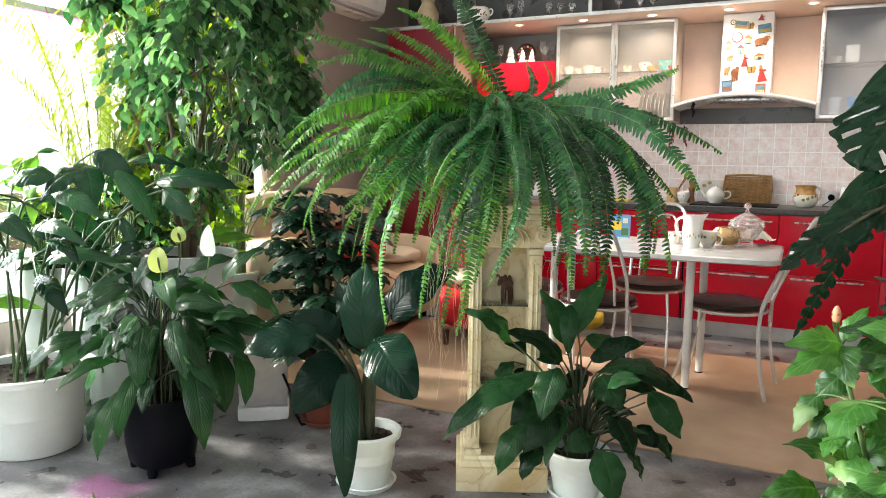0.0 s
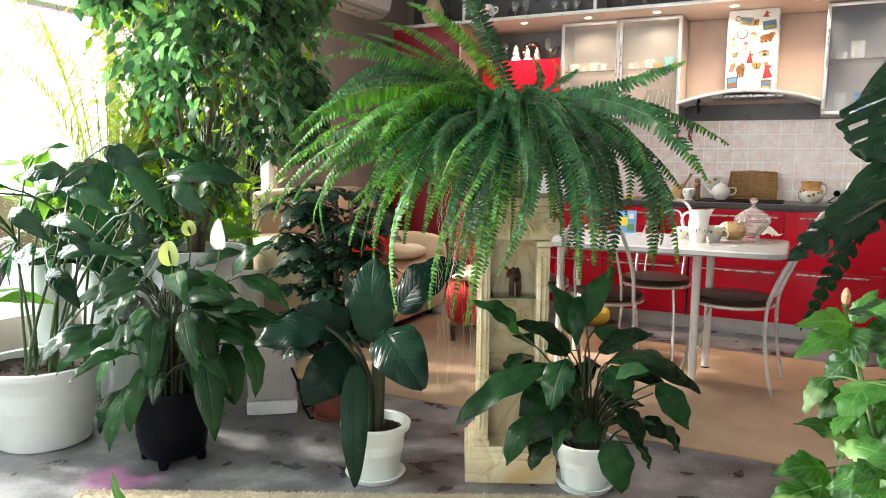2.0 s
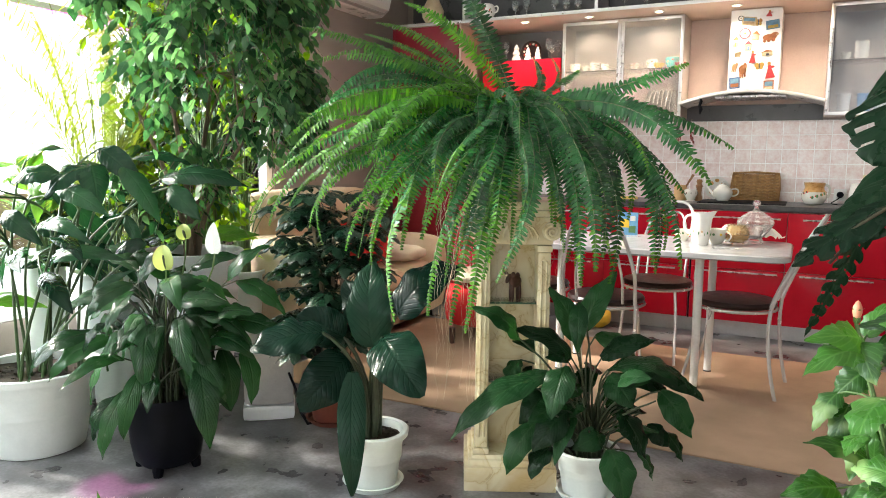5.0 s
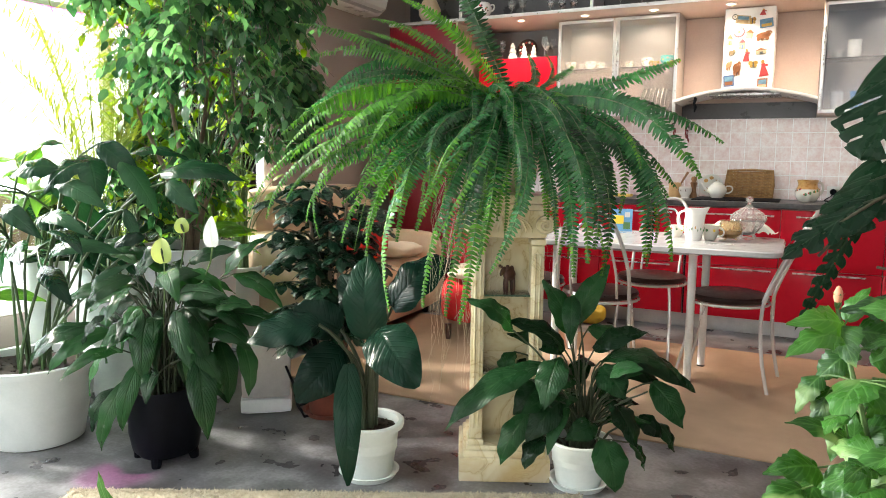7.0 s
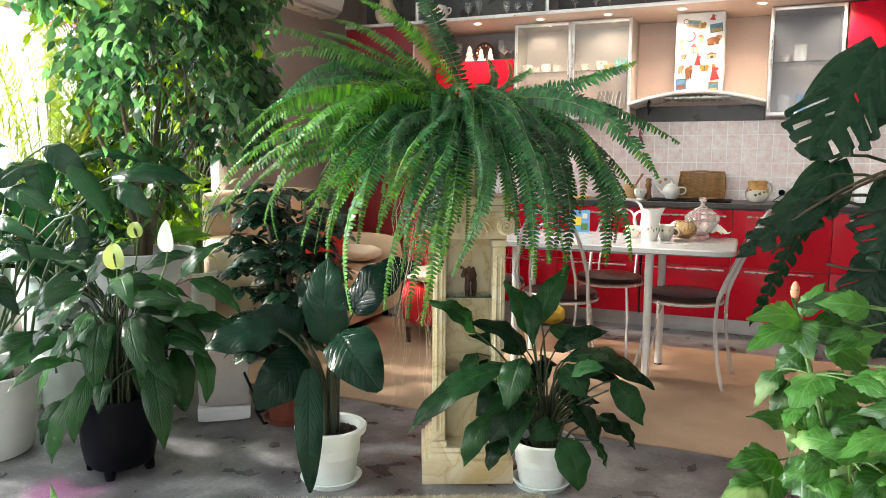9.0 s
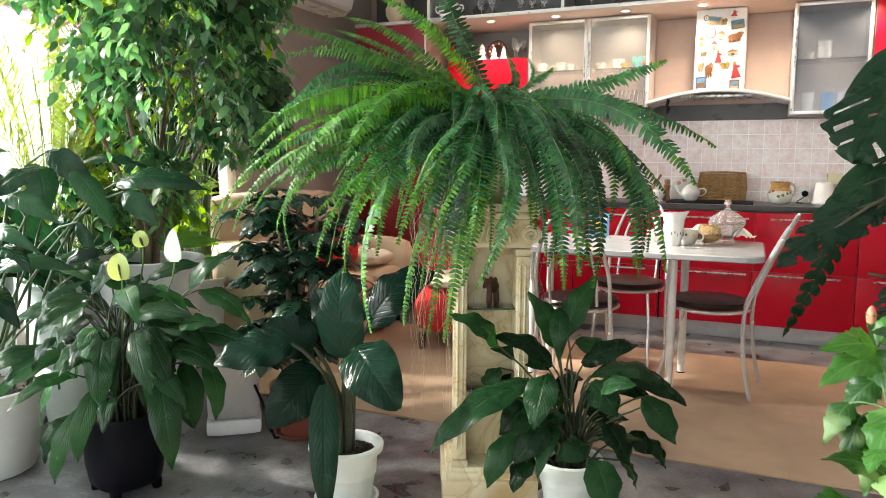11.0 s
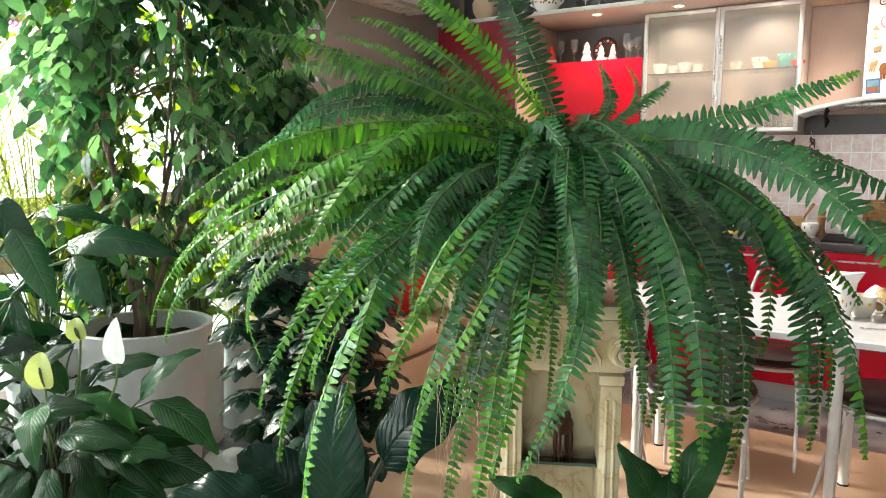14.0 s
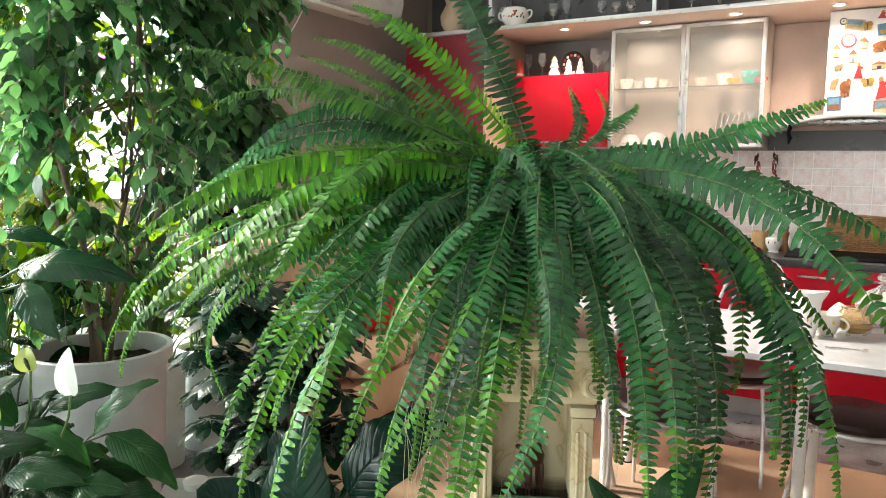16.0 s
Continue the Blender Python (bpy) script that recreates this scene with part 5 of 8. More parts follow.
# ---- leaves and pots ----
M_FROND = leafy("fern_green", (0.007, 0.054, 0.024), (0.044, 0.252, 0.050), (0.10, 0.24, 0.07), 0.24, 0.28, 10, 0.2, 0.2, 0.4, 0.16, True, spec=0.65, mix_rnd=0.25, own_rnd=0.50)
# green of young tips, and sunlight painted into the window-side fronds
M_FROND2 = leafy("young_and_sunlit_fern_green", (0.024, 0.115, 0.020), (0.122, 0.365, 0.042), (0.15, 0.30, 0.08), 0.30, 0.48, 10, 0.2, 0.2, 0.3, 0.22, True, spec=0.3, mix_rnd=0.5, own_rnd=0.35)
M_DRYFROND = leafy("dry_frond_brown", (0.045, 0.028, 0.014), (0.11, 0.075, 0.035), (0.10, 0.07, 0.04), 0.6, 0.25, 10, 0.2, 0.2, 0.2, 0.4, True)
M_SPATH = leafy("peace_lily_green", (0.008, 0.042, 0.014), (0.030, 0.108, 0.030), (0.06, 0.14, 0.05), 0.22, 0.28, 13, 0.75, 0.10, 0.55, 0.40, spec=0.32)
M_SPATH2 = leafy("dark_lily_green", (0.005, 0.026, 0.009), (0.016, 0.062, 0.018), (0.04, 0.095, 0.03), 0.27, 0.22, 13, 0.75, 0.10, 0.42, 0.40, spec=0.18)
M_DIEFF = leafy("deep_green_leaf", (0.003, 0.015, 0.010), (0.009, 0.032, 0.016), (0.016, 0.044, 0.024), 0.22, 0.08, 11, 0.6, 0.04, 0.34, 0.18, spec=0.13)
M_FBARK = pbr("dark_fig_bark", (0.10, 0.072, 0.048), (0.22, 0.165, 0.115), 22.0, 0.85, 0, 0.6, 160, var=0.15)
M_TALL = leafy("glossy_dark_leaf", (0.007, 0.028, 0.015), (0.022, 0.068, 0.027), (0.040, 0.095, 0.040), 0.14, 0.22, 9, 0.3, 0.06, 0.25, 0.35, spec=0.30)
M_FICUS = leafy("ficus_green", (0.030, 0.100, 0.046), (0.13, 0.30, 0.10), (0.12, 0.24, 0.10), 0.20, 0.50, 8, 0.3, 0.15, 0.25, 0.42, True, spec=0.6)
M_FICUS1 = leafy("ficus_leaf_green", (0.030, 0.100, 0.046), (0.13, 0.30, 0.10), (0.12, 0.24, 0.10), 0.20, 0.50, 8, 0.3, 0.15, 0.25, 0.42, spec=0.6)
# yellower copy of the fig green, with backlight painted into the leaf colour
M_FICUSY = leafy("sunlit_ficus_green", (0.07, 0.19, 0.022), (0.20, 0.36, 0.05), (0.16, 0.28, 0.06), 0.3, 0.62, 8, 0.3, 0.15, 0.25, 0.35, True)
M_SCHEF = leafy("umbrella_plant_green", (0.005, 0.026, 0.014), (0.014, 0.052, 0.024), (0.03, 0.07, 0.03), 0.28, 0.12, 9, 0.3, 0.15, 0.3, 0.25)
M_PALM = leafy("palm_green", (0.14, 0.20, 0.04), (0.27, 0.35, 0.08), (0.24, 0.30, 0.10), 0.45, 0.5, 3, 0.1, 0.1, 0.2, 0.25)
M_MONST = leafy("monstera_green", (0.005, 0.023, 0.011), (0.014, 0.046, 0.018), (0.03, 0.07, 0.03), 0.28, 0.08, 7, 0.5, 0.15, 0.4, 0.25, spec=0.2)
M_HIB = leafy("hibiscus_green", (0.017, 0.080, 0.012), (0.064, 0.20, 0.028), (0.13, 0.29, 0.08), 0.30, 0.28, 7, 0.7, 0.22, 0.22, 0.38, edge=(0.20, 0.32, 0.11))
M_SPATHE = leafy("white_spathe", (0.70, 0.76, 0.75), (0.80, 0.84, 0.84), (0.60, 0.70, 0.50), 0.4, 0.25, 10, 0.4, 0.15, 0.15, 0.05)
M_SPATHEG = leafy("green_spathe", (0.27, 0.36, 0.10), (0.42, 0.50, 0.18), (0.34, 0.46, 0.16), 0.4, 0.3, 10, 0.4, 0.2, 0.15, 0.25)
M_BUD = pbr("pink_bud", (0.55, 0.20, 0.12), (0.72, 0.36, 0.20), 30.0, 0.5, 0, 0.1, 90)
UP = Vector((0, 0, 1))


def blade(me, base, tip, width, sag=0.10, radial=None, n=9, k=2, fold=0.25, curl=0.25, wave=0.05, roll=0.0, p=0.75, q=0.85, slot=0, ph=0.0, face=None, turn=0.0):
    """A leaf blade between two points, bowed upwards, with a folded midrib and wavy margins."""
    base, tip = Vector(base), Vector(tip)
    ln = (tip - base).length
    d = (tip - base).normalized()
    h = Vector((d.x, d.y, 0))
    if radial is not None and h.length < 0.45:
        r = Vector((radial[0], radial[1], 0))
        if r.length > 1e-4:
            h = h * 0.7 + r.normalized() * 0.45
    if h.length < 1e-4:
        h = Vector((1, 0, 0))
    side = h.normalized().cross(UP)
    if face is not None:
        alt = d.cross(Vector(face))
        if alt.length > 0.1:
            side = side.lerp(alt.normalized(), turn).normalized()
    side = Matrix.Rotation(radians(roll), 3, d) @ side
    side = (side - d * side.dot(d)).normalized()
    bow = (side.cross(d)).normalized()
    mid = (base + tip) / 2 + bow * (sag * ln)
    pts = bezier(base, mid, tip, n)
    rows, uvs = [], []
    for i, c in enumerate(pts):
        s = i / n
        t = (pts[min(i + 1, n)] - pts[max(i - 1, 0)]).normalized()
        nrm = side.cross(t).normalized()
        w = width / 2 * max(0.015, math.sin(math.pi * min(1.0, s * 0.97 + 0.02) ** p) ** q)
        row = []
        for j in range(-k, k + 1):
            u = j / k
            rip = wave * width * abs(u) ** 1.5 * math.sin(s * 17 + ph + (1.7 if u > 0 else 0))
            row.append(c + side * (w * u * (1 - 0.08 * abs(u))) + nrm * (w * (fold * abs(u) - curl * u * u) + rip))
            uvs.append((0.5 + 0.5 * u, s))
        rows.append(row)
    me.grid(rows, uvs, slot)


def stalk(me, a, b, d, r0=0.005, r1=0.003, slot=1, n=7, k=6, up=0.55):
    """A petiole that leaves a upwards and runs into the blade at b along d."""
    a, b = Vector(a), Vector(b)
    ln = (b - a).length
    pts = cubic(a, a + Vector((0, 0, ln * up)), b - Vector(d).normalized() * ln * 0.22, b, n)
    me.tube(pts, [r0 + (r1 - r0) * i / n for i in range(n + 1)], k, slot, False)


def leaf_plant(parent, rows, mats, soil_z, spread, r0=0.005, r1=0.003, seed=1, name="leaf", feet=None, **kw):
    """Leaves from rows of (base x, y, z, tip x, y, z, width), each with its stalk rising from the soil."""
    rng = random.Random(seed)
    for row in rows:
        b, t, w = Vector(row[0:3]), Vector(row[3:6]), row[6]
        me = Mesh()
        a = rng.uniform(0, 6.28)
        foot = Vector((math.cos(a), math.sin(a), 0)) * spread * rng.random() + Vector((b.x * 0.12, b.y * 0.12, soil_z - 0.01))
        if feet:
            foot = min(feet, key=lambda p: (Vector(p) - b).length)
        sag = kw.get("sag", 0.12) * rng.uniform(0.6, 1.4)
        radial = (b.x, b.y)
        blade(me, b, t, w, sag, radial, roll=rng.uniform(-22, 22), ph=rng.uniform(0, 6), fold=kw.get("fold", 0.22), curl=kw.get("curl", 0.3),
              wave=kw.get("wave", 0.05), p=kw.get("p", 0.75), q=kw.get("q", 0.85), n=kw.get("n", 10), k=3, face=(0.45, -0.85, 0.45), turn=kw.get("turn", 0.6))
        d = (t - b).normalized() * 0.4 + Vector((b.x, b.y, 0.25)).normalized() * 0.6
        stalk(me, foot, b, d, r0, r1, up=kw.get("rise", 0.55))
        part(name, me, mats, parent, smooth=True)


def random_rows(rng, n, z0, z1, reach, length, width, droop=(-0.9, 0.4), tilt=None):
    rows = []
    for i in range(n):
        a, r = rng.uniform(0, 6.283), reach * rng.uniform(0.25, 1.0)
        b = Vector((r * math.cos(a) * 0.6, r * math.sin(a) * 0.6, rng.uniform(z0, z1)))
        e = rng.uniform(*droop)
        ln = length * rng.uniform(0.75, 1.2)
        t = b + Vector((math.cos(a) * math.cos(e), math.sin(a) * math.cos(e), math.sin(e))) * ln
        rows.append((*b, *t, width * rng.uniform(0.8, 1.15)))
    return rows


def pot(parent, r0, r1, h, mat, lip=0.012, lip_h=0.03, soil=None, z0=0.0, k=40, name="pot"):
    me = Mesh()
    me.lathe([(0.0, 0.0), (r0 * 0.96, 0.0), (r0, 0.004), (r1 - 0.004, h - lip_h), (r1 + lip, h - lip_h + 0.003), (r1 + lip + 0.003, h - 0.004),
              (r1 + lip - 0.002, h), (r1 - 0.006, h - 0.002), (r1 - 0.009, h - 0.03), (r1 * 0.9, h * 0.5)], (0, 0, z0), k)
    part(name, me, mat, parent)
    soil = h - 0.035 if soil is None else soil
    me, rng = Mesh(), random.Random(int(r1 * 1000))
    rows = [[(r * (r1 - 0.006) * math.cos(a), r * (r1 - 0.006) * math.sin(a), z0 + soil + rng.uniform(-0.006, 0.008)) for a in (6.2832 * j / 28 for j in range(28))] for r in (0.02, 0.2, 0.4, 0.6, 0.8, 0.99)]
    me.grid(rows, None, 0, True)
    for i in range(90):
        a, r, s = rng.uniform(0, 6.28), (r1 - 0.02) * rng.random() ** 0.5, rng.uniform(0.003, 0.009)
        x, y, z = r * math.cos(a), r * math.sin(a), z0 + soil + 0.003
        me.add([(x - s, y, z), (x + s, y + s * 0.4, z), (x, y - s, z + s), (x, y + s, z + s * 0.7)], [(0, 1, 2), (0, 3, 1), (0, 2, 3), (1, 3, 2)])
    part("soil", me, M_SOIL, parent, "dark crumbly potting soil")


def saucer(parent, r, mat, h=0.022):
    me = Mesh()
    me.lathe([(0.0, 0.0), (r * 0.9, 0.0), (r, h - 0.003), (r + 0.004, h), (r - 0.006, h), (r * 0.88, 0.006), (0.0, 0.006)], (0, 0, 0), 40)
    part("saucer", me, mat, parent)
# ---- the pedestal with the fern ----
# fronds from the crown: a point half-way, the tip, the length of the longest leaflets
FERN_UPPER = [
    (-0.34, -0.26, 0.18, -0.64, -0.41, 0.27, 0.044),
    (-0.40, -0.22, 0.18, -0.70, -0.27, 0.17, 0.046),
    (-0.26, -0.14, 0.22, -0.48, -0.19, 0.31, 0.042),
    (-0.32, -0.10, 0.19, -0.55, -0.16, 0.28, 0.022),
    (-0.15, -0.19, 0.24, -0.34, -0.23, 0.36, 0.044),
    (-0.12, 0.04, 0.24, -0.33, 0.05, 0.60, 0.062),
    (-0.41, -0.17, 0.17, -0.63, -0.35, -0.05, 0.070),
    (-0.30, -0.42, 0.05, -0.54, -0.64, -0.12, 0.062),
    (0.29, 0.12, 0.08, 0.53, 0.28, 0.175, 0.062),
    (0.38, 0.02, 0.02, 0.72, 0.00, -0.13, 0.064),
    (0.42, -0.10, -0.01, 0.68, -0.20, -0.24, 0.064),
    (0.06, 0.33, 0.14, 0.06, 0.51, 0.20, 0.045),
    (-0.01, 0.24, 0.13, -0.09, 0.38, 0.24, 0.03),
    (0.04, 0.24, 0.11, 0.02, 0.29, 0.22, 0.024),
]
FERN_SHOULDER = [
    (-0.38, -0.26, 0.10, -0.64, -0.44, -0.07, 0.060),
    (-0.36, -0.34, 0.04, -0.60, -0.54, -0.16, 0.056),
    (-0.28, -0.34, 0.00, -0.50, -0.55, -0.24, 0.056),
    (-0.32, -0.20, 0.12, -0.60, -0.28, 0.06, 0.050),
    (-0.24, -0.40, 0.02, -0.38, -0.66, -0.22, 0.056),
    (-0.16, -0.34, 0.06, -0.26, -0.60, -0.20, 0.054),
    (0.34, 0.02, -0.06, 0.58, 0.02, -0.28, 0.056),
]
FERN_LEFT = [
    (-0.32, -0.45, -0.03, -0.45, -0.71, -0.20, 0.044),
    (-0.44, -0.48, -0.09, -0.76, -0.55, -0.44, 0.032),
    (-0.41, -0.52, -0.13, -0.64, -0.60, -0.45, 0.042),
    (-0.36, -0.46, -0.14, -0.70, -0.42, -0.39, 0.024),
    (-0.42, -0.38, -0.17, -0.65, -0.37, -0.48, 0.038),
    (-0.44, -0.42, -0.16, -0.57, -0.40, -0.54, 0.036),
    (-0.22, -0.50, -0.20, -0.29, -0.67, -0.51, 0.046),
    (-0.18, -0.45, -0.22, -0.23, -0.60, -0.48, 0.042),
    (-0.14, -0.55, -0.20, -0.13, -0.78, -0.53, 0.034),
    (-0.12, -0.55, -0.26, -0.01, -0.86, -0.68, 0.044),
    (-0.42, -0.27, -0.03, -0.72, -0.33, -0.01, 0.030),
    (-0.38, -0.18, -0.12, -0.70, -0.22, -0.27, 0.042),
    (-0.29, -0.25, -0.16, -0.50, -0.36, -0.40, 0.046),
]
FERN_FRONT = [
    (-0.11, -0.42, -0.12, -0.08, -0.70, -0.43, 0.060),
    (-0.20, -0.36, -0.10, -0.22, -0.62, -0.40, 0.050),
    (0.00, -0.42, -0.14, -0.04, -0.66, -0.40, 0.056),
    (0.07, -0.42, -0.15, 0.01, -0.62, -0.42, 0.056),
    (0.10, -0.37, -0.17, 0.11, -0.55, -0.52, 0.044),
    (0.15, -0.34, -0.13, 0.19, -0.46, -0.34, 0.040),
    (0.19, -0.37, -0.20, 0.14, -0.52, -0.53, 0.050),
    (0.22, -0.28, -0.16, 0.29, -0.36, -0.45, 0.034),
    (0.02, -0.36, -0.24, -0.02, -0.50, -0.68, 0.040),
    (-0.06, -0.38, -0.25, -0.10, -0.50, -0.66, 0.038),
    (0.06, -0.37, -0.27, 0.03, -0.50, -0.70, 0.040),
]
FERN_RIGHT = [
    (0.29, -0.26, -0.13, 0.39, -0.36, -0.50, 0.056),
    (0.33, -0.23, -0.16, 0.40, -0.33, -0.46, 0.050),
    (0.27, -0.27, -0.18, 0.34, -0.34, -0.55, 0.044),
    (0.36, -0.18, -0.17, 0.41, -0.26, -0.55, 0.056),
    (0.42, -0.05, -0.13, 0.52, -0.12, -0.53, 0.048),
    (0.45, -0.08, -0.14, 0.61, -0.19, -0.50, 0.058),
    (0.40, -0.02, -0.11, 0.50, -0.05, -0.51, 0.060),
    (0.36, -0.06, -0.07, 0.56, -0.12, -0.32, 0.056),
    (0.22, -0.12, -0.20, 0.27, -0.15, -0.52, 0.044),
    (0.20, 0.18, 0.06, 0.35, 0.40, -0.04, 0.046),
]
PED = pose(-1.150, 3.345, 0, 0, 0, 25.3)
CROWN = Vector((-1.137, 3.352, 1.352))


def marble():
    mat, nt, p, out = nodes_of("cream_marble")
    nd, ln = nt.nodes, nt.links
    tc = nd.new("ShaderNodeTexCoord")
    n1, n2 = nd.new("ShaderNodeTexNoise"), nd.new("ShaderNodeTexNoise")
    setv(n1, Scale=5.0, Detail=5.0, Distortion=1.6)
    setv(n2, Scale=2.6, Detail=4.0)
    for n in (n1, n2):
        ln.new(tc.outputs["Object"], n.inputs["Vector"])
    vein = nd.new("ShaderNodeValToRGB")
    e = vein.color_ramp.elements
    e[0].position, e[0].color = 0.40, (0.64, 0.58, 0.40, 1)
    e[1].position, e[1].color = 0.56, (0.66, 0.60, 0.43, 1)
    a = vein.color_ramp.elements.new(0.487)
    a.color = (0.56, 0.47, 0.28, 1)
    b = vein.color_ramp.elements.new(0.497)
    b.color = (0.42, 0.33, 0.18, 1)
    c = vein.color_ramp.elements.new(0.508)
    c.color = (0.58, 0.50, 0.31, 1)
    ln.new(n1.outputs[0], vein.inputs[0])
    pat = nd.new("ShaderNodeMapRange")
    setv(pat, From_Min=0.54, From_Max=0.66, To_Max=0.80)
    ln.new(n2.outputs[0], pat.inputs["Value"])
    mix = nd.new("ShaderNodeMix")
    mix.data_type = "RGBA"
    mix.inputs["B"].default_value = (0.50, 0.36, 0.16, 1)
    ln.new(pat.outputs[0], mix.inputs["Factor"])
    ln.new(vein.outputs[0], mix.inputs["A"])
    ln.new(mix.outputs["Result"], p.inputs["Base Color"])
    setv(p, Roughness=0.3, Coat_Weight=0.15)
    bp = nd.new("ShaderNodeBump")
    setv(bp, Strength=0.08, Distance=0.003)
    ln.new(n1.outputs[0], bp.inputs["Height"])
    ln.new(bp.outputs[0], p.inputs["Normal"])
    return mat


M_MARBLE = marble()
ped = thing("pedestal", "cream marble pedestal with shelved niche, pilasters and scrolled capital", "pedestal", PED)
H = 0.165
me = Mesh()
me.box(-H, H, -H, H, 0.0, 0.088, 0, 0.006)
me.box(-H + 0.014, H - 0.014, -H + 0.014, H - 0.014, 0.08, 0.112, 0, 0.012)
me.box(-H + 0.027, H - 0.027, -H + 0.027, H - 0.027, 0.10, 0.127, 0, 0.008)
part("plinth", me, M_MARBLE, ped)
me = Mesh()
me.box(-0.108, 0.108, -0.02, 0.130, 0.126, 0.885, 0, 0.002)
part("shaft", me, M_MARBLE, ped)
for sx in (-1, 1):
    me = Mesh()
    a, b = sorted((sx * 0.082, sx * 0.128))
    me.box(a, b, -0.128, -0.021, 0.150, 0.860, 0, 0.006)
    me.box(a - 0.006, b + 0.006, -0.135, -0.02, 0.126, 0.149, 0, 0.006)
    me.box(a - 0.004, b + 0.004, -0.132, -0.02, 0.861, 0.884, 0, 0.006)
    for i in range(2):
        x = a + 0.014 + i * 0.017
        me.tube([(x, -0.129, 0.19), (x, -0.129, 0.83)], 0.0045, 8)
    part("pilaster", me, M_MARBLE, ped)
me = Mesh()
me.box(-0.135, 0.135, -0.125, 0.135, 0.886, 0.985, 0, 0.010)
part("capital", me, M_MARBLE, ped)
me = Mesh()
me.box(-0.155, 0.155, -0.150, 0.150, 0.986, 1.008, 0, 0.006)
part("moulding", me, M_MARBLE, ped)
me = Mesh()
me.box(-0.168, 0.168, -0.160, 0.160, 1.009, 1.040, 0, 0.010)
part("top_slab", me, M_MARBLE, ped)
for sx in (-1, 1):
    me = Mesh()
    pts, rad = [], []
    for i in range(44):
        t = i / 43
        a, r = 1.57 + sx * -t * 14.0, 0.030 * (1 - 0.85 * t)
        pts.append((sx * 0.128 + r * math.cos(a), -0.138 - 0.012 * t, 0.935 + r * math.sin(a)))
        rad.append(0.0085 * (1 - 0.55 * t))
    me.tube(pts, rad, 8)
    me.lathe([(0.0, -0.002), (0.031, -0.002), (0.034, 0.01), (0.03, 0.024)], (0, 0, 0), 24)
    o = len(me.v) - 24 * 4
    for i in range(o, len(me.v)):
        x, y, z = me.v[i]
        me.v[i] = (sx * 0.128 + x, -0.130 + z - 0.006, 0.935 + y)
    part("volute", me, M_MARBLE, ped)
for i in range(9):
    x = -0.08 + 0.02 * i
    me = Mesh()
    me.tube([(x, -0.128, 0.905), (x, -0.134, 0.92), (x * 0.8, -0.130, 0.945), (x * 0.3, -0.127, 0.965)], [0.002, 0.0042, 0.0038, 0.001], 6)
    part("carved_petal", me, M_MARBLE, ped)
for z in (0.676, 0.39):
    me = Mesh()
    me.box(-0.081, 0.081, -0.12, -0.021, z, z + 0.006)
    gs = part("glass_shelf", me, M_GLASS, ped)
    gs.visible_shadow = False
    me = Mesh()
    me.box(-0.081, 0.081, -0.1225, -0.1205, z, z + 0.006)
    part("shelf_edge", me, pbr("green_glass_edge", (0.02, 0.05, 0.03), (0.04, 0.08, 0.05), 20, 0.1), ped)


def camel():
    bm = bmesh.new()

    def blob(loc, s, r=0.0):
        bmesh.ops.create_icosphere(bm, subdivisions=2, radius=1.0, matrix=Matrix.LocRotScale(loc, Euler((0, radians(r), 0)), s))

    blob((0, 0, 0.062), (0.033, 0.016, 0.022))
    blob((-0.010, 0, 0.082), (0.012, 0.009, 0.013))
    blob((0.013, 0, 0.080), (0.011, 0.009, 0.012))
    blob((-0.036, 0, 0.074), (0.020, 0.009, 0.010), -50)
    blob((-0.047, 0, 0.092), (0.012, 0.006, 0.006), 15)
    for x, y in ((-0.018, 0.007), (-0.017, -0.007), (0.019, 0.007), (0.02, -0.007)):
        blob((x, y, 0.026), (0.0078, 0.0068, 0.034))
    me = Mesh()
    me.bm(bm)
    c2 = part("camel_figurine", me, M_DWOOD)
    tagged(c2, "small carved dark wooden camel on a glass shelf", "figurine")
    fuse = c2.modifiers.new("fuse", "REMESH")
    fuse.mode, fuse.voxel_size, fuse.use_smooth_shade = "VOXEL", 0.0022, True
    c2.matrix_basis = PED @ pose(0.008, -0.075, 0.6822, 0, 0, 35) @ Matrix.Diagonal((0.86, 0.86, 1.08, 1))


camel()

fern = thing("boston_fern", "large lush Boston fern in a cream pot on the marble pedestal", "fern", pose(*CROWN))
me = Mesh()
me.lathe([(0.0, -0.311), (0.075, -0.311), (0.085, -0.30), (0.125, -0.20), (0.132, -0.12), (0.118, -0.085), (0.128, -0.07), (0.125, -0.062), (0.11, -0.07), (0.10, -0.12)], (-0.013, -0.007, 0), 36)
part("pot", me, M_MARBLE, fern, "cream ceramic pot")
me = Mesh()
me.lathe([(0.0, -0.075), (0.112, -0.085)], (-0.013, -0.007, 0), 24)
part("soil", me, M_SOIL, fern)


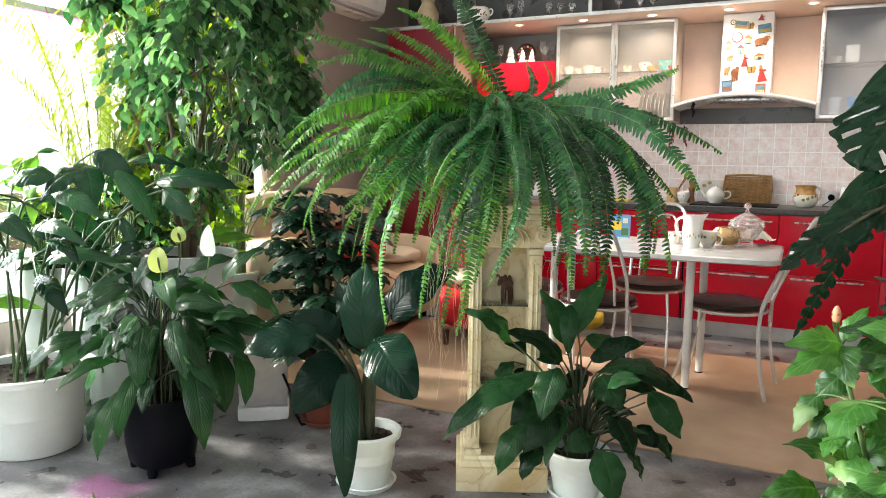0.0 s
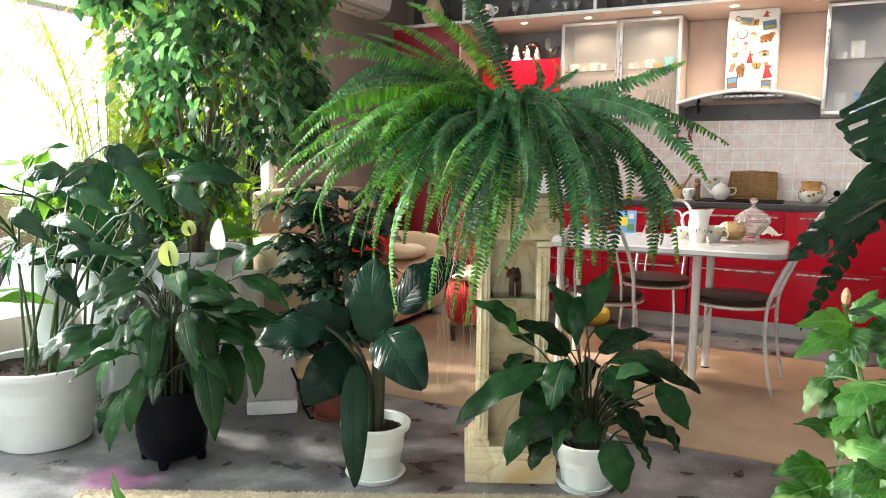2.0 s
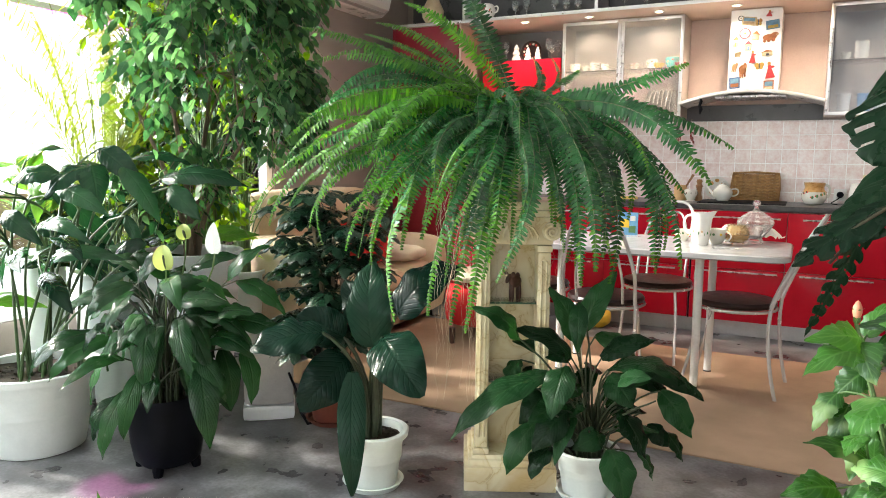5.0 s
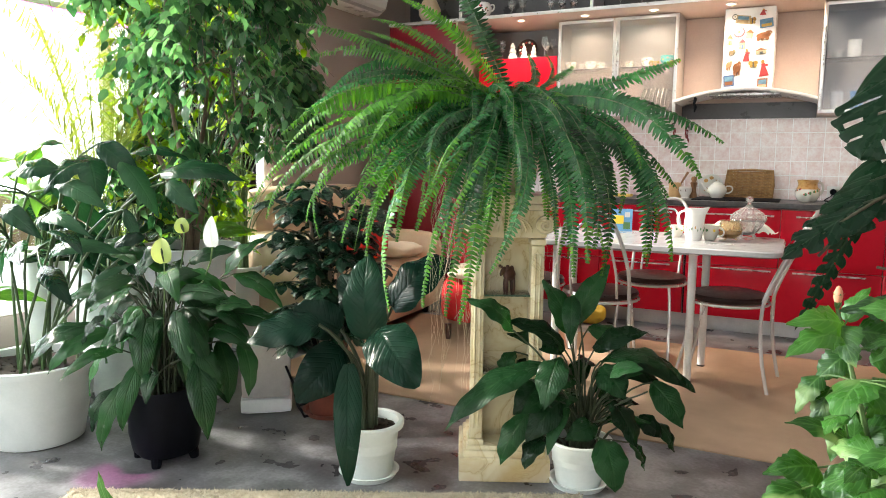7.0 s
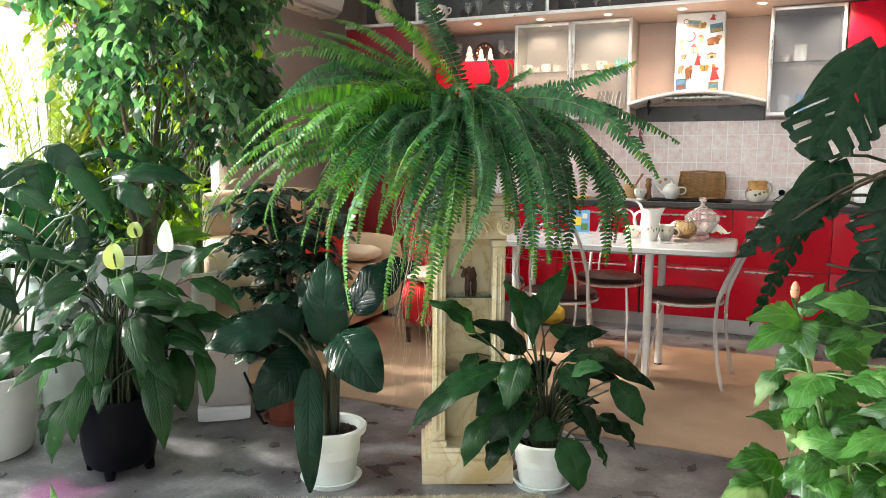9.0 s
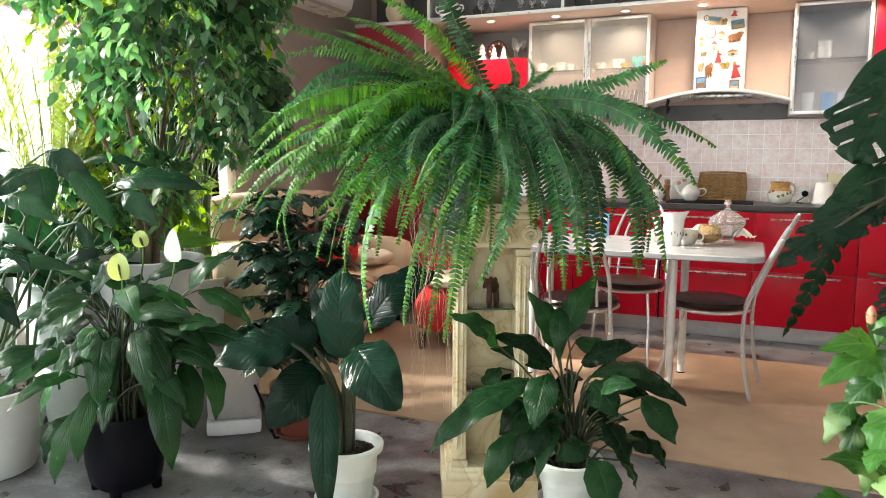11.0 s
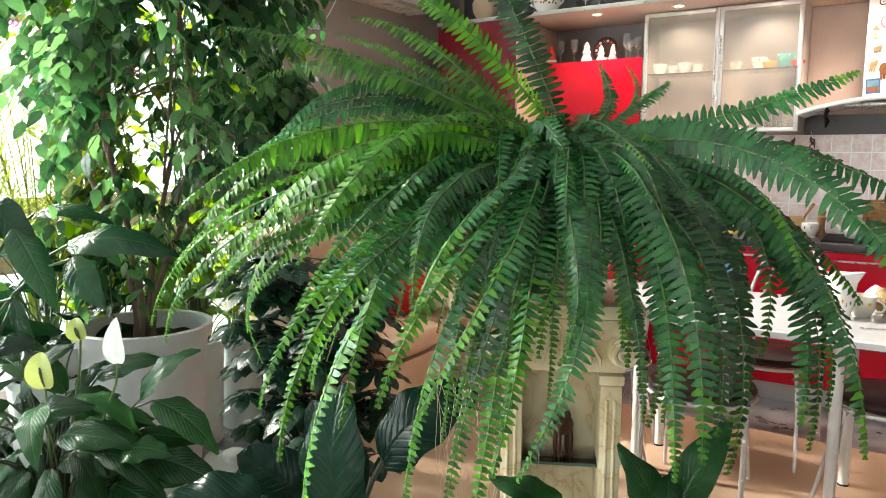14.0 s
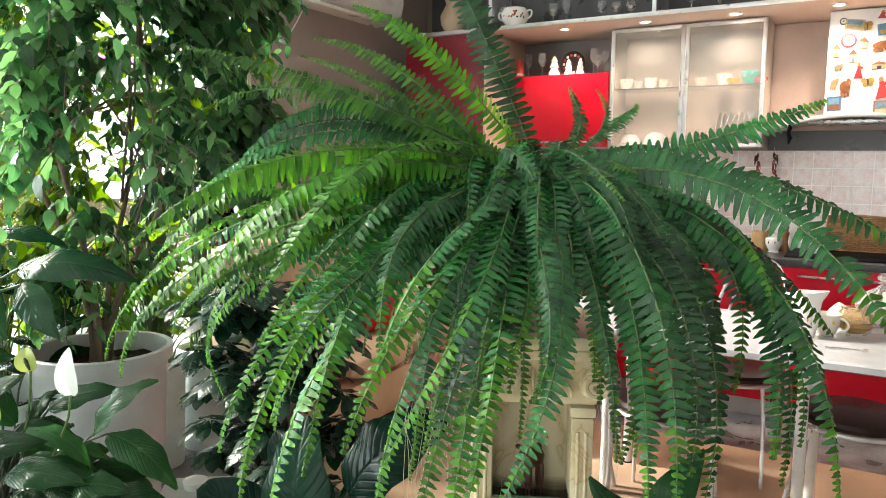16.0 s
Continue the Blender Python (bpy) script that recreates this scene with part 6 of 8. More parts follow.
def frond(mid, tip, seed, wide=0.046, start=None, sterile=0.05, mats=None, turn=None, tail=1.5, young=0.78):
    """An arching frond: a rachis with paired, slightly drooping leaflets that shorten to a long tip."""
    rng, wide = random.Random(seed), wide * 0.70
    mid, tip = Vector(mid), Vector(tip)
    h = Vector((tip.x, tip.y, 0))
    if h.length < 0.05:
        h = Vector((mid.x, mid.y, 0)) + Vector((0.03, -0.05, 0))
    h.normalize()
    a = start or (h * 0.03 + Vector((rng.uniform(-0.05, 0.02), rng.uniform(-0.03, 0.03), rng.uniform(-0.03, 0.02))))
    pts = bezier(a, mid, tip, 60)
    sway, swing = h.cross(UP) * rng.uniform(0.006, 0.016), rng.uniform(0, 6.28)
    pts = [q + sway * (math.sin(6.5 * i / 60 + swing) - math.sin(swing)) * (i / 60) for i, q in enumerate(pts)]
    acc = [0.0]
    for i in range(60):
        acc.append(acc[-1] + (pts[i + 1] - pts[i]).length)
    total = acc[-1]
    side0 = h.cross(UP)
    turn = rng.uniform(0.45, 0.9) if turn is None else turn
    face = Vector((rng.uniform(0.2, 0.5), -0.85, rng.uniform(0.2, 0.5))) if tip.x > 0.2 else Vector((rng.uniform(-0.40, 0.2), -0.80, rng.uniform(0.35, 0.75)))
    me = Mesh()
    pitch = 0.0152 * (wide / 0.042) ** 0.5
    n = max(10, int(total / pitch))
    me.tube(pts[::4], [0.0028 - 0.0018 * i / 15 for i in range(16)], 5, 1, False)
    roof = rng.uniform(0.10, 0.50)
    twist, bends, phase = rng.uniform(0.1, 0.6), rng.uniform(2.0, 6.0), rng.uniform(0, 6.28)
    louver = rng.uniform(0.05, 0.30) * rng.choice((-1, 1))
    j = 0
    for i in range(n):
        s = 1 - (1 - (i + 0.5) / n) ** 1.15
        if s < sterile:
            continue
        want = s * total
        while acc[j + 1] < want:
            j += 1
        f = (want - acc[j]) / max(1e-6, acc[j + 1] - acc[j])
        c = pts[j].lerp(pts[j + 1], f)
        t = (pts[j + 1] - pts[j]).normalized()
        alt = t.cross(face)
        sd = side0.lerp(alt.normalized(), turn) if alt.length > 0.15 else side0
        sd = (sd - t * sd.dot(t)).normalized()
        sd = Matrix.Rotation(twist * math.sin(s * bends + phase), 3, t) @ sd
        nr = sd.cross(t)
        prof = min(1.0, 0.45 + s * 2.4) * (1 - max(0.0, (s - 0.25) / 0.75) ** tail) + 0.17
        for sg in (-1, 1):
            if rng.random() < 0.02:
                continue
            ln = wide * prof * rng.uniform(0.86, 1.05)
            wd = pitch * 1.00 * (0.50 + 0.50 * min(1.0, prof)) * rng.uniform(0.92, 1.08)
            d = (sd * sg + t * (0.10 + 0.34 * s * s + rng.uniform(-0.05, 0.05)) - nr * (roof + rng.uniform(-0.09, 0.10))).normalized()
            ax = (t - d * t.dot(d)).normalized()
            tw = louver + rng.uniform(-0.08, 0.08)
            ax = ax * math.cos(tw) + d.cross(ax) * (sg * math.sin(tw))
            up = d.cross(ax).normalized() * sg * rng.uniform(0.15, 0.5)
            rows, uvs = [], []
            ripple, hang, sickle = rng.uniform(0, 6.28), rng.uniform(0.06, 0.30), rng.uniform(0.02, 0.12)
            for u, w in ((0.0, 0.80), (0.08, 1.0), (0.30, 0.90), (0.58, 0.74), (0.80, 0.50), (0.93, 0.28), (1.0, 0.04)):
                o = c + d * (ln * u) - nr * (ln * hang * u * u) + t * (ln * sickle * u * u) + nr * (wd * 0.14 * math.sin(u * 9 + ripple))
                rows.append([o - ax * wd * w * 0.5 + up * wd * w * 0.25, o, o + ax * wd * w * 0.5 + up * wd * w * 0.25])
                uvs += [(0.0, u), (0.5, u), (1.0, u)]
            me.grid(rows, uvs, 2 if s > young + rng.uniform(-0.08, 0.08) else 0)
    # fronds towards the window take the brighter green, sunlight put into their colour
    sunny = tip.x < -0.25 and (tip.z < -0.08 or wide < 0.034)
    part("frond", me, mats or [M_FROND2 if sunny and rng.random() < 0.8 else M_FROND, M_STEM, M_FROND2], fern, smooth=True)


k = 0
for rows_, turn_ in ((FERN_UPPER, 1.0), (FERN_SHOULDER, 0.9), (FERN_LEFT, 0.8), (FERN_FRONT, 0.5), (FERN_RIGHT, 0.65)):
    for r in rows_:
        thin = r[5] < -0.38 and r[0] < 0.12
        if thin:
            r = (*r[:5], r[5] * (0.88 if rows_ is FERN_LEFT else 1.0), min(0.056, r[6] * 1.45))
        frond(r[0:3], r[3:6], 100 + k, r[6] * (1.18 if rows_ is FERN_RIGHT else 1.0), turn=turn_ - 0.12 * (k % 3), tail=1.5 if thin else (2.8 if r[5] > -0.3 else 2.1), young=0.66 if thin else 0.90)
        k += 1
        if rows_ is FERN_SHOULDER:
            drop = Vector((0.03 * math.sin(k * 2.1), 0.05, -0.05 - 0.02 * math.cos(k * 1.3)))
            frond(Vector(r[0:3]) * 0.94 + drop, Vector(r[3:6]) * 0.93 + drop * 1.4, 600 + k, r[6] * 0.95, turn=0.8)
            frond(Vector(r[0:3]) * 0.86 + drop * 1.6, Vector(r[3:6]) * 0.78 + drop * 2.2, 650 + k, r[6] * 0.90, turn=0.7)
        if rows_ not in (FERN_UPPER, FERN_SHOULDER) and (k % 2 or rows_ is FERN_FRONT) and rows_ is not FERN_LEFT:
            jit = Vector((math.sin(k * 1.7), math.cos(k * 2.3), math.sin(k * 3.1))) * 0.05
            frond(Vector(r[0:3]) * 0.88 + jit * 0.7, Vector(r[3:6]) * 0.80 + jit, 300 + k, r[6] * 0.85)
        if rows_ is FERN_RIGHT and k % 2:
            frond(Vector(r[0:3]) * 0.85 - jit * 0.8, Vector(r[3:6]) * 0.80 - jit * 1.2, 400 + k, r[6] * 0.85)
rng = random.Random(77)
# the far side of the crown
for i in range(18):
    a = rng.uniform(0, 6.283)
    d = Vector((math.cos(a), math.sin(a), 0))
    ln = rng.uniform(0.40, 0.70)
    if d.dot(Vector((0.45, -0.9, 0))) > 0.55:
        continue
    low = d.dot(Vector((0.45, -0.9, 0))) > -0.35
    reach = ln * (rng.uniform(0.30, 0.55) if low else rng.uniform(0.6, 0.9))
    drop = -ln * rng.uniform(0.55, 0.95) if low else rng.uniform(-0.35, 0.10)
    frond(d * reach * 0.62 + Vector((0, 0, drop * 0.30 + 0.02)), d * reach + Vector((0, 0, drop)), 500 + i, 0.050)
# short tangled fronds at the crown
for i in range(34):
    a = rng.uniform(0, 6.283) if i < 22 else rng.uniform(3.6, 5.9)
    d = Vector((math.cos(a), math.sin(a), 0))
    ln = rng.uniform(0.14, 0.32)
    o = Vector((rng.uniform(-0.10, 0.07), rng.uniform(-0.09, 0.09), rng.uniform(-0.06, 0.02)))
    frond(o + d * ln * 0.45 + Vector((0, 0, ln * rng.uniform(0.05, 0.38))), o + d * ln + Vector((0, 0, ln * rng.uniform(-0.75, 0.2))), 900 + i, rng.uniform(0.030, 0.048), start=o)
# a skirt of shorter fronds over the pot
for i in range(30):
    a = 3.5 + 3.0 * (i + rng.uniform(-0.4, 0.4)) / 30
    d = Vector((math.cos(a), math.sin(a), 0))
    out, drop = rng.uniform(0.26, 0.44), rng.uniform(0.18, 0.46)
    frond(d * out * 0.62 + Vector((0, 0, 0.03 - drop * 0.16)), d * out + Vector((0, 0, -drop)), 1000 + i, rng.uniform(0.036, 0.050))
# thin young fronds and a few brown ones below
for i in range(9):
    a = rng.uniform(2.9, 4.1) if i % 3 else rng.uniform(5.5, 6.4)
    d = Vector((math.cos(a), math.sin(a), 0))
    ln = rng.uniform(0.30, 0.62)
    reach = ln * rng.uniform(0.25, 0.85)
    drop = -ln * rng.uniform(0.1, 0.9)
    frond(d * reach * 0.6 + Vector((0, 0, drop * 0.3 + 0.04)), d * reach + Vector((0, 0, drop)), 700 + i, rng.uniform(0.022, 0.036))
for i in range(8):
    a = rng.uniform(3.0, 4.3)
    d = Vector((math.cos(a), math.sin(a), 0))
    ln = rng.uniform(0.5, 0.80)
    e = d * ln * rng.uniform(0.65, 0.90) + Vector((rng.uniform(-0.05, 0.05), 0, -ln * rng.uniform(0.25, 0.75)))
    frond(d * ln * 0.5 + Vector((0, 0, rng.uniform(-0.10, 0.06))), e, 850 + i, rng.uniform(0.016, 0.027), sterile=0.25, tail=1.0, mats=[M_FROND2, M_STEM, M_FROND2])
for i in range(4):
    a = rng.uniform(3.6, 4.7)
    d = Vector((math.cos(a), math.sin(a), 0))
    frond(d * 0.17 + Vector((0, 0, -0.22)), d * rng.uniform(0.2, 0.3) + Vector((0, 0, rng.uniform(-0.75, -0.5))), 800 + i, 0.017, mats=[M_DRYFROND, M_ROOT, M_DRYFROND])
# dry runners hanging from the pot
for i in range(52):
    a = rng.uniform(0, 6.283) if 16 < i < 30 else rng.uniform(3.2, 4.4)
    d = Vector((math.cos(a), math.sin(a), 0))
    r, ln = (rng.uniform(0.10, 0.24) if 16 < i < 30 else rng.uniform(0.13, 0.30)), rng.uniform(0.45, 1.08)
    pts = [d * (0.10 + (r - 0.10) * min(1, 3 * t)) + Vector((rng.uniform(-0.02, 0.02), rng.uniform(-0.02, 0.02), -0.06 + 0.03 * math.sin(3 * min(1, 3 * t)) - ln * t)) for t in (j / 12 for j in range(13))]
    me = Mesh()
    me.tube(pts, 0.0005, 4, 0, False)
    part("runner", me, M_ROOT, fern, smooth=True)
# ---- potted plants on the floor ----
PEACE_FRONT_A = [
    (-0.04, 0.01, 0.58, 0.06, 0.10, 0.79, 0.100),
    (-0.05, -0.03, 0.56, -0.14, -0.05, 0.74, 0.100),
    (-0.03, -0.05, 0.70, -0.01, -0.12, 0.54, 0.070),
    (-0.05, -0.05, 0.50, -0.24, -0.15, 0.60, 0.090),
    (-0.21, -0.14, 0.57, -0.35, -0.23, 0.68, 0.100),
    (-0.10, -0.13, 0.46, -0.36, -0.37, 0.26, 0.120),
    (-0.04, -0.15, 0.50, -0.05, -0.26, 0.35, 0.120),
    (-0.11, -0.12, 0.40, -0.18, -0.20, 0.29, 0.100),
    (-0.03, -0.16, 0.35, -0.11, -0.26, 0.23, 0.110),
    (-0.14, -0.16, 0.29, -0.21, -0.24, 0.12, 0.100),
    (-0.08, -0.16, 0.22, -0.12, -0.24, 0.12, 0.090),
    (-0.24, -0.05, 0.47, -0.26, -0.09, 0.37, 0.090),
    (0.04, -0.00, 0.50, 0.21, 0.07, 0.57, 0.090),
    (0.07, -0.02, 0.47, 0.33, 0.07, 0.42, 0.110),
]
PEACE_FRONT_B = [
    (0.09, 0.09, 0.48, 0.36, 0.23, 0.33, 0.090),
    (0.09, -0.08, 0.47, 0.18, -0.12, 0.38, 0.120),
    (0.23, 0.08, 0.39, 0.34, 0.09, 0.24, 0.110),
    (0.12, -0.04, 0.34, 0.22, -0.08, 0.20, 0.110),
    (0.19, 0.07, 0.26, 0.27, 0.10, 0.19, 0.080),
    (0.24, 0.15, 0.22, 0.30, 0.18, 0.11, 0.070),
    (0.12, -0.15, 0.24, 0.18, -0.20, 0.09, 0.130),
    (0.09, -0.13, 0.28, 0.01, -0.21, 0.24, 0.090),
    (0.17, 0.05, 0.17, 0.22, 0.06, 0.07, 0.070),
    (-0.01, 0.10, 0.55, 0.12, 0.20, 0.46, 0.090),
    (-0.15, 0.05, 0.35, -0.29, 0.06, 0.43, 0.090),
    (-0.07, 0.07, 0.34, -0.03, 0.21, 0.41, 0.090),
]
PEACE_LILY_A = [
    (-0.11, -0.01, 0.71, 0.04, 0.06, 0.86, 0.100),
    (-0.08, -0.06, 0.68, -0.19, -0.16, 0.58, 0.100),
    (0.01, -0.08, 0.61, -0.02, -0.17, 0.46, 0.100),
    (0.04, -0.10, 0.58, 0.09, -0.17, 0.36, 0.125),
    (-0.07, -0.11, 0.52, -0.15, -0.21, 0.28, 0.110),
    (-0.17, -0.09, 0.50, -0.35, -0.23, 0.34, 0.110),
    (-0.23, -0.10, 0.52, -0.44, -0.25, 0.33, 0.120),
    (-0.05, -0.13, 0.33, -0.10, -0.21, 0.08, 0.090),
    (-0.15, -0.09, 0.28, -0.22, -0.15, 0.11, 0.090),
    (0.00, -0.11, 0.40, -0.02, -0.18, 0.16, 0.090),
    (0.21, -0.03, 0.43, 0.31, -0.09, 0.16, 0.130),
    (0.15, -0.00, 0.52, 0.18, -0.06, 0.35, 0.100),
    (0.20, 0.06, 0.60, 0.35, 0.11, 0.61, 0.110),
    (0.21, 0.12, 0.72, 0.33, 0.22, 0.85, 0.100),
]
PEACE_LILY_B = [
    (0.24, 0.14, 0.72, 0.42, 0.19, 0.60, 0.120),
    (0.19, 0.04, 0.52, 0.37, 0.08, 0.45, 0.120),
    (0.22, 0.13, 0.57, 0.43, 0.20, 0.51, 0.120),
    (-0.04, 0.07, 0.71, -0.20, 0.04, 0.81, 0.100),
    (0.03, 0.12, 0.75, 0.18, 0.23, 0.80, 0.090),
    (0.02, -0.04, 0.69, 0.19, 0.02, 0.73, 0.090),
    (0.10, -0.03, 0.65, 0.31, 0.03, 0.65, 0.100),
    (-0.22, -0.02, 0.66, -0.38, -0.10, 0.60, 0.090),
    (0.04, 0.13, 0.57, 0.19, 0.21, 0.46, 0.100),
    (0.19, 0.10, 0.46, 0.27, 0.06, 0.24, 0.110),
    (0.28, 0.12, 0.47, 0.34, 0.09, 0.27, 0.100),
    (-0.28, -0.03, 0.57, -0.22, -0.02, 0.39, 0.090),
    (-0.15, 0.09, 0.76, -0.35, 0.04, 0.82, 0.100),
    (-0.06, 0.03, 0.47, 0.02, -0.00, 0.31, 0.090),
]
SPATHES = [
    (0.07, -0.04, 0.77, 0.06, -0.04, 0.86, 0.060),
    (0.19, 0.08, 0.825, 0.185, 0.085, 0.94, 0.055),
    (0.08, 0.05, 0.875, 0.065, 0.05, 0.93, 0.045),
]
DIEFFENBACHIA = [
    (-0.00, 0.00, 0.51, -0.04, 0.06, 0.81, 0.145),
    (0.06, -0.03, 0.56, 0.26, -0.11, 0.40, 0.165),
    (-0.02, -0.10, 0.44, 0.05, -0.21, 0.05, 0.085),
    (-0.07, -0.06, 0.48, -0.16, -0.22, 0.32, 0.150),
    (0.01, 0.15, 0.60, 0.19, 0.31, 0.78, 0.160),
    (-0.14, -0.11, 0.57, -0.33, -0.27, 0.52, 0.140),
    (-0.15, 0.04, 0.52, -0.32, -0.01, 0.60, 0.130),
    (-0.03, 0.10, 0.52, -0.22, 0.15, 0.71, 0.130),
]
TALL_LEAVES_A = [
    (0.26, 0.10, 1.14, 0.18, -0.04, 1.01, 0.160),
    (0.20, 0.01, 1.11, 0.04, -0.08, 1.07, 0.150),
    (0.21, 0.13, 1.16, 0.36, 0.05, 0.97, 0.150),
    (0.21, 0.19, 1.21, 0.41, 0.22, 1.07, 0.130),
    (0.33, 0.19, 1.14, 0.53, 0.19, 0.92, 0.120),
    (0.28, 0.28, 1.17, 0.50, 0.39, 1.14, 0.110),
    (0.46, 0.27, 1.09, 0.77, 0.42, 1.06, 0.140),
    (0.54, 0.23, 1.06, 0.71, 0.22, 0.94, 0.110),
    (0.05, 0.02, 0.91, 0.19, 0.08, 0.84, 0.110),
    (-0.11, 0.09, 1.16, 0.04, 0.17, 1.20, 0.110),
    (0.02, -0.10, 0.96, 0.22, -0.08, 0.84, 0.100),
    (0.40, 0.14, 0.95, 0.47, 0.16, 0.81, 0.060),
    (0.34, 0.01, 0.63, 0.49, 0.10, 0.75, 0.060),
    (0.52, 0.13, 0.85, 0.43, 0.06, 0.81, 0.080),
]
rng = random.Random(31)

# peace lily in a white pot with a saucer, in front of the pedestal
pl = thing("peace_lily", "dark green peace lily in a small white pot by pedestal", "potted plant", pose(-0.84, 3.316, 0))
saucer(pl, 0.104, M_POTW)
pot(pl, 0.080, 0.107, 0.168, M_POTW, 0.008, 0.028, z0=0.006)
leaf_plant(pl, PEACE_FRONT_A + PEACE_FRONT_B, [M_SPATH2, M_DSTEM], 0.135, 0.05, 0.0048, 0.003, seed=3, sag=0.16, wave=0.07, n=12)
leaf_plant(pl, random_rows(random.Random(19), 15, 0.22, 0.5, 0.24, 0.19, 0.08, (-0.9, 0.4)), [M_SPATH2, M_DSTEM], 0.135, 0.05, 0.0048, 0.003, seed=4)
for i in range(44):
    a, e = rng.uniform(0, 6.28), rng.uniform(0.08, 0.24)
    me = Mesh()
    stalk(me, (0.03 * math.cos(a), 0.03 * math.sin(a), 0.13), (e * math.cos(a), e * math.sin(a), rng.uniform(0.28, 0.42)), (math.cos(a), math.sin(a), 0.8), 0.0042, 0.003, 0)
    part("stalk", me, M_DSTEM, pl, smooth=True)

# flowering peace lily in the footed black pot
bl = thing("peace_lily", "peace lily with white and green blooms in black footed pot", "potted plant", pose(-2.325, 2.79, 0))
me = Mesh()
prof = [(0.0, 0.03), (0.105, 0.03), (0.119, 0.045), (0.131, 0.11), (0.134, 0.18), (0.131, 0.255), (0.134, 0.282), (0.130, 0.292), (0.121, 0.288), (0.117, 0.24)]
rows = [[(r * (1 + 0.035 * math.cos(4 * (a - radians(28)))) * math.cos(a), r * (1 + 0.035 * math.cos(4 * (a - radians(28)))) * math.sin(a), z) for a in (6.2832 * q / 48 for q in range(48))] for r, z in prof]
me.grid(rows, None, 0, True)
part("pot", me, M_BLACK, bl)
for i in range(4):
    a = radians(-62 + 90 * i)
    me = Mesh()
    me.tube([(0.095 * math.cos(a), 0.095 * math.sin(a), 0.06), (0.105 * math.cos(a), 0.105 * math.sin(a), 0.02), (0.108 * math.cos(a), 0.108 * math.sin(a), 0.0)], [0.024, 0.020, 0.016], 10)
    part("foot", me, M_BLACK, bl)
me = Mesh()
me.lathe([(0.0, 0.27), (0.127, 0.262)], (0, 0, 0), 28)
part("soil", me, M_SOIL, bl)
leaf_plant(bl, [(*r[:6], r[6] * 0.86) for r in PEACE_LILY_A + PEACE_LILY_B], [M_SPATH, M_DSTEM], 0.27, 0.06, 0.0045, 0.0028, seed=8, sag=0.18, wave=0.06, p=0.72, n=12)
leaf_plant(bl, random_rows(rng, 24, 0.45, 0.78, 0.32, 0.21, 0.074, (-0.9, 0.2)), [M_SPATH, M_DSTEM], 0.27, 0.06, 0.0045, 0.0028, seed=9, sag=0.18, wave=0.06, p=0.72, n=12)
leaf_plant(bl, random_rows(random.Random(88), 16, 0.36, 0.62, 0.36, 0.20, 0.076, (-1.4, -0.5)), [M_SPATH, M_DSTEM], 0.27, 0.06, 0.0045, 0.0028, seed=10, sag=0.18, wave=0.06, p=0.72, n=12)
leaf_plant(bl, random_rows(random.Random(91), 24, 0.45, 0.74, 0.36, 0.17, 0.062, (-1.2, 0.1)), [M_SPATH, M_DSTEM], 0.27, 0.06, 0.0042, 0.0026, seed=13, sag=0.2, wave=0.08, n=12)
for i, r in enumerate(SPATHES):
    b, t = Vector(r[0:3]), Vector(r[3:6])
    me = Mesh()
    stalk(me, (b.x * 0.2, b.y * 0.2, 0.26), b, (0, 0, 1), 0.0035, 0.0028, 0)
    fl = part("flower_stalk", me, M_STEM, bl, smooth=True)
    me = Mesh()
    blade(me, b, t, r[6] * (1.12 if i == 1 else 1.35), 0.12, (0.3, -0.8), face=(0.45, -0.9, 0.1), turn=1.0, n=10, k=4, fold=0.32, curl=0.1, wave=0.0, p=0.6 if i == 1 else 0.80, q=0.66 if i == 1 else 0.5)
    part("spathe", me, M_SPATHE if i == 1 else M_SPATHEG, fl, "white bloom" if i == 1 else "pale green bloom", smooth=True)
    if i == 1:
        # this bloom is seen from behind its hood
        continue
    me = Mesh()
    v = (t - b) * 0.62 + Vector((0.006, -0.012, 0))
    me.tube([b + v * 0.1, b + v * 0.4, b + v * 0.75, b + v], [0.003, 0.0052, 0.005, 0.002], 8)
    part("spadix", me, M_DSTEM, fl, "dark green spadix", smooth=True)

# deep green dumb cane in a white pot with a saucer
dc = thing("dumb_cane", "dumb cane with huge ribbed dark leaves in white pot", "potted plant", pose(-1.55, 3.03, 0))
saucer(dc, 0.108, M_POTW)
pot(dc, 0.085, 0.115, 0.205, M_POTW, 0.012, 0.026, z0=0.006)
leaf_plant(dc, [(*r[:6], r[6] * 1.25) for r in DIEFFENBACHIA], [M_DIEFF, M_DSTEM], 0.17, 0.03, 0.011, 0.006, seed=12, sag=0.14, fold=0.26, p=0.72, q=0.60, n=14, wave=0.05, turn=0.9)
me = Mesh()
me.tube([(0.0, 0.0, 0.16), (0.01, 0.0, 0.28), (0.0, 0.01, 0.40)], [0.018, 0.016, 0.012], 10)
part("cane", me, M_DSTEM, dc)

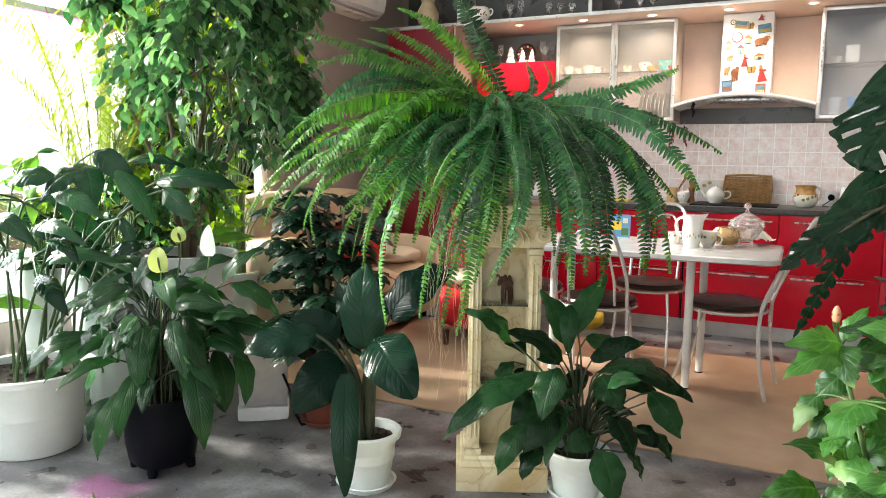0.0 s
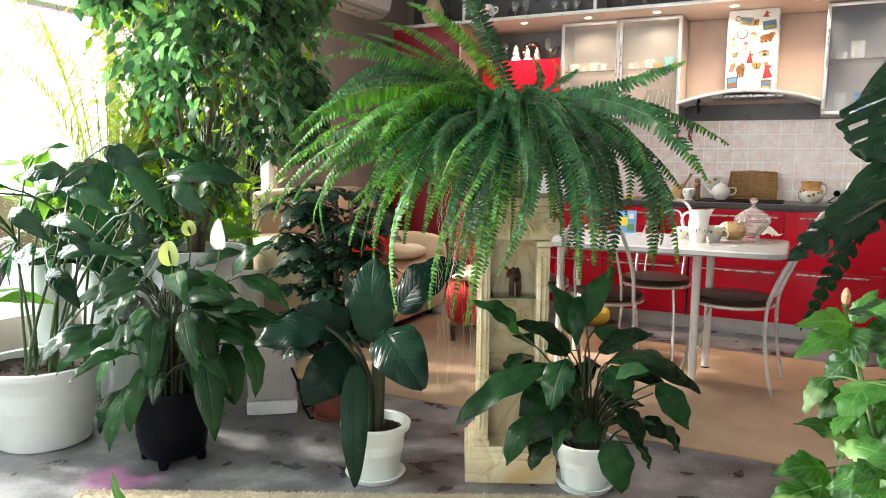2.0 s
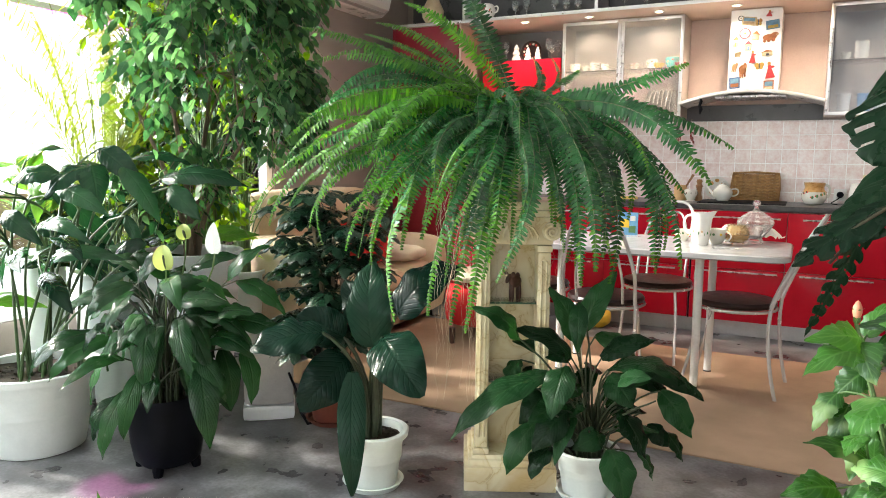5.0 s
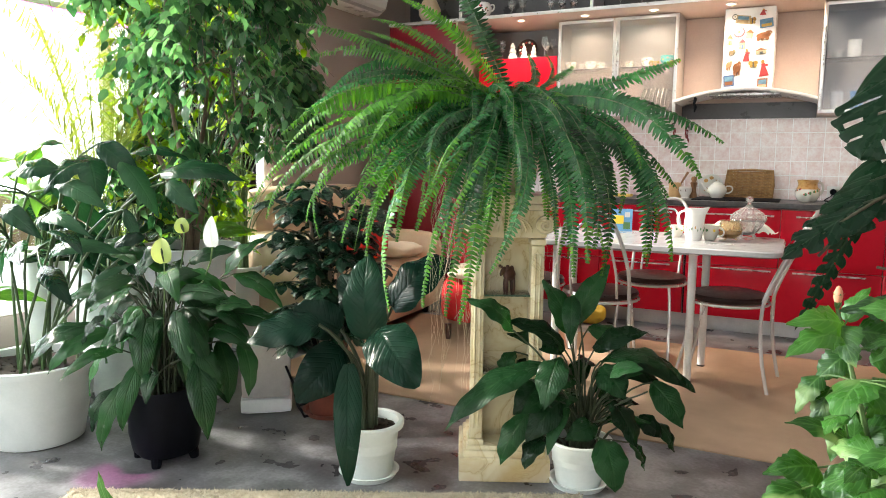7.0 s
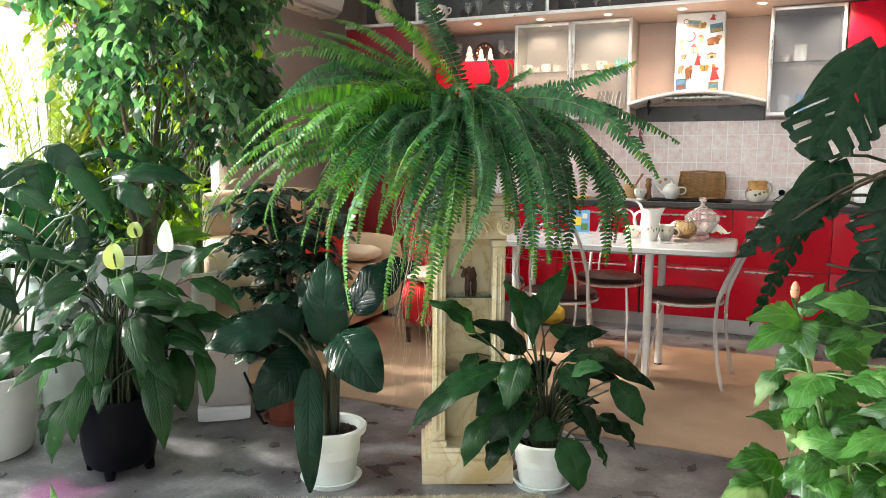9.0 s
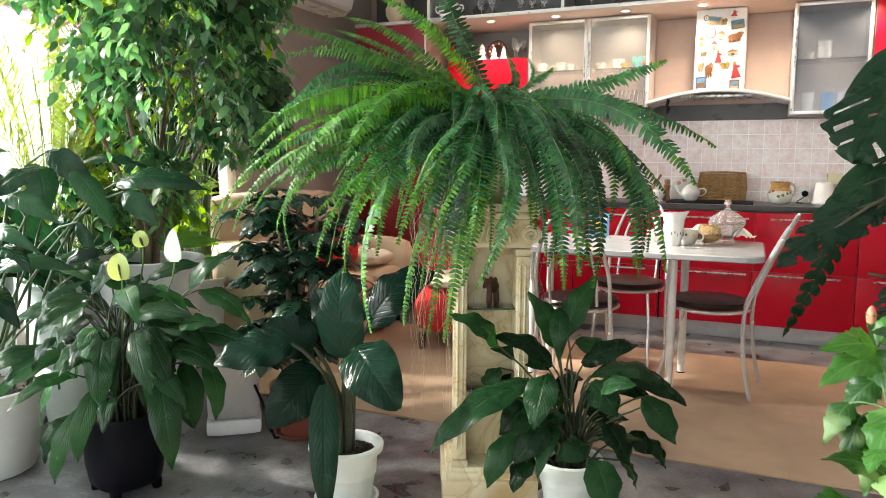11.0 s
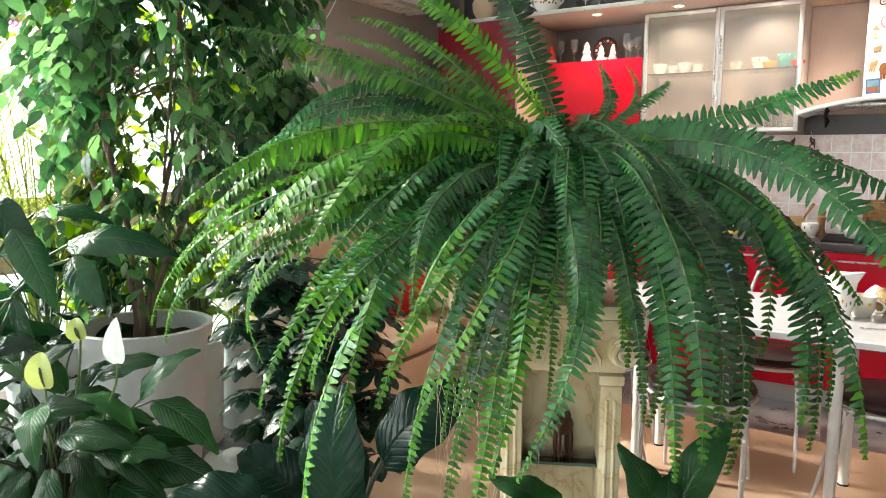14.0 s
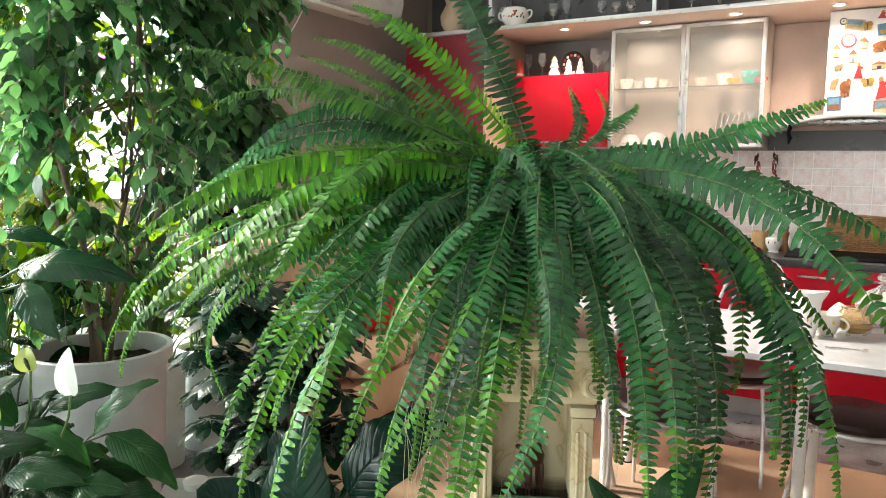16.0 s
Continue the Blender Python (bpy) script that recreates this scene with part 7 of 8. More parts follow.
# tall glossy plant in the big white tub
bt = thing("cast_iron_plant", "tall plant with arching glossy dark leaves in big white tub", "potted plant", pose(-2.95, 2.69, 0))
pot(bt, 0.175, 0.235, 0.335, M_POTW, 0.015, 0.03)
leaf_plant(bt, [(*r[:6], r[6] * 0.86) for r in TALL_LEAVES_A], [M_TALL, M_MSTEM], 0.29, 0.12, 0.0068, 0.004, seed=21, sag=0.16, fold=0.15, n=12, p=0.7, rise=0.3)
leaf_plant(bt, random_rows(rng, 26, 0.70, 1.08, 0.48, 0.32, 0.088, (-1.0, 0.1)), [M_TALL, M_MSTEM], 0.29, 0.12, 0.005, 0.0035, seed=22, sag=0.16, fold=0.15,
           feet=[(r[0] * 0.8, r[1] * 0.8, r[2] * 0.85) for r in TALL_LEAVES_A], rise=0.2)


# weeping fig by the window
def ficus():
    fx = thing("weeping_fig", "dense small-leaved weeping fig tree in a white tub", "tree", pose(-2.80, 3.40, 0))
    pot(fx, 0.165, 0.225, 0.74, M_POTG, 0.012, 0.05, soil=0.67)
    rng = random.Random(14)
    crown = Mesh()
    tips = []
    me = Mesh()
    for i in range(4):
        a = i * 1.6 + 0.4
        top = Vector((0.26 * math.cos(a), 0.26 * math.sin(a), 1.25 + 0.1 * i))
        pts = cubic((0.03 * math.cos(a), 0.03 * math.sin(a), 0.66), (0.02 * math.cos(a + 1), 0.02, 0.9), top * 0.7 + Vector((0, 0, 0.25)), top, 10)
        me.tube(pts, [0.015 - 0.008 * j / 10 for j in range(11)], 8)
        tips.append(top)
    part("trunk", me, M_FBARK, fx)
    centre, radii = Vector((0.40, 0.10, 1.82)), Vector((0.76, 0.68, 1.0))
    ends = []
    for i in range(96):
        top = tips[i % 4]
        z = rng.uniform(-0.72, 1.0)
        a = i * 2.39996 + rng.uniform(-0.3, 0.3)
        rr = math.sqrt(max(0.05, 1 - z * z)) * rng.uniform(0.55, 0.95)
        e = centre + Vector((radii.x * rr * math.cos(a), radii.y * rr * math.sin(a), radii.z * z))
        e.x -= max(0.0, 0.9 * e.x + 0.44 * e.y - 0.46) / 0.9
        if i < 14:
            st = top.lerp(Vector((0, 0, 1.0)), rng.random() * 0.5)
        else:
            limb = min((q for q, _ in ends[:14]), key=lambda q: (q[6] - e).length)
            st = limb[rng.randrange(3, 8)]
        m1 = st.lerp(e, 0.5) + Vector((0, 0, 0.22 if i < 14 else 0.10))
        pts = bezier(st, m1, e, 8)
        br = Mesh()
        br.tube(pts, [(0.0055 if i < 14 else 0.0030) - (0.0035 if i < 14 else 0.0020) * j / 8 for j in range(9)], 5, 0, False)
        part("branch", br, M_FBARK, fx, smooth=True)
        ends.append((pts, a))
    # low shoots round the stem
    for i in range(10):
        a = i * 2.4
        st = Vector((0.02 * math.cos(a), 0.02 * math.sin(a), rng.uniform(0.74, 1.05)))
        e = Vector((0.34 * math.cos(a) * rng.uniform(0.5, 1), 0.34 * math.sin(a) * rng.uniform(0.5, 1), rng.uniform(0.85, 1.35)))
        pts = bezier(st, st.lerp(e, 0.5) + Vector((0, 0, 0.08)), e, 8)
        br = Mesh()
        br.tube(pts, [0.0030 - 0.0020 * j / 8 for j in range(9)], 5, 0, False)
        part("branch", br, M_FBARK, fx, smooth=True)
        ends.append((pts, a))
    lm = Mesh()
    blade(lm, (0, 0, 0), (0, 0.061, 0), 0.037, 0.07, n=7, k=2, fold=0.24, curl=0.2, wave=0.04, p=0.64, q=0.82)
    tv, tf, tu = [Vector(p) for p in lm.v], lm.f, lm.uv
    one = lm.data("fig_leaf", M_FICUS1, True)
    near = 0
    for pts, a in ends:
        for tw in range(19 if pts[-1].z > 1.70 else 8):
            i0 = rng.randrange(3, 9)
            s = pts[i0]
            aa = a + rng.uniform(-1.2, 1.2)
            ln = rng.uniform(0.16, 0.34)
            d = Vector((math.cos(aa), math.sin(aa), rng.uniform(-0.3, 0.5)))
            e = s + d * ln * 0.7 + Vector((0, 0, -ln * rng.uniform(0.2, 0.7)))
            tp = bezier(s, s.lerp(e, 0.5) + Vector((0, 0, 0.05)), e, 9)
            crown.tube(tp[::3], 0.0014, 3, 1, False)
            for q in range(1, 10):
                c = tp[q]
                ang = aa + (1.1 if q % 2 else -1.1) + rng.uniform(-0.5, 0.5)
                m = Matrix.Translation(c) @ Euler((radians(rng.uniform(-88, -30)), radians(rng.uniform(-35, 35)), ang - 1.57)).to_matrix().to_4x4() @ Matrix.Scale(rng.uniform(0.7, 1.2), 4)
                # window side: thinned, and half its leaves get the painted sunlit green
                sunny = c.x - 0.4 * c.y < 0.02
                if sunny and rng.random() < 0.25 or c.z < 1.16 and 0.9 * c.x + 0.44 * c.y > 0.16 or 0.9 * c.x + 0.44 * c.y > (0.60 if c.z < 1.95 else 0.80):
                    continue
                # the ones on the room side are leaves of their own
                if near < 290 and (c - centre).dot(Vector((0.75, -0.65, 0))) > 0.47 and rng.random() < 0.35:
                    part("leaf", one, None, fx, m=m)
                    near += 1
                else:
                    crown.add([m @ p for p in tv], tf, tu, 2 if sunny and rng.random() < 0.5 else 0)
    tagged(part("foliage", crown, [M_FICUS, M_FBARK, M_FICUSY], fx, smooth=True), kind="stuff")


ficus()


# umbrella plant in a terracotta-coloured pot
def umbrella():
    up_ = thing("umbrella_plant", "dark green umbrella plant with fingered leaves in a terracotta pot", "potted plant", pose(-2.06, 3.50, 0))
    saucer(up_, 0.12, M_TERRA)
    pot(up_, 0.09, 0.125, 0.22, M_TERRA, 0.010, 0.03, z0=0.006)
    rng = random.Random(9)
    me = Mesh()
    for i in range(3):
        a = i * 2.1
        me.tube([(0.03 * math.cos(a), 0.03 * math.sin(a), 0.18), (0.05 * math.cos(a), 0.05 * math.sin(a), 0.6), (0.10 * math.cos(a), 0.10 * math.sin(a), 0.98)], [0.012, 0.010, 0.006], 8)
    part("stem", me, M_BARK, up_)
    for i in range(110):
        a = rng.uniform(0, 6.283)
        z = 0.35 + 0.72 * rng.random()
        r = rng.uniform(0.08, 0.27)
        c = Vector((r * math.cos(a), r * math.sin(a), z))
        me = Mesh()
        stalk(me, (0.08 * math.cos(a), 0.08 * math.sin(a), z - 0.08), c, (math.cos(a), math.sin(a), 0.4), 0.003, 0.002, 1, up=0.3)
        nl = rng.randrange(6, 9)
        tilt = Vector((math.cos(a), math.sin(a), 0)) * 0.35
        for j in range(nl):
            b = 6.283 * j / nl + rng.uniform(-0.15, 0.15)
            d = Vector((math.cos(b), math.sin(b), -0.45 + rng.uniform(-0.15, 0.1))) + tilt * 0.5 - Vector((0, 0, 0.25)) * (math.cos(b - a))
            ln = rng.uniform(0.085, 0.125)
            blade(me, c + d.normalized() * 0.012, c + d.normalized() * ln, ln * 0.46, 0.08, (math.cos(b), math.sin(b)), n=7, k=2, fold=0.2, p=1.25, q=0.75)
        part("leaf", me, [M_SCHEF, M_DSTEM], up_, smooth=True)


umbrella()


# feathery palm by the glass
def palm():
    pm = thing("palm", "yellow-green feathery palm standing against the bright window", "palm", pose(-3.27, 3.30, 0))
    pot(pm, 0.13, 0.16, 0.62, M_POTW, 0.01, 0.03, soil=0.57)
    rng = random.Random(4)

    def plume(pts, leaflet, n, side=None, width=0.010):
        me = Mesh()
        me.tube(pts[::3], [0.0045 - 0.0035 * j / 10 for j in range(11)], 5, 0, False)
        for q in range(n):
            f = 7 + 23 * q / n
            j = int(f)
            c = pts[j].lerp(pts[min(j + 1, 30)], f - j)
            t = (pts[min(j + 1, 30)] - pts[j - 1]).normalized()
            sd = (side or Vector((pts[30].x - pts[0].x, pts[30].y - pts[0].y, 0)).cross(UP)).normalized()
            for sg in (-1, 1):
                dl = (sd * sg + t * rng.uniform(0.6, 1.0) + Vector((0, 0, rng.uniform(-0.3, 0.1)))).normalized()
                l2 = leaflet * (1 - abs(f - 17) / 17) + 0.05
                blade(me, c, c + dl * l2, width, -0.06, n=4, k=1, fold=0.3, curl=0, wave=0, p=0.8)
        part("frond", me, [M_PALM, M_STEM], pm, smooth=True)

    for i in range(20):
        a = i * 2.399 + 0.3
        ln = rng.uniform(0.95, 1.6)
        d = Vector((math.cos(a) * 0.42, math.sin(a), 0))
        plume(bezier((0.02 * math.cos(a), 0.02 * math.sin(a), 0.55), d * ln * 0.16 + Vector((0, 0, 0.55 + ln * 0.6)), d * ln * 0.42 + Vector((0, 0, 0.55 + ln * rng.uniform(0.75, 1.05))), 30), 0.17, 24)
    # tall broad plumes that stand side-on in the light
    across = Vector((0.84, 0.54, 0))
    for x, y, top, lean in ((0.0, -0.04, 2.15, 0.02), (0.04, 0.10, 2.45, 0.06), (-0.02, -0.42, 1.72, -0.30), (0.02, 0.02, 1.85, -0.12), (0.03, 0.16, 1.95, 0.10)):
        plume(bezier((x, y * 0.5, 0.56), (x, y, 0.5 * (0.56 + top)), (x + 0.2 * lean, y + lean, top), 30), 0.25, 64, across, 0.011)


palm()


M_FROND1 = leafy("light_green_leaf", (0.05, 0.16, 0.03), (0.12, 0.28, 0.05), (0.14, 0.28, 0.08), 0.35, 0.40, 9, 0.4, 0.2, 0.3, 0.3)
# leafy pot plants in white pots along the window
def window_plant(m, r, h, n, zt, mats, seed, label, reach=0.34, size=0.20, wide=0.085):
    wp = thing("window_plant", label, "potted plant", m)
    pot(wp, r * 0.8, r, h, M_POTW, 0.010, 0.03)
    rg = random.Random(seed)
    leaf_plant(wp, random_rows(rg, n, h + 0.12, zt, reach, size, wide, (-0.8, 0.7)), mats, h - 0.04, r * 0.5, 0.004, 0.0025, seed=seed, turn=0.3)


window_plant(pose(-3.12, 3.22, 0), 0.13, 0.54, 34, 1.05, [M_TALL, M_STEM], 52, "bushy dark green plant in a white pot")
window_plant(pose(-3.24, 3.78, 0), 0.14, 0.50, 40, 1.10, [M_FROND1, M_STEM], 53, "bushy light green plant in a white pot")
window_plant(pose(-3.31, 3.00, 0), 0.095, 0.72, 22, 1.15, [M_FROND1, M_STEM], 61, "leafy light green plant in a tall white bucket", 0.26, 0.20, 0.08)
window_plant(pose(-3.30, 2.58, 0), 0.11, 0.42, 26, 0.98, [M_FROND1, M_STEM], 62, "bushy light green plant in a white pot", 0.26, 0.20, 0.08)
M_YOUNG = leafy("yellow_green_leaf", (0.10, 0.22, 0.025), (0.24, 0.38, 0.05), (0.2, 0.32, 0.08), 0.35, 0.6, 7, 0.4, 0.2, 0.3, 0.3)
for x, y, top, n_, seed_ in ((-3.26, 3.52, 2.15, 210, 55), (-3.24, 3.98, 2.15, 160, 57), (-3.25, 4.24, 1.9, 60, 56)):
    window_plant(pose(x, y, 0), 0.12, 0.50, n_, top, [M_YOUNG, M_STEM], seed_, "tall bush of small sunlit yellow-green leaves by the glass", 0.38, 0.10, 0.056)
# ---- plants at the room side ----
HIBISCUS_A = [
    (-0.15, 0.10, 0.87, -0.23, 0.02, 0.88, 0.085),
    (-0.14, 0.12, 0.88, -0.11, 0.15, 0.93, 0.050),
    (-0.16, 0.06, 0.86, -0.23, -0.01, 0.83, 0.080),
    (-0.15, 0.07, 0.87, -0.13, 0.03, 0.82, 0.080),
    (-0.12, 0.11, 0.86, -0.06, 0.12, 0.85, 0.080),
    (-0.11, 0.07, 0.78, -0.15, -0.02, 0.72, 0.110),
    (-0.11, 0.08, 0.76, -0.03, 0.08, 0.74, 0.100),
    (-0.09, 0.17, 0.81, -0.02, 0.19, 0.76, 0.080),
    (-0.13, 0.02, 0.68, -0.22, -0.04, 0.72, 0.085),
    (-0.10, 0.07, 0.68, -0.03, 0.08, 0.72, 0.080),
    (-0.18, -0.01, 0.64, -0.25, -0.07, 0.64, 0.085),
    (-0.20, -0.02, 0.60, -0.26, -0.07, 0.57, 0.080),
    (-0.14, -0.01, 0.65, -0.10, -0.06, 0.59, 0.120),
    (-0.07, 0.04, 0.64, -0.11, -0.03, 0.63, 0.090),
]
HIBISCUS_B = [
    (-0.08, 0.06, 0.64, -0.04, 0.04, 0.67, 0.075),
    (-0.18, 0.02, 0.60, -0.19, -0.03, 0.55, 0.070),
    (-0.12, 0.06, 0.68, -0.12, 0.06, 0.72, 0.040),
    (-0.18, 0.13, 0.76, -0.21, 0.11, 0.70, 0.060),
    (-0.16, 0.13, 0.74, -0.18, 0.11, 0.67, 0.060),
    (-0.14, 0.16, 0.80, -0.18, 0.16, 0.75, 0.070),
    (-0.08, 0.17, 0.72, -0.04, 0.16, 0.66, 0.090),
    (-0.13, 0.13, 0.71, -0.15, 0.09, 0.63, 0.080),
    (-0.06, 0.24, 0.77, -0.01, 0.29, 0.79, 0.080),
    (-0.09, 0.09, 0.57, -0.05, 0.08, 0.53, 0.090),
    (-0.04, 0.08, 0.58, -0.01, 0.06, 0.55, 0.090),
    (-0.15, 0.03, 0.54, -0.12, 0.01, 0.51, 0.090),
]


def toothed(me, base, tip, width, radial, ph, roll=0.0):
    """An ovate hibiscus leaf with a toothed margin."""
    blade(me, base, tip, width, 0.14, radial, n=13, k=3, fold=0.22, curl=0.35, wave=0.06, p=0.54, q=0.95, ph=ph, roll=roll, face=(-0.3, -0.85, 0.5), turn=0.75)
    o = len(me.v) - 14 * 7
    for i in range(2, 12):
        g = 1.09 if i % 2 else 0.94
        c = Vector(me.v[o + i * 7 + 3])
        for j in (0, 6):
            v = Vector(me.v[o + i * 7 + j])
            me.v[o + i * 7 + j] = tuple(c + (v - c) * g)


hb = thing("hibiscus", "bright green hibiscus bush with mottled leaves and a pink bud", "potted plant", pose(0.05, 2.22, 0))
pot(hb, 0.11, 0.15, 0.26, M_TERRA, 0.01, 0.03)
rg = random.Random(6)
mains = []
for i in range(7):
    a = i * 0.9 + 2.2
    top = Vector((0.13 * math.cos(a), 0.13 * math.sin(a), 0.62 + 0.05 * i)) if i else Vector((-0.16, 0.095, 0.90))
    me = Mesh()
    pts = cubic((0.02 * math.cos(a), 0.02 * math.sin(a), 0.22), (0.03 * math.cos(a), 0.03 * math.sin(a), 0.45), top * 0.8 + Vector((0, 0, 0.05)), top, 12)
    me.tube(pts, [0.008 - 0.0045 * j / 12 for j in range(13)], 7)
    part("stem", me, M_STEM, hb)
    mains.append(pts)
rows_ = HIBISCUS_A + HIBISCUS_B
for q in range(190):
    pts = mains[q % 7]
    c = pts[rg.randrange(5, 12)]
    a = rg.uniform(0, 6.28)
    b = c + Vector((math.cos(a), math.sin(a), 0.25)) * rg.uniform(0.03, 0.10)
    t = b + Vector((math.cos(a), math.sin(a), rg.uniform(-0.6, 0.2))).normalized() * rg.uniform(0.055, 0.095)
    if t.x < -0.17 or (t.x < -0.08 and t.z < 0.62):
        continue
    rows_ = rows_ + [(*b, *t, rg.uniform(0.045, 0.075))]
for r in rows_:
    b, t = Vector(r[0:3]), Vector(r[3:6])
    me = Mesh()
    toothed(me, b - (t - b) * 0.08, t + (t - b) * 0.12, r[6] * 0.84, (b.x, b.y), rg.uniform(0, 6), rg.uniform(-25, 25))
    near = min((p for pts in mains for p in pts[4:]), key=lambda p: (p - b).length)
    stalk(me, near, b, (t - b), 0.0022, 0.0018, up=0.15)
    part("leaf", me, [M_HIB, M_STEM], hb, smooth=True)
me = Mesh()
me.lathe([(0.0, 0.0), (0.006, 0.004), (0.0078, 0.012), (0.0070, 0.022), (0.0036, 0.030), (0.0, 0.033)], (-0.16, 0.095, 0.910), 14)
part("bud", me, M_BUD, hb, "pink closed flower bud")
me = Mesh()
for i in range(5):
    a = 1.257 * i
    blade(me, (-0.16, 0.095, 0.898), (-0.16 + 0.010 * math.cos(a), 0.095 + 0.010 * math.sin(a), 0.930), 0.014, 0.1, (math.cos(a), math.sin(a)), n=4, k=1)
part("calyx", me, M_STEM, hb, smooth=True)


def split_leaf(me, base, tip, width, face, lobes=7, slot=0, bend=0.10, holes=True, sweep=0.75):
    """A monstera leaf: fingers parted by slits that widen to the margin, with holes near the midrib."""
    base, tip, face = Vector(base), Vector(tip), Vector(face)
    d = (tip - base).normalized()
    ln = (tip - base).length
    side = d.cross(face).normalized()
    nrm = side.cross(d).normalized()
    per, nu = 7, 12
    nv = lobes * per
    for sg in (-1, 1):
        verts, uvs, faces = [], [], []
        for i in range(nv + 1):
            v = i / nv
            k, f = divmod(i, per)
            for j in range(nu + 1):
                u = j / nu
                half = width / 2 * (math.sin(math.pi * min(1, (v * 0.93 + 0.07)) ** 0.60) ** 0.75)
                if v < 0.06:
                    half *= 0.60 + 6.5 * v
                vv = v
                if u > 0.25 and 0 < i < nv:
                    mid = (k + 0.5) / lobes
                    vv = mid + (v - mid) * (1 - 0.24 * (u - 0.25))
                rnd = 1.0 - (0.16 * (abs(f - per * 0.45) / (per / 2)) ** 2 if u > 0.85 else 0.0) - 0.06 * math.sin(k * 2.3 + sg)
                y = ln * vv * 0.97 + sweep * half * u * (1 - 0.5 * vv) * min(1.0, v * 6 + 0.1) - 0.16 * ln * u * max(0.0, 1 - 5 * v)
                y = min(y, ln * (1.0 + 0.02 * math.sin(3 * u)))
                h = bend * width * (0.35 * u - 0.9 * u * u) - 0.35 * bend * ln * vv * vv + 0.012 * width * math.sin(6.28 * f / per) * u
                verts.append(base + d * y + side * (sg * half * u * rnd) + nrm * h)
                uvs.append((0.5 + 0.5 * sg * u, v))
        for i in range(nv):
            k, f = divmod(i, per)
            shut = (k + (sg > 0)) % 3 == 0
            for j in range(nu):
                if f == per - 1 and 0 < k < lobes - 1 and j >= 4 + (k * 2 + (sg > 0)) % 3 and not (shut and j >= nu - 2):
                    continue
                if holes and f == per - 1 and j in (1, 2) and 0 < k < lobes - 2 and (k + (sg > 0)) % 2:
                    continue
                q = (i * (nu + 1) + j, i * (nu + 1) + j + 1, (i + 1) * (nu + 1) + j + 1, (i + 1) * (nu + 1) + j)
                faces.append(q if sg > 0 else q[::-1])
        me.add(verts, faces, uvs, slot)


M_DROOT = pbr("dull_aerial_root", (0.05, 0.04, 0.025), (0.10, 0.085, 0.05), 25.0, 0.7, 0, 0.3, 120)
ms = thing("monstera", "tall monstera with split dark green leaves and aerial roots", "potted plant", pose(0.62, 3.95, 0))
pot(ms, 0.15, 0.20, 0.34, M_POTW, 0.012, 0.03)
me = Mesh()
me.tube([(0, 0, 0.30), (-0.05, -0.05, 0.7), (-0.10, -0.08, 1.1), (-0.06, -0.05, 1.6), (-0.02, 0.0, 1.9)], [0.022, 0.020, 0.018, 0.016, 0.010], 10)
part("stem", me, M_DSTEM, ms)
FACE = (-0.25, -0.95, 0.30)
MONSTERA_HIGH = [
    ((-0.42, -0.03, 1.57), (-0.64, -0.27, 1.18), 0.34, FACE, 5),
    ((-0.62, -0.35, 1.03), (-0.86, -0.48, 0.85), 0.155, (-0.3, -0.7, 0.7), 4),
    ((-0.60, 0.02, 0.98), (-0.80, 0.13, 0.46), 0.085, (0.1, -1.0, 0.1), 10),
    ((-0.30, -0.25, 1.12), (-0.42, -0.40, 0.82), 0.30, (-0.2, -0.95, 0.2), 6),
    ((-0.20, -0.30, 1.28), (-0.05, -0.55, 0.98), 0.36, (0.1, -0.9, 0.5), 7),
    ((-0.22, -0.10, 0.98), (-0.38, -0.18, 0.62), 0.26, (-0.2, -0.95, 0.2), 6),
    ((0.02, -0.20, 1.75), (0.10, -0.55, 1.50), 0.42, (0.0, -0.6, 0.8), 7),
]
MONSTERA_LOW = [
    ((0.10, 0.10, 1.5), (0.45, 0.2, 1.25), 0.42, (0.3, -0.5, 0.8), 7),
    ((-0.12, -0.22, 0.86), (-0.16, -0.42, 0.55), 0.28, (0.0, -0.9, 0.3), 6),
    ((-0.56, -0.18, 1.16), (-0.65, -0.31, 0.92), 0.20, (-0.25, -0.9, 0.35), 3),
    ((-0.60, -0.27, 1.10), (-0.77, -0.43, 0.92), 0.12, (-0.25, -0.9, 0.35), 3),
    ((-0.38, -0.13, 0.83), (-0.46, -0.21, 0.55), 0.22, (-0.25, -0.9, 0.35), 8),
    ((-0.30, 0.05, 0.75), (-0.36, 0.0, 0.42), 0.24, (-0.2, -0.95, 0.1), 6),
]
for b, t, w, fc, lob in MONSTERA_HIGH + MONSTERA_LOW:
    me = Mesh()
    split_leaf(me, b, t, w, fc, lob, sweep=1.35 if w == 0.34 else 0.8)
    stalk(me, (-0.06, -0.05, max(0.5, b[2] - 0.35)), b, Vector(t) - Vector(b), 0.008, 0.005, up=0.45)
    part("leaf", me, [M_MONST, M_DSTEM], ms, smooth=True)
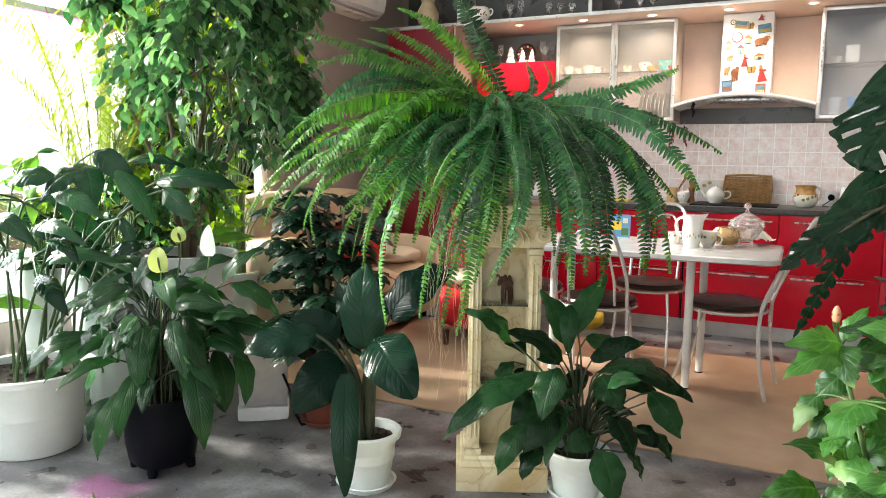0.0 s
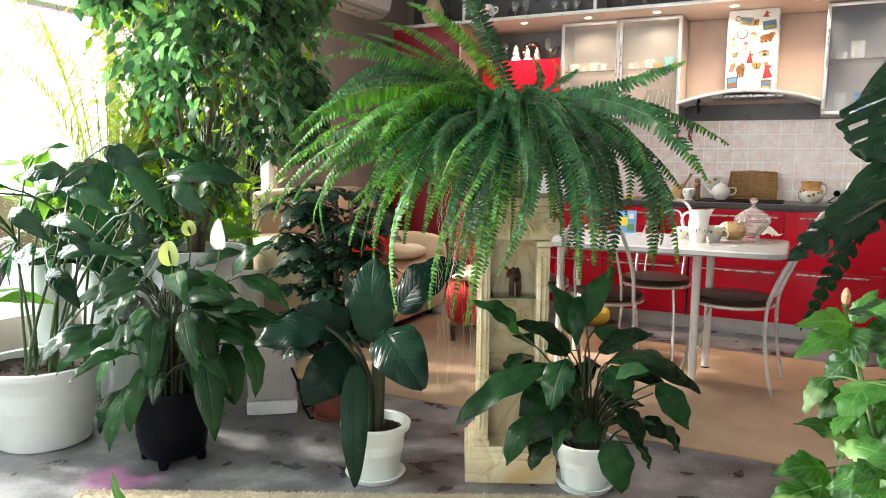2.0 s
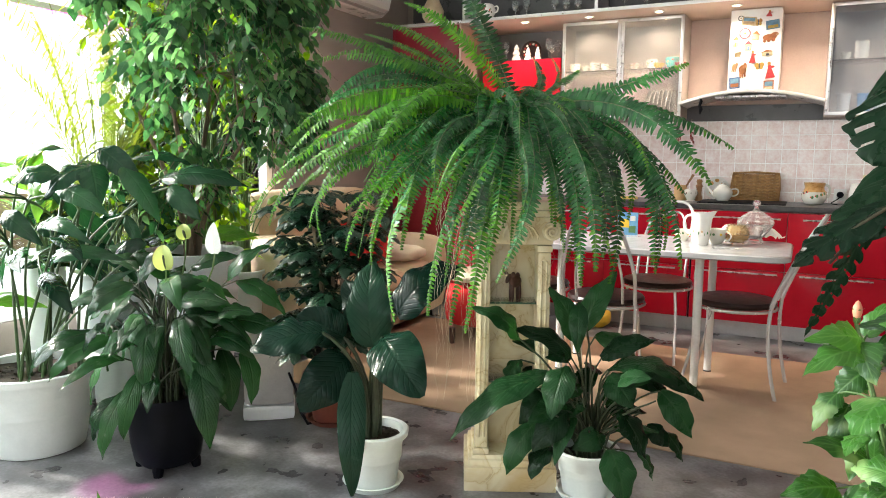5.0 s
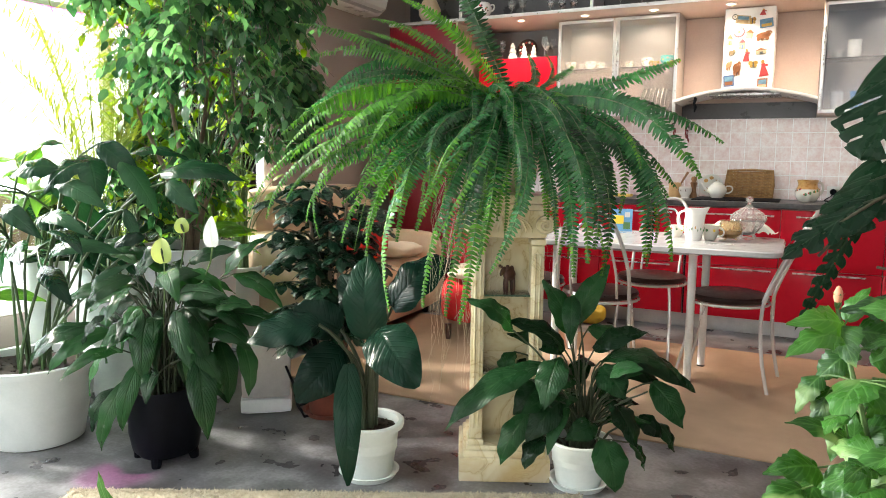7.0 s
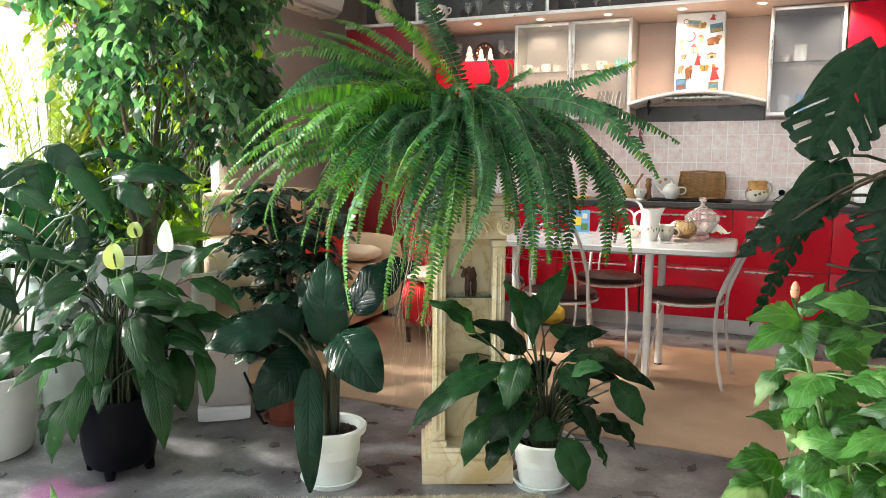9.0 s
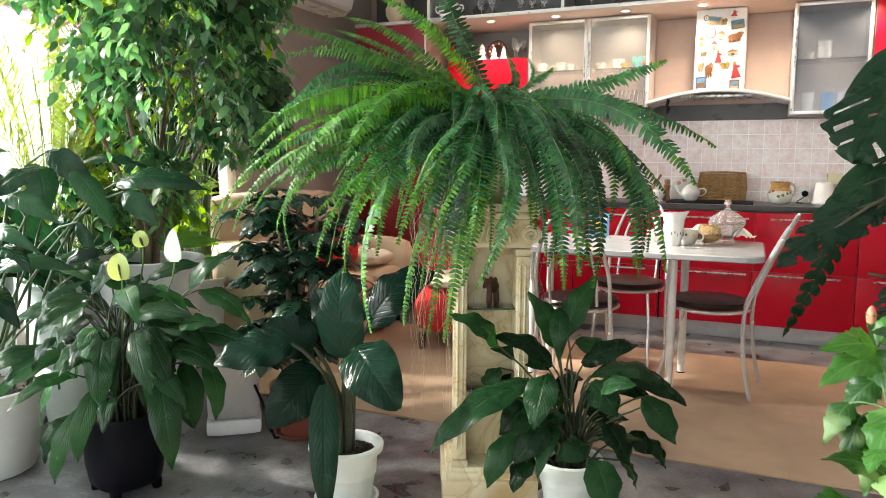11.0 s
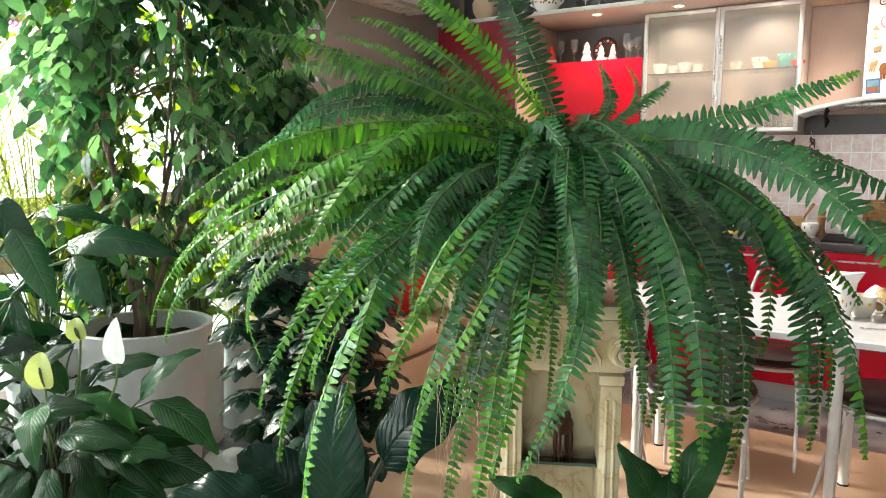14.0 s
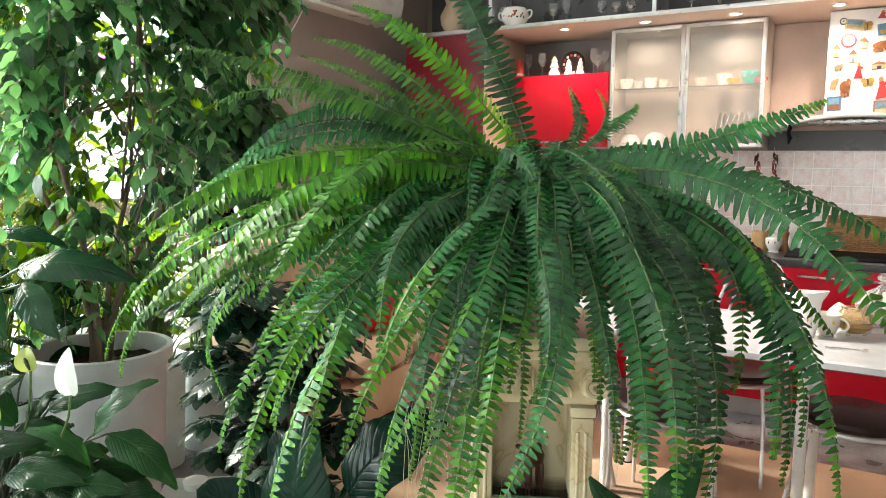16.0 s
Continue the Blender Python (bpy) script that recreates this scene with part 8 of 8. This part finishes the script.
for i in range(2):
    a = 2.5 + 0.35 * i
    me = Mesh()
    me.tube(cubic((-0.06, -0.05, 1.2), (-0.4, -0.3 + 0.05 * i, 1.2 - 0.03 * i), (-0.6, -0.38 + 0.04 * i, 1.05), (-0.78 + 0.04 * i, -0.42 + 0.05 * i, 0.88 - 0.03 * i), 12), 0.006, 6)
    part("aerial_root", me, M_DROOT, ms, smooth=True)
me = Mesh()
me.tube(cubic((-0.06, -0.05, 0.95), (-0.2, -0.1, 0.78), (-0.35, -0.15, 0.76), (-0.55, -0.15, 0.80), 10), 0.006, 6)
part("aerial_root", me, M_DROOT, ms, smooth=True)

# a young shoot close to the viewer
ys = thing("seedling_plant", "young bright green leafy shoot in a small pot", "potted plant", pose(-1.25, 1.66, 0))
pot(ys, 0.07, 0.09, 0.14, M_TERRA, 0.006, 0.02)
me = Mesh()
me.tube([(0, 0, 0.1), (0.03, 0.005, 0.3), (0.078, 0.026, 0.50)], [0.006, 0.005, 0.004], 7)
part("stem", me, M_STEM, ys)
for b, t, w in (((0.078, 0.026, 0.50), (0.012, 0.008, 0.616), 0.040), ((0.076, 0.026, 0.49), (0.078, 0.034, 0.565), 0.026), ((0.06, 0.018, 0.43), (0.0, -0.02, 0.49), 0.035), ((0.05, 0.014, 0.38), (0.09, -0.05, 0.43), 0.045)):
    me = Mesh()
    toothed(me, b, t, w, (0.1, 0.1), 0.0)
    part("leaf", me, M_HIB, ys, smooth=True)
# ---- backsplash tiles ----
wall_b = structure("backsplash", _box(-2.68, 1.5, WY - 0.006, WY - 0.001, 0.902, 1.485), M_GROUT, "wall of small rosy square glazed tiles with pale joints", "backsplash")
tm = Mesh()
tm.box(-0.0497, 0.0497, -0.0016, 0.0, -0.0489, 0.0489, 0, 0.0006)
tile_data = tm.data("tile", M_TILE, False)
for r in range(6):
    for c in range(34):
        x = -2.0 + 0.1045 * c
        if x > 1.4:
            continue
        z = 1.4335 - 0.1028 * r
        part("tile", tile_data, None, wall_b, m=pose(x, WY - 0.006, z))
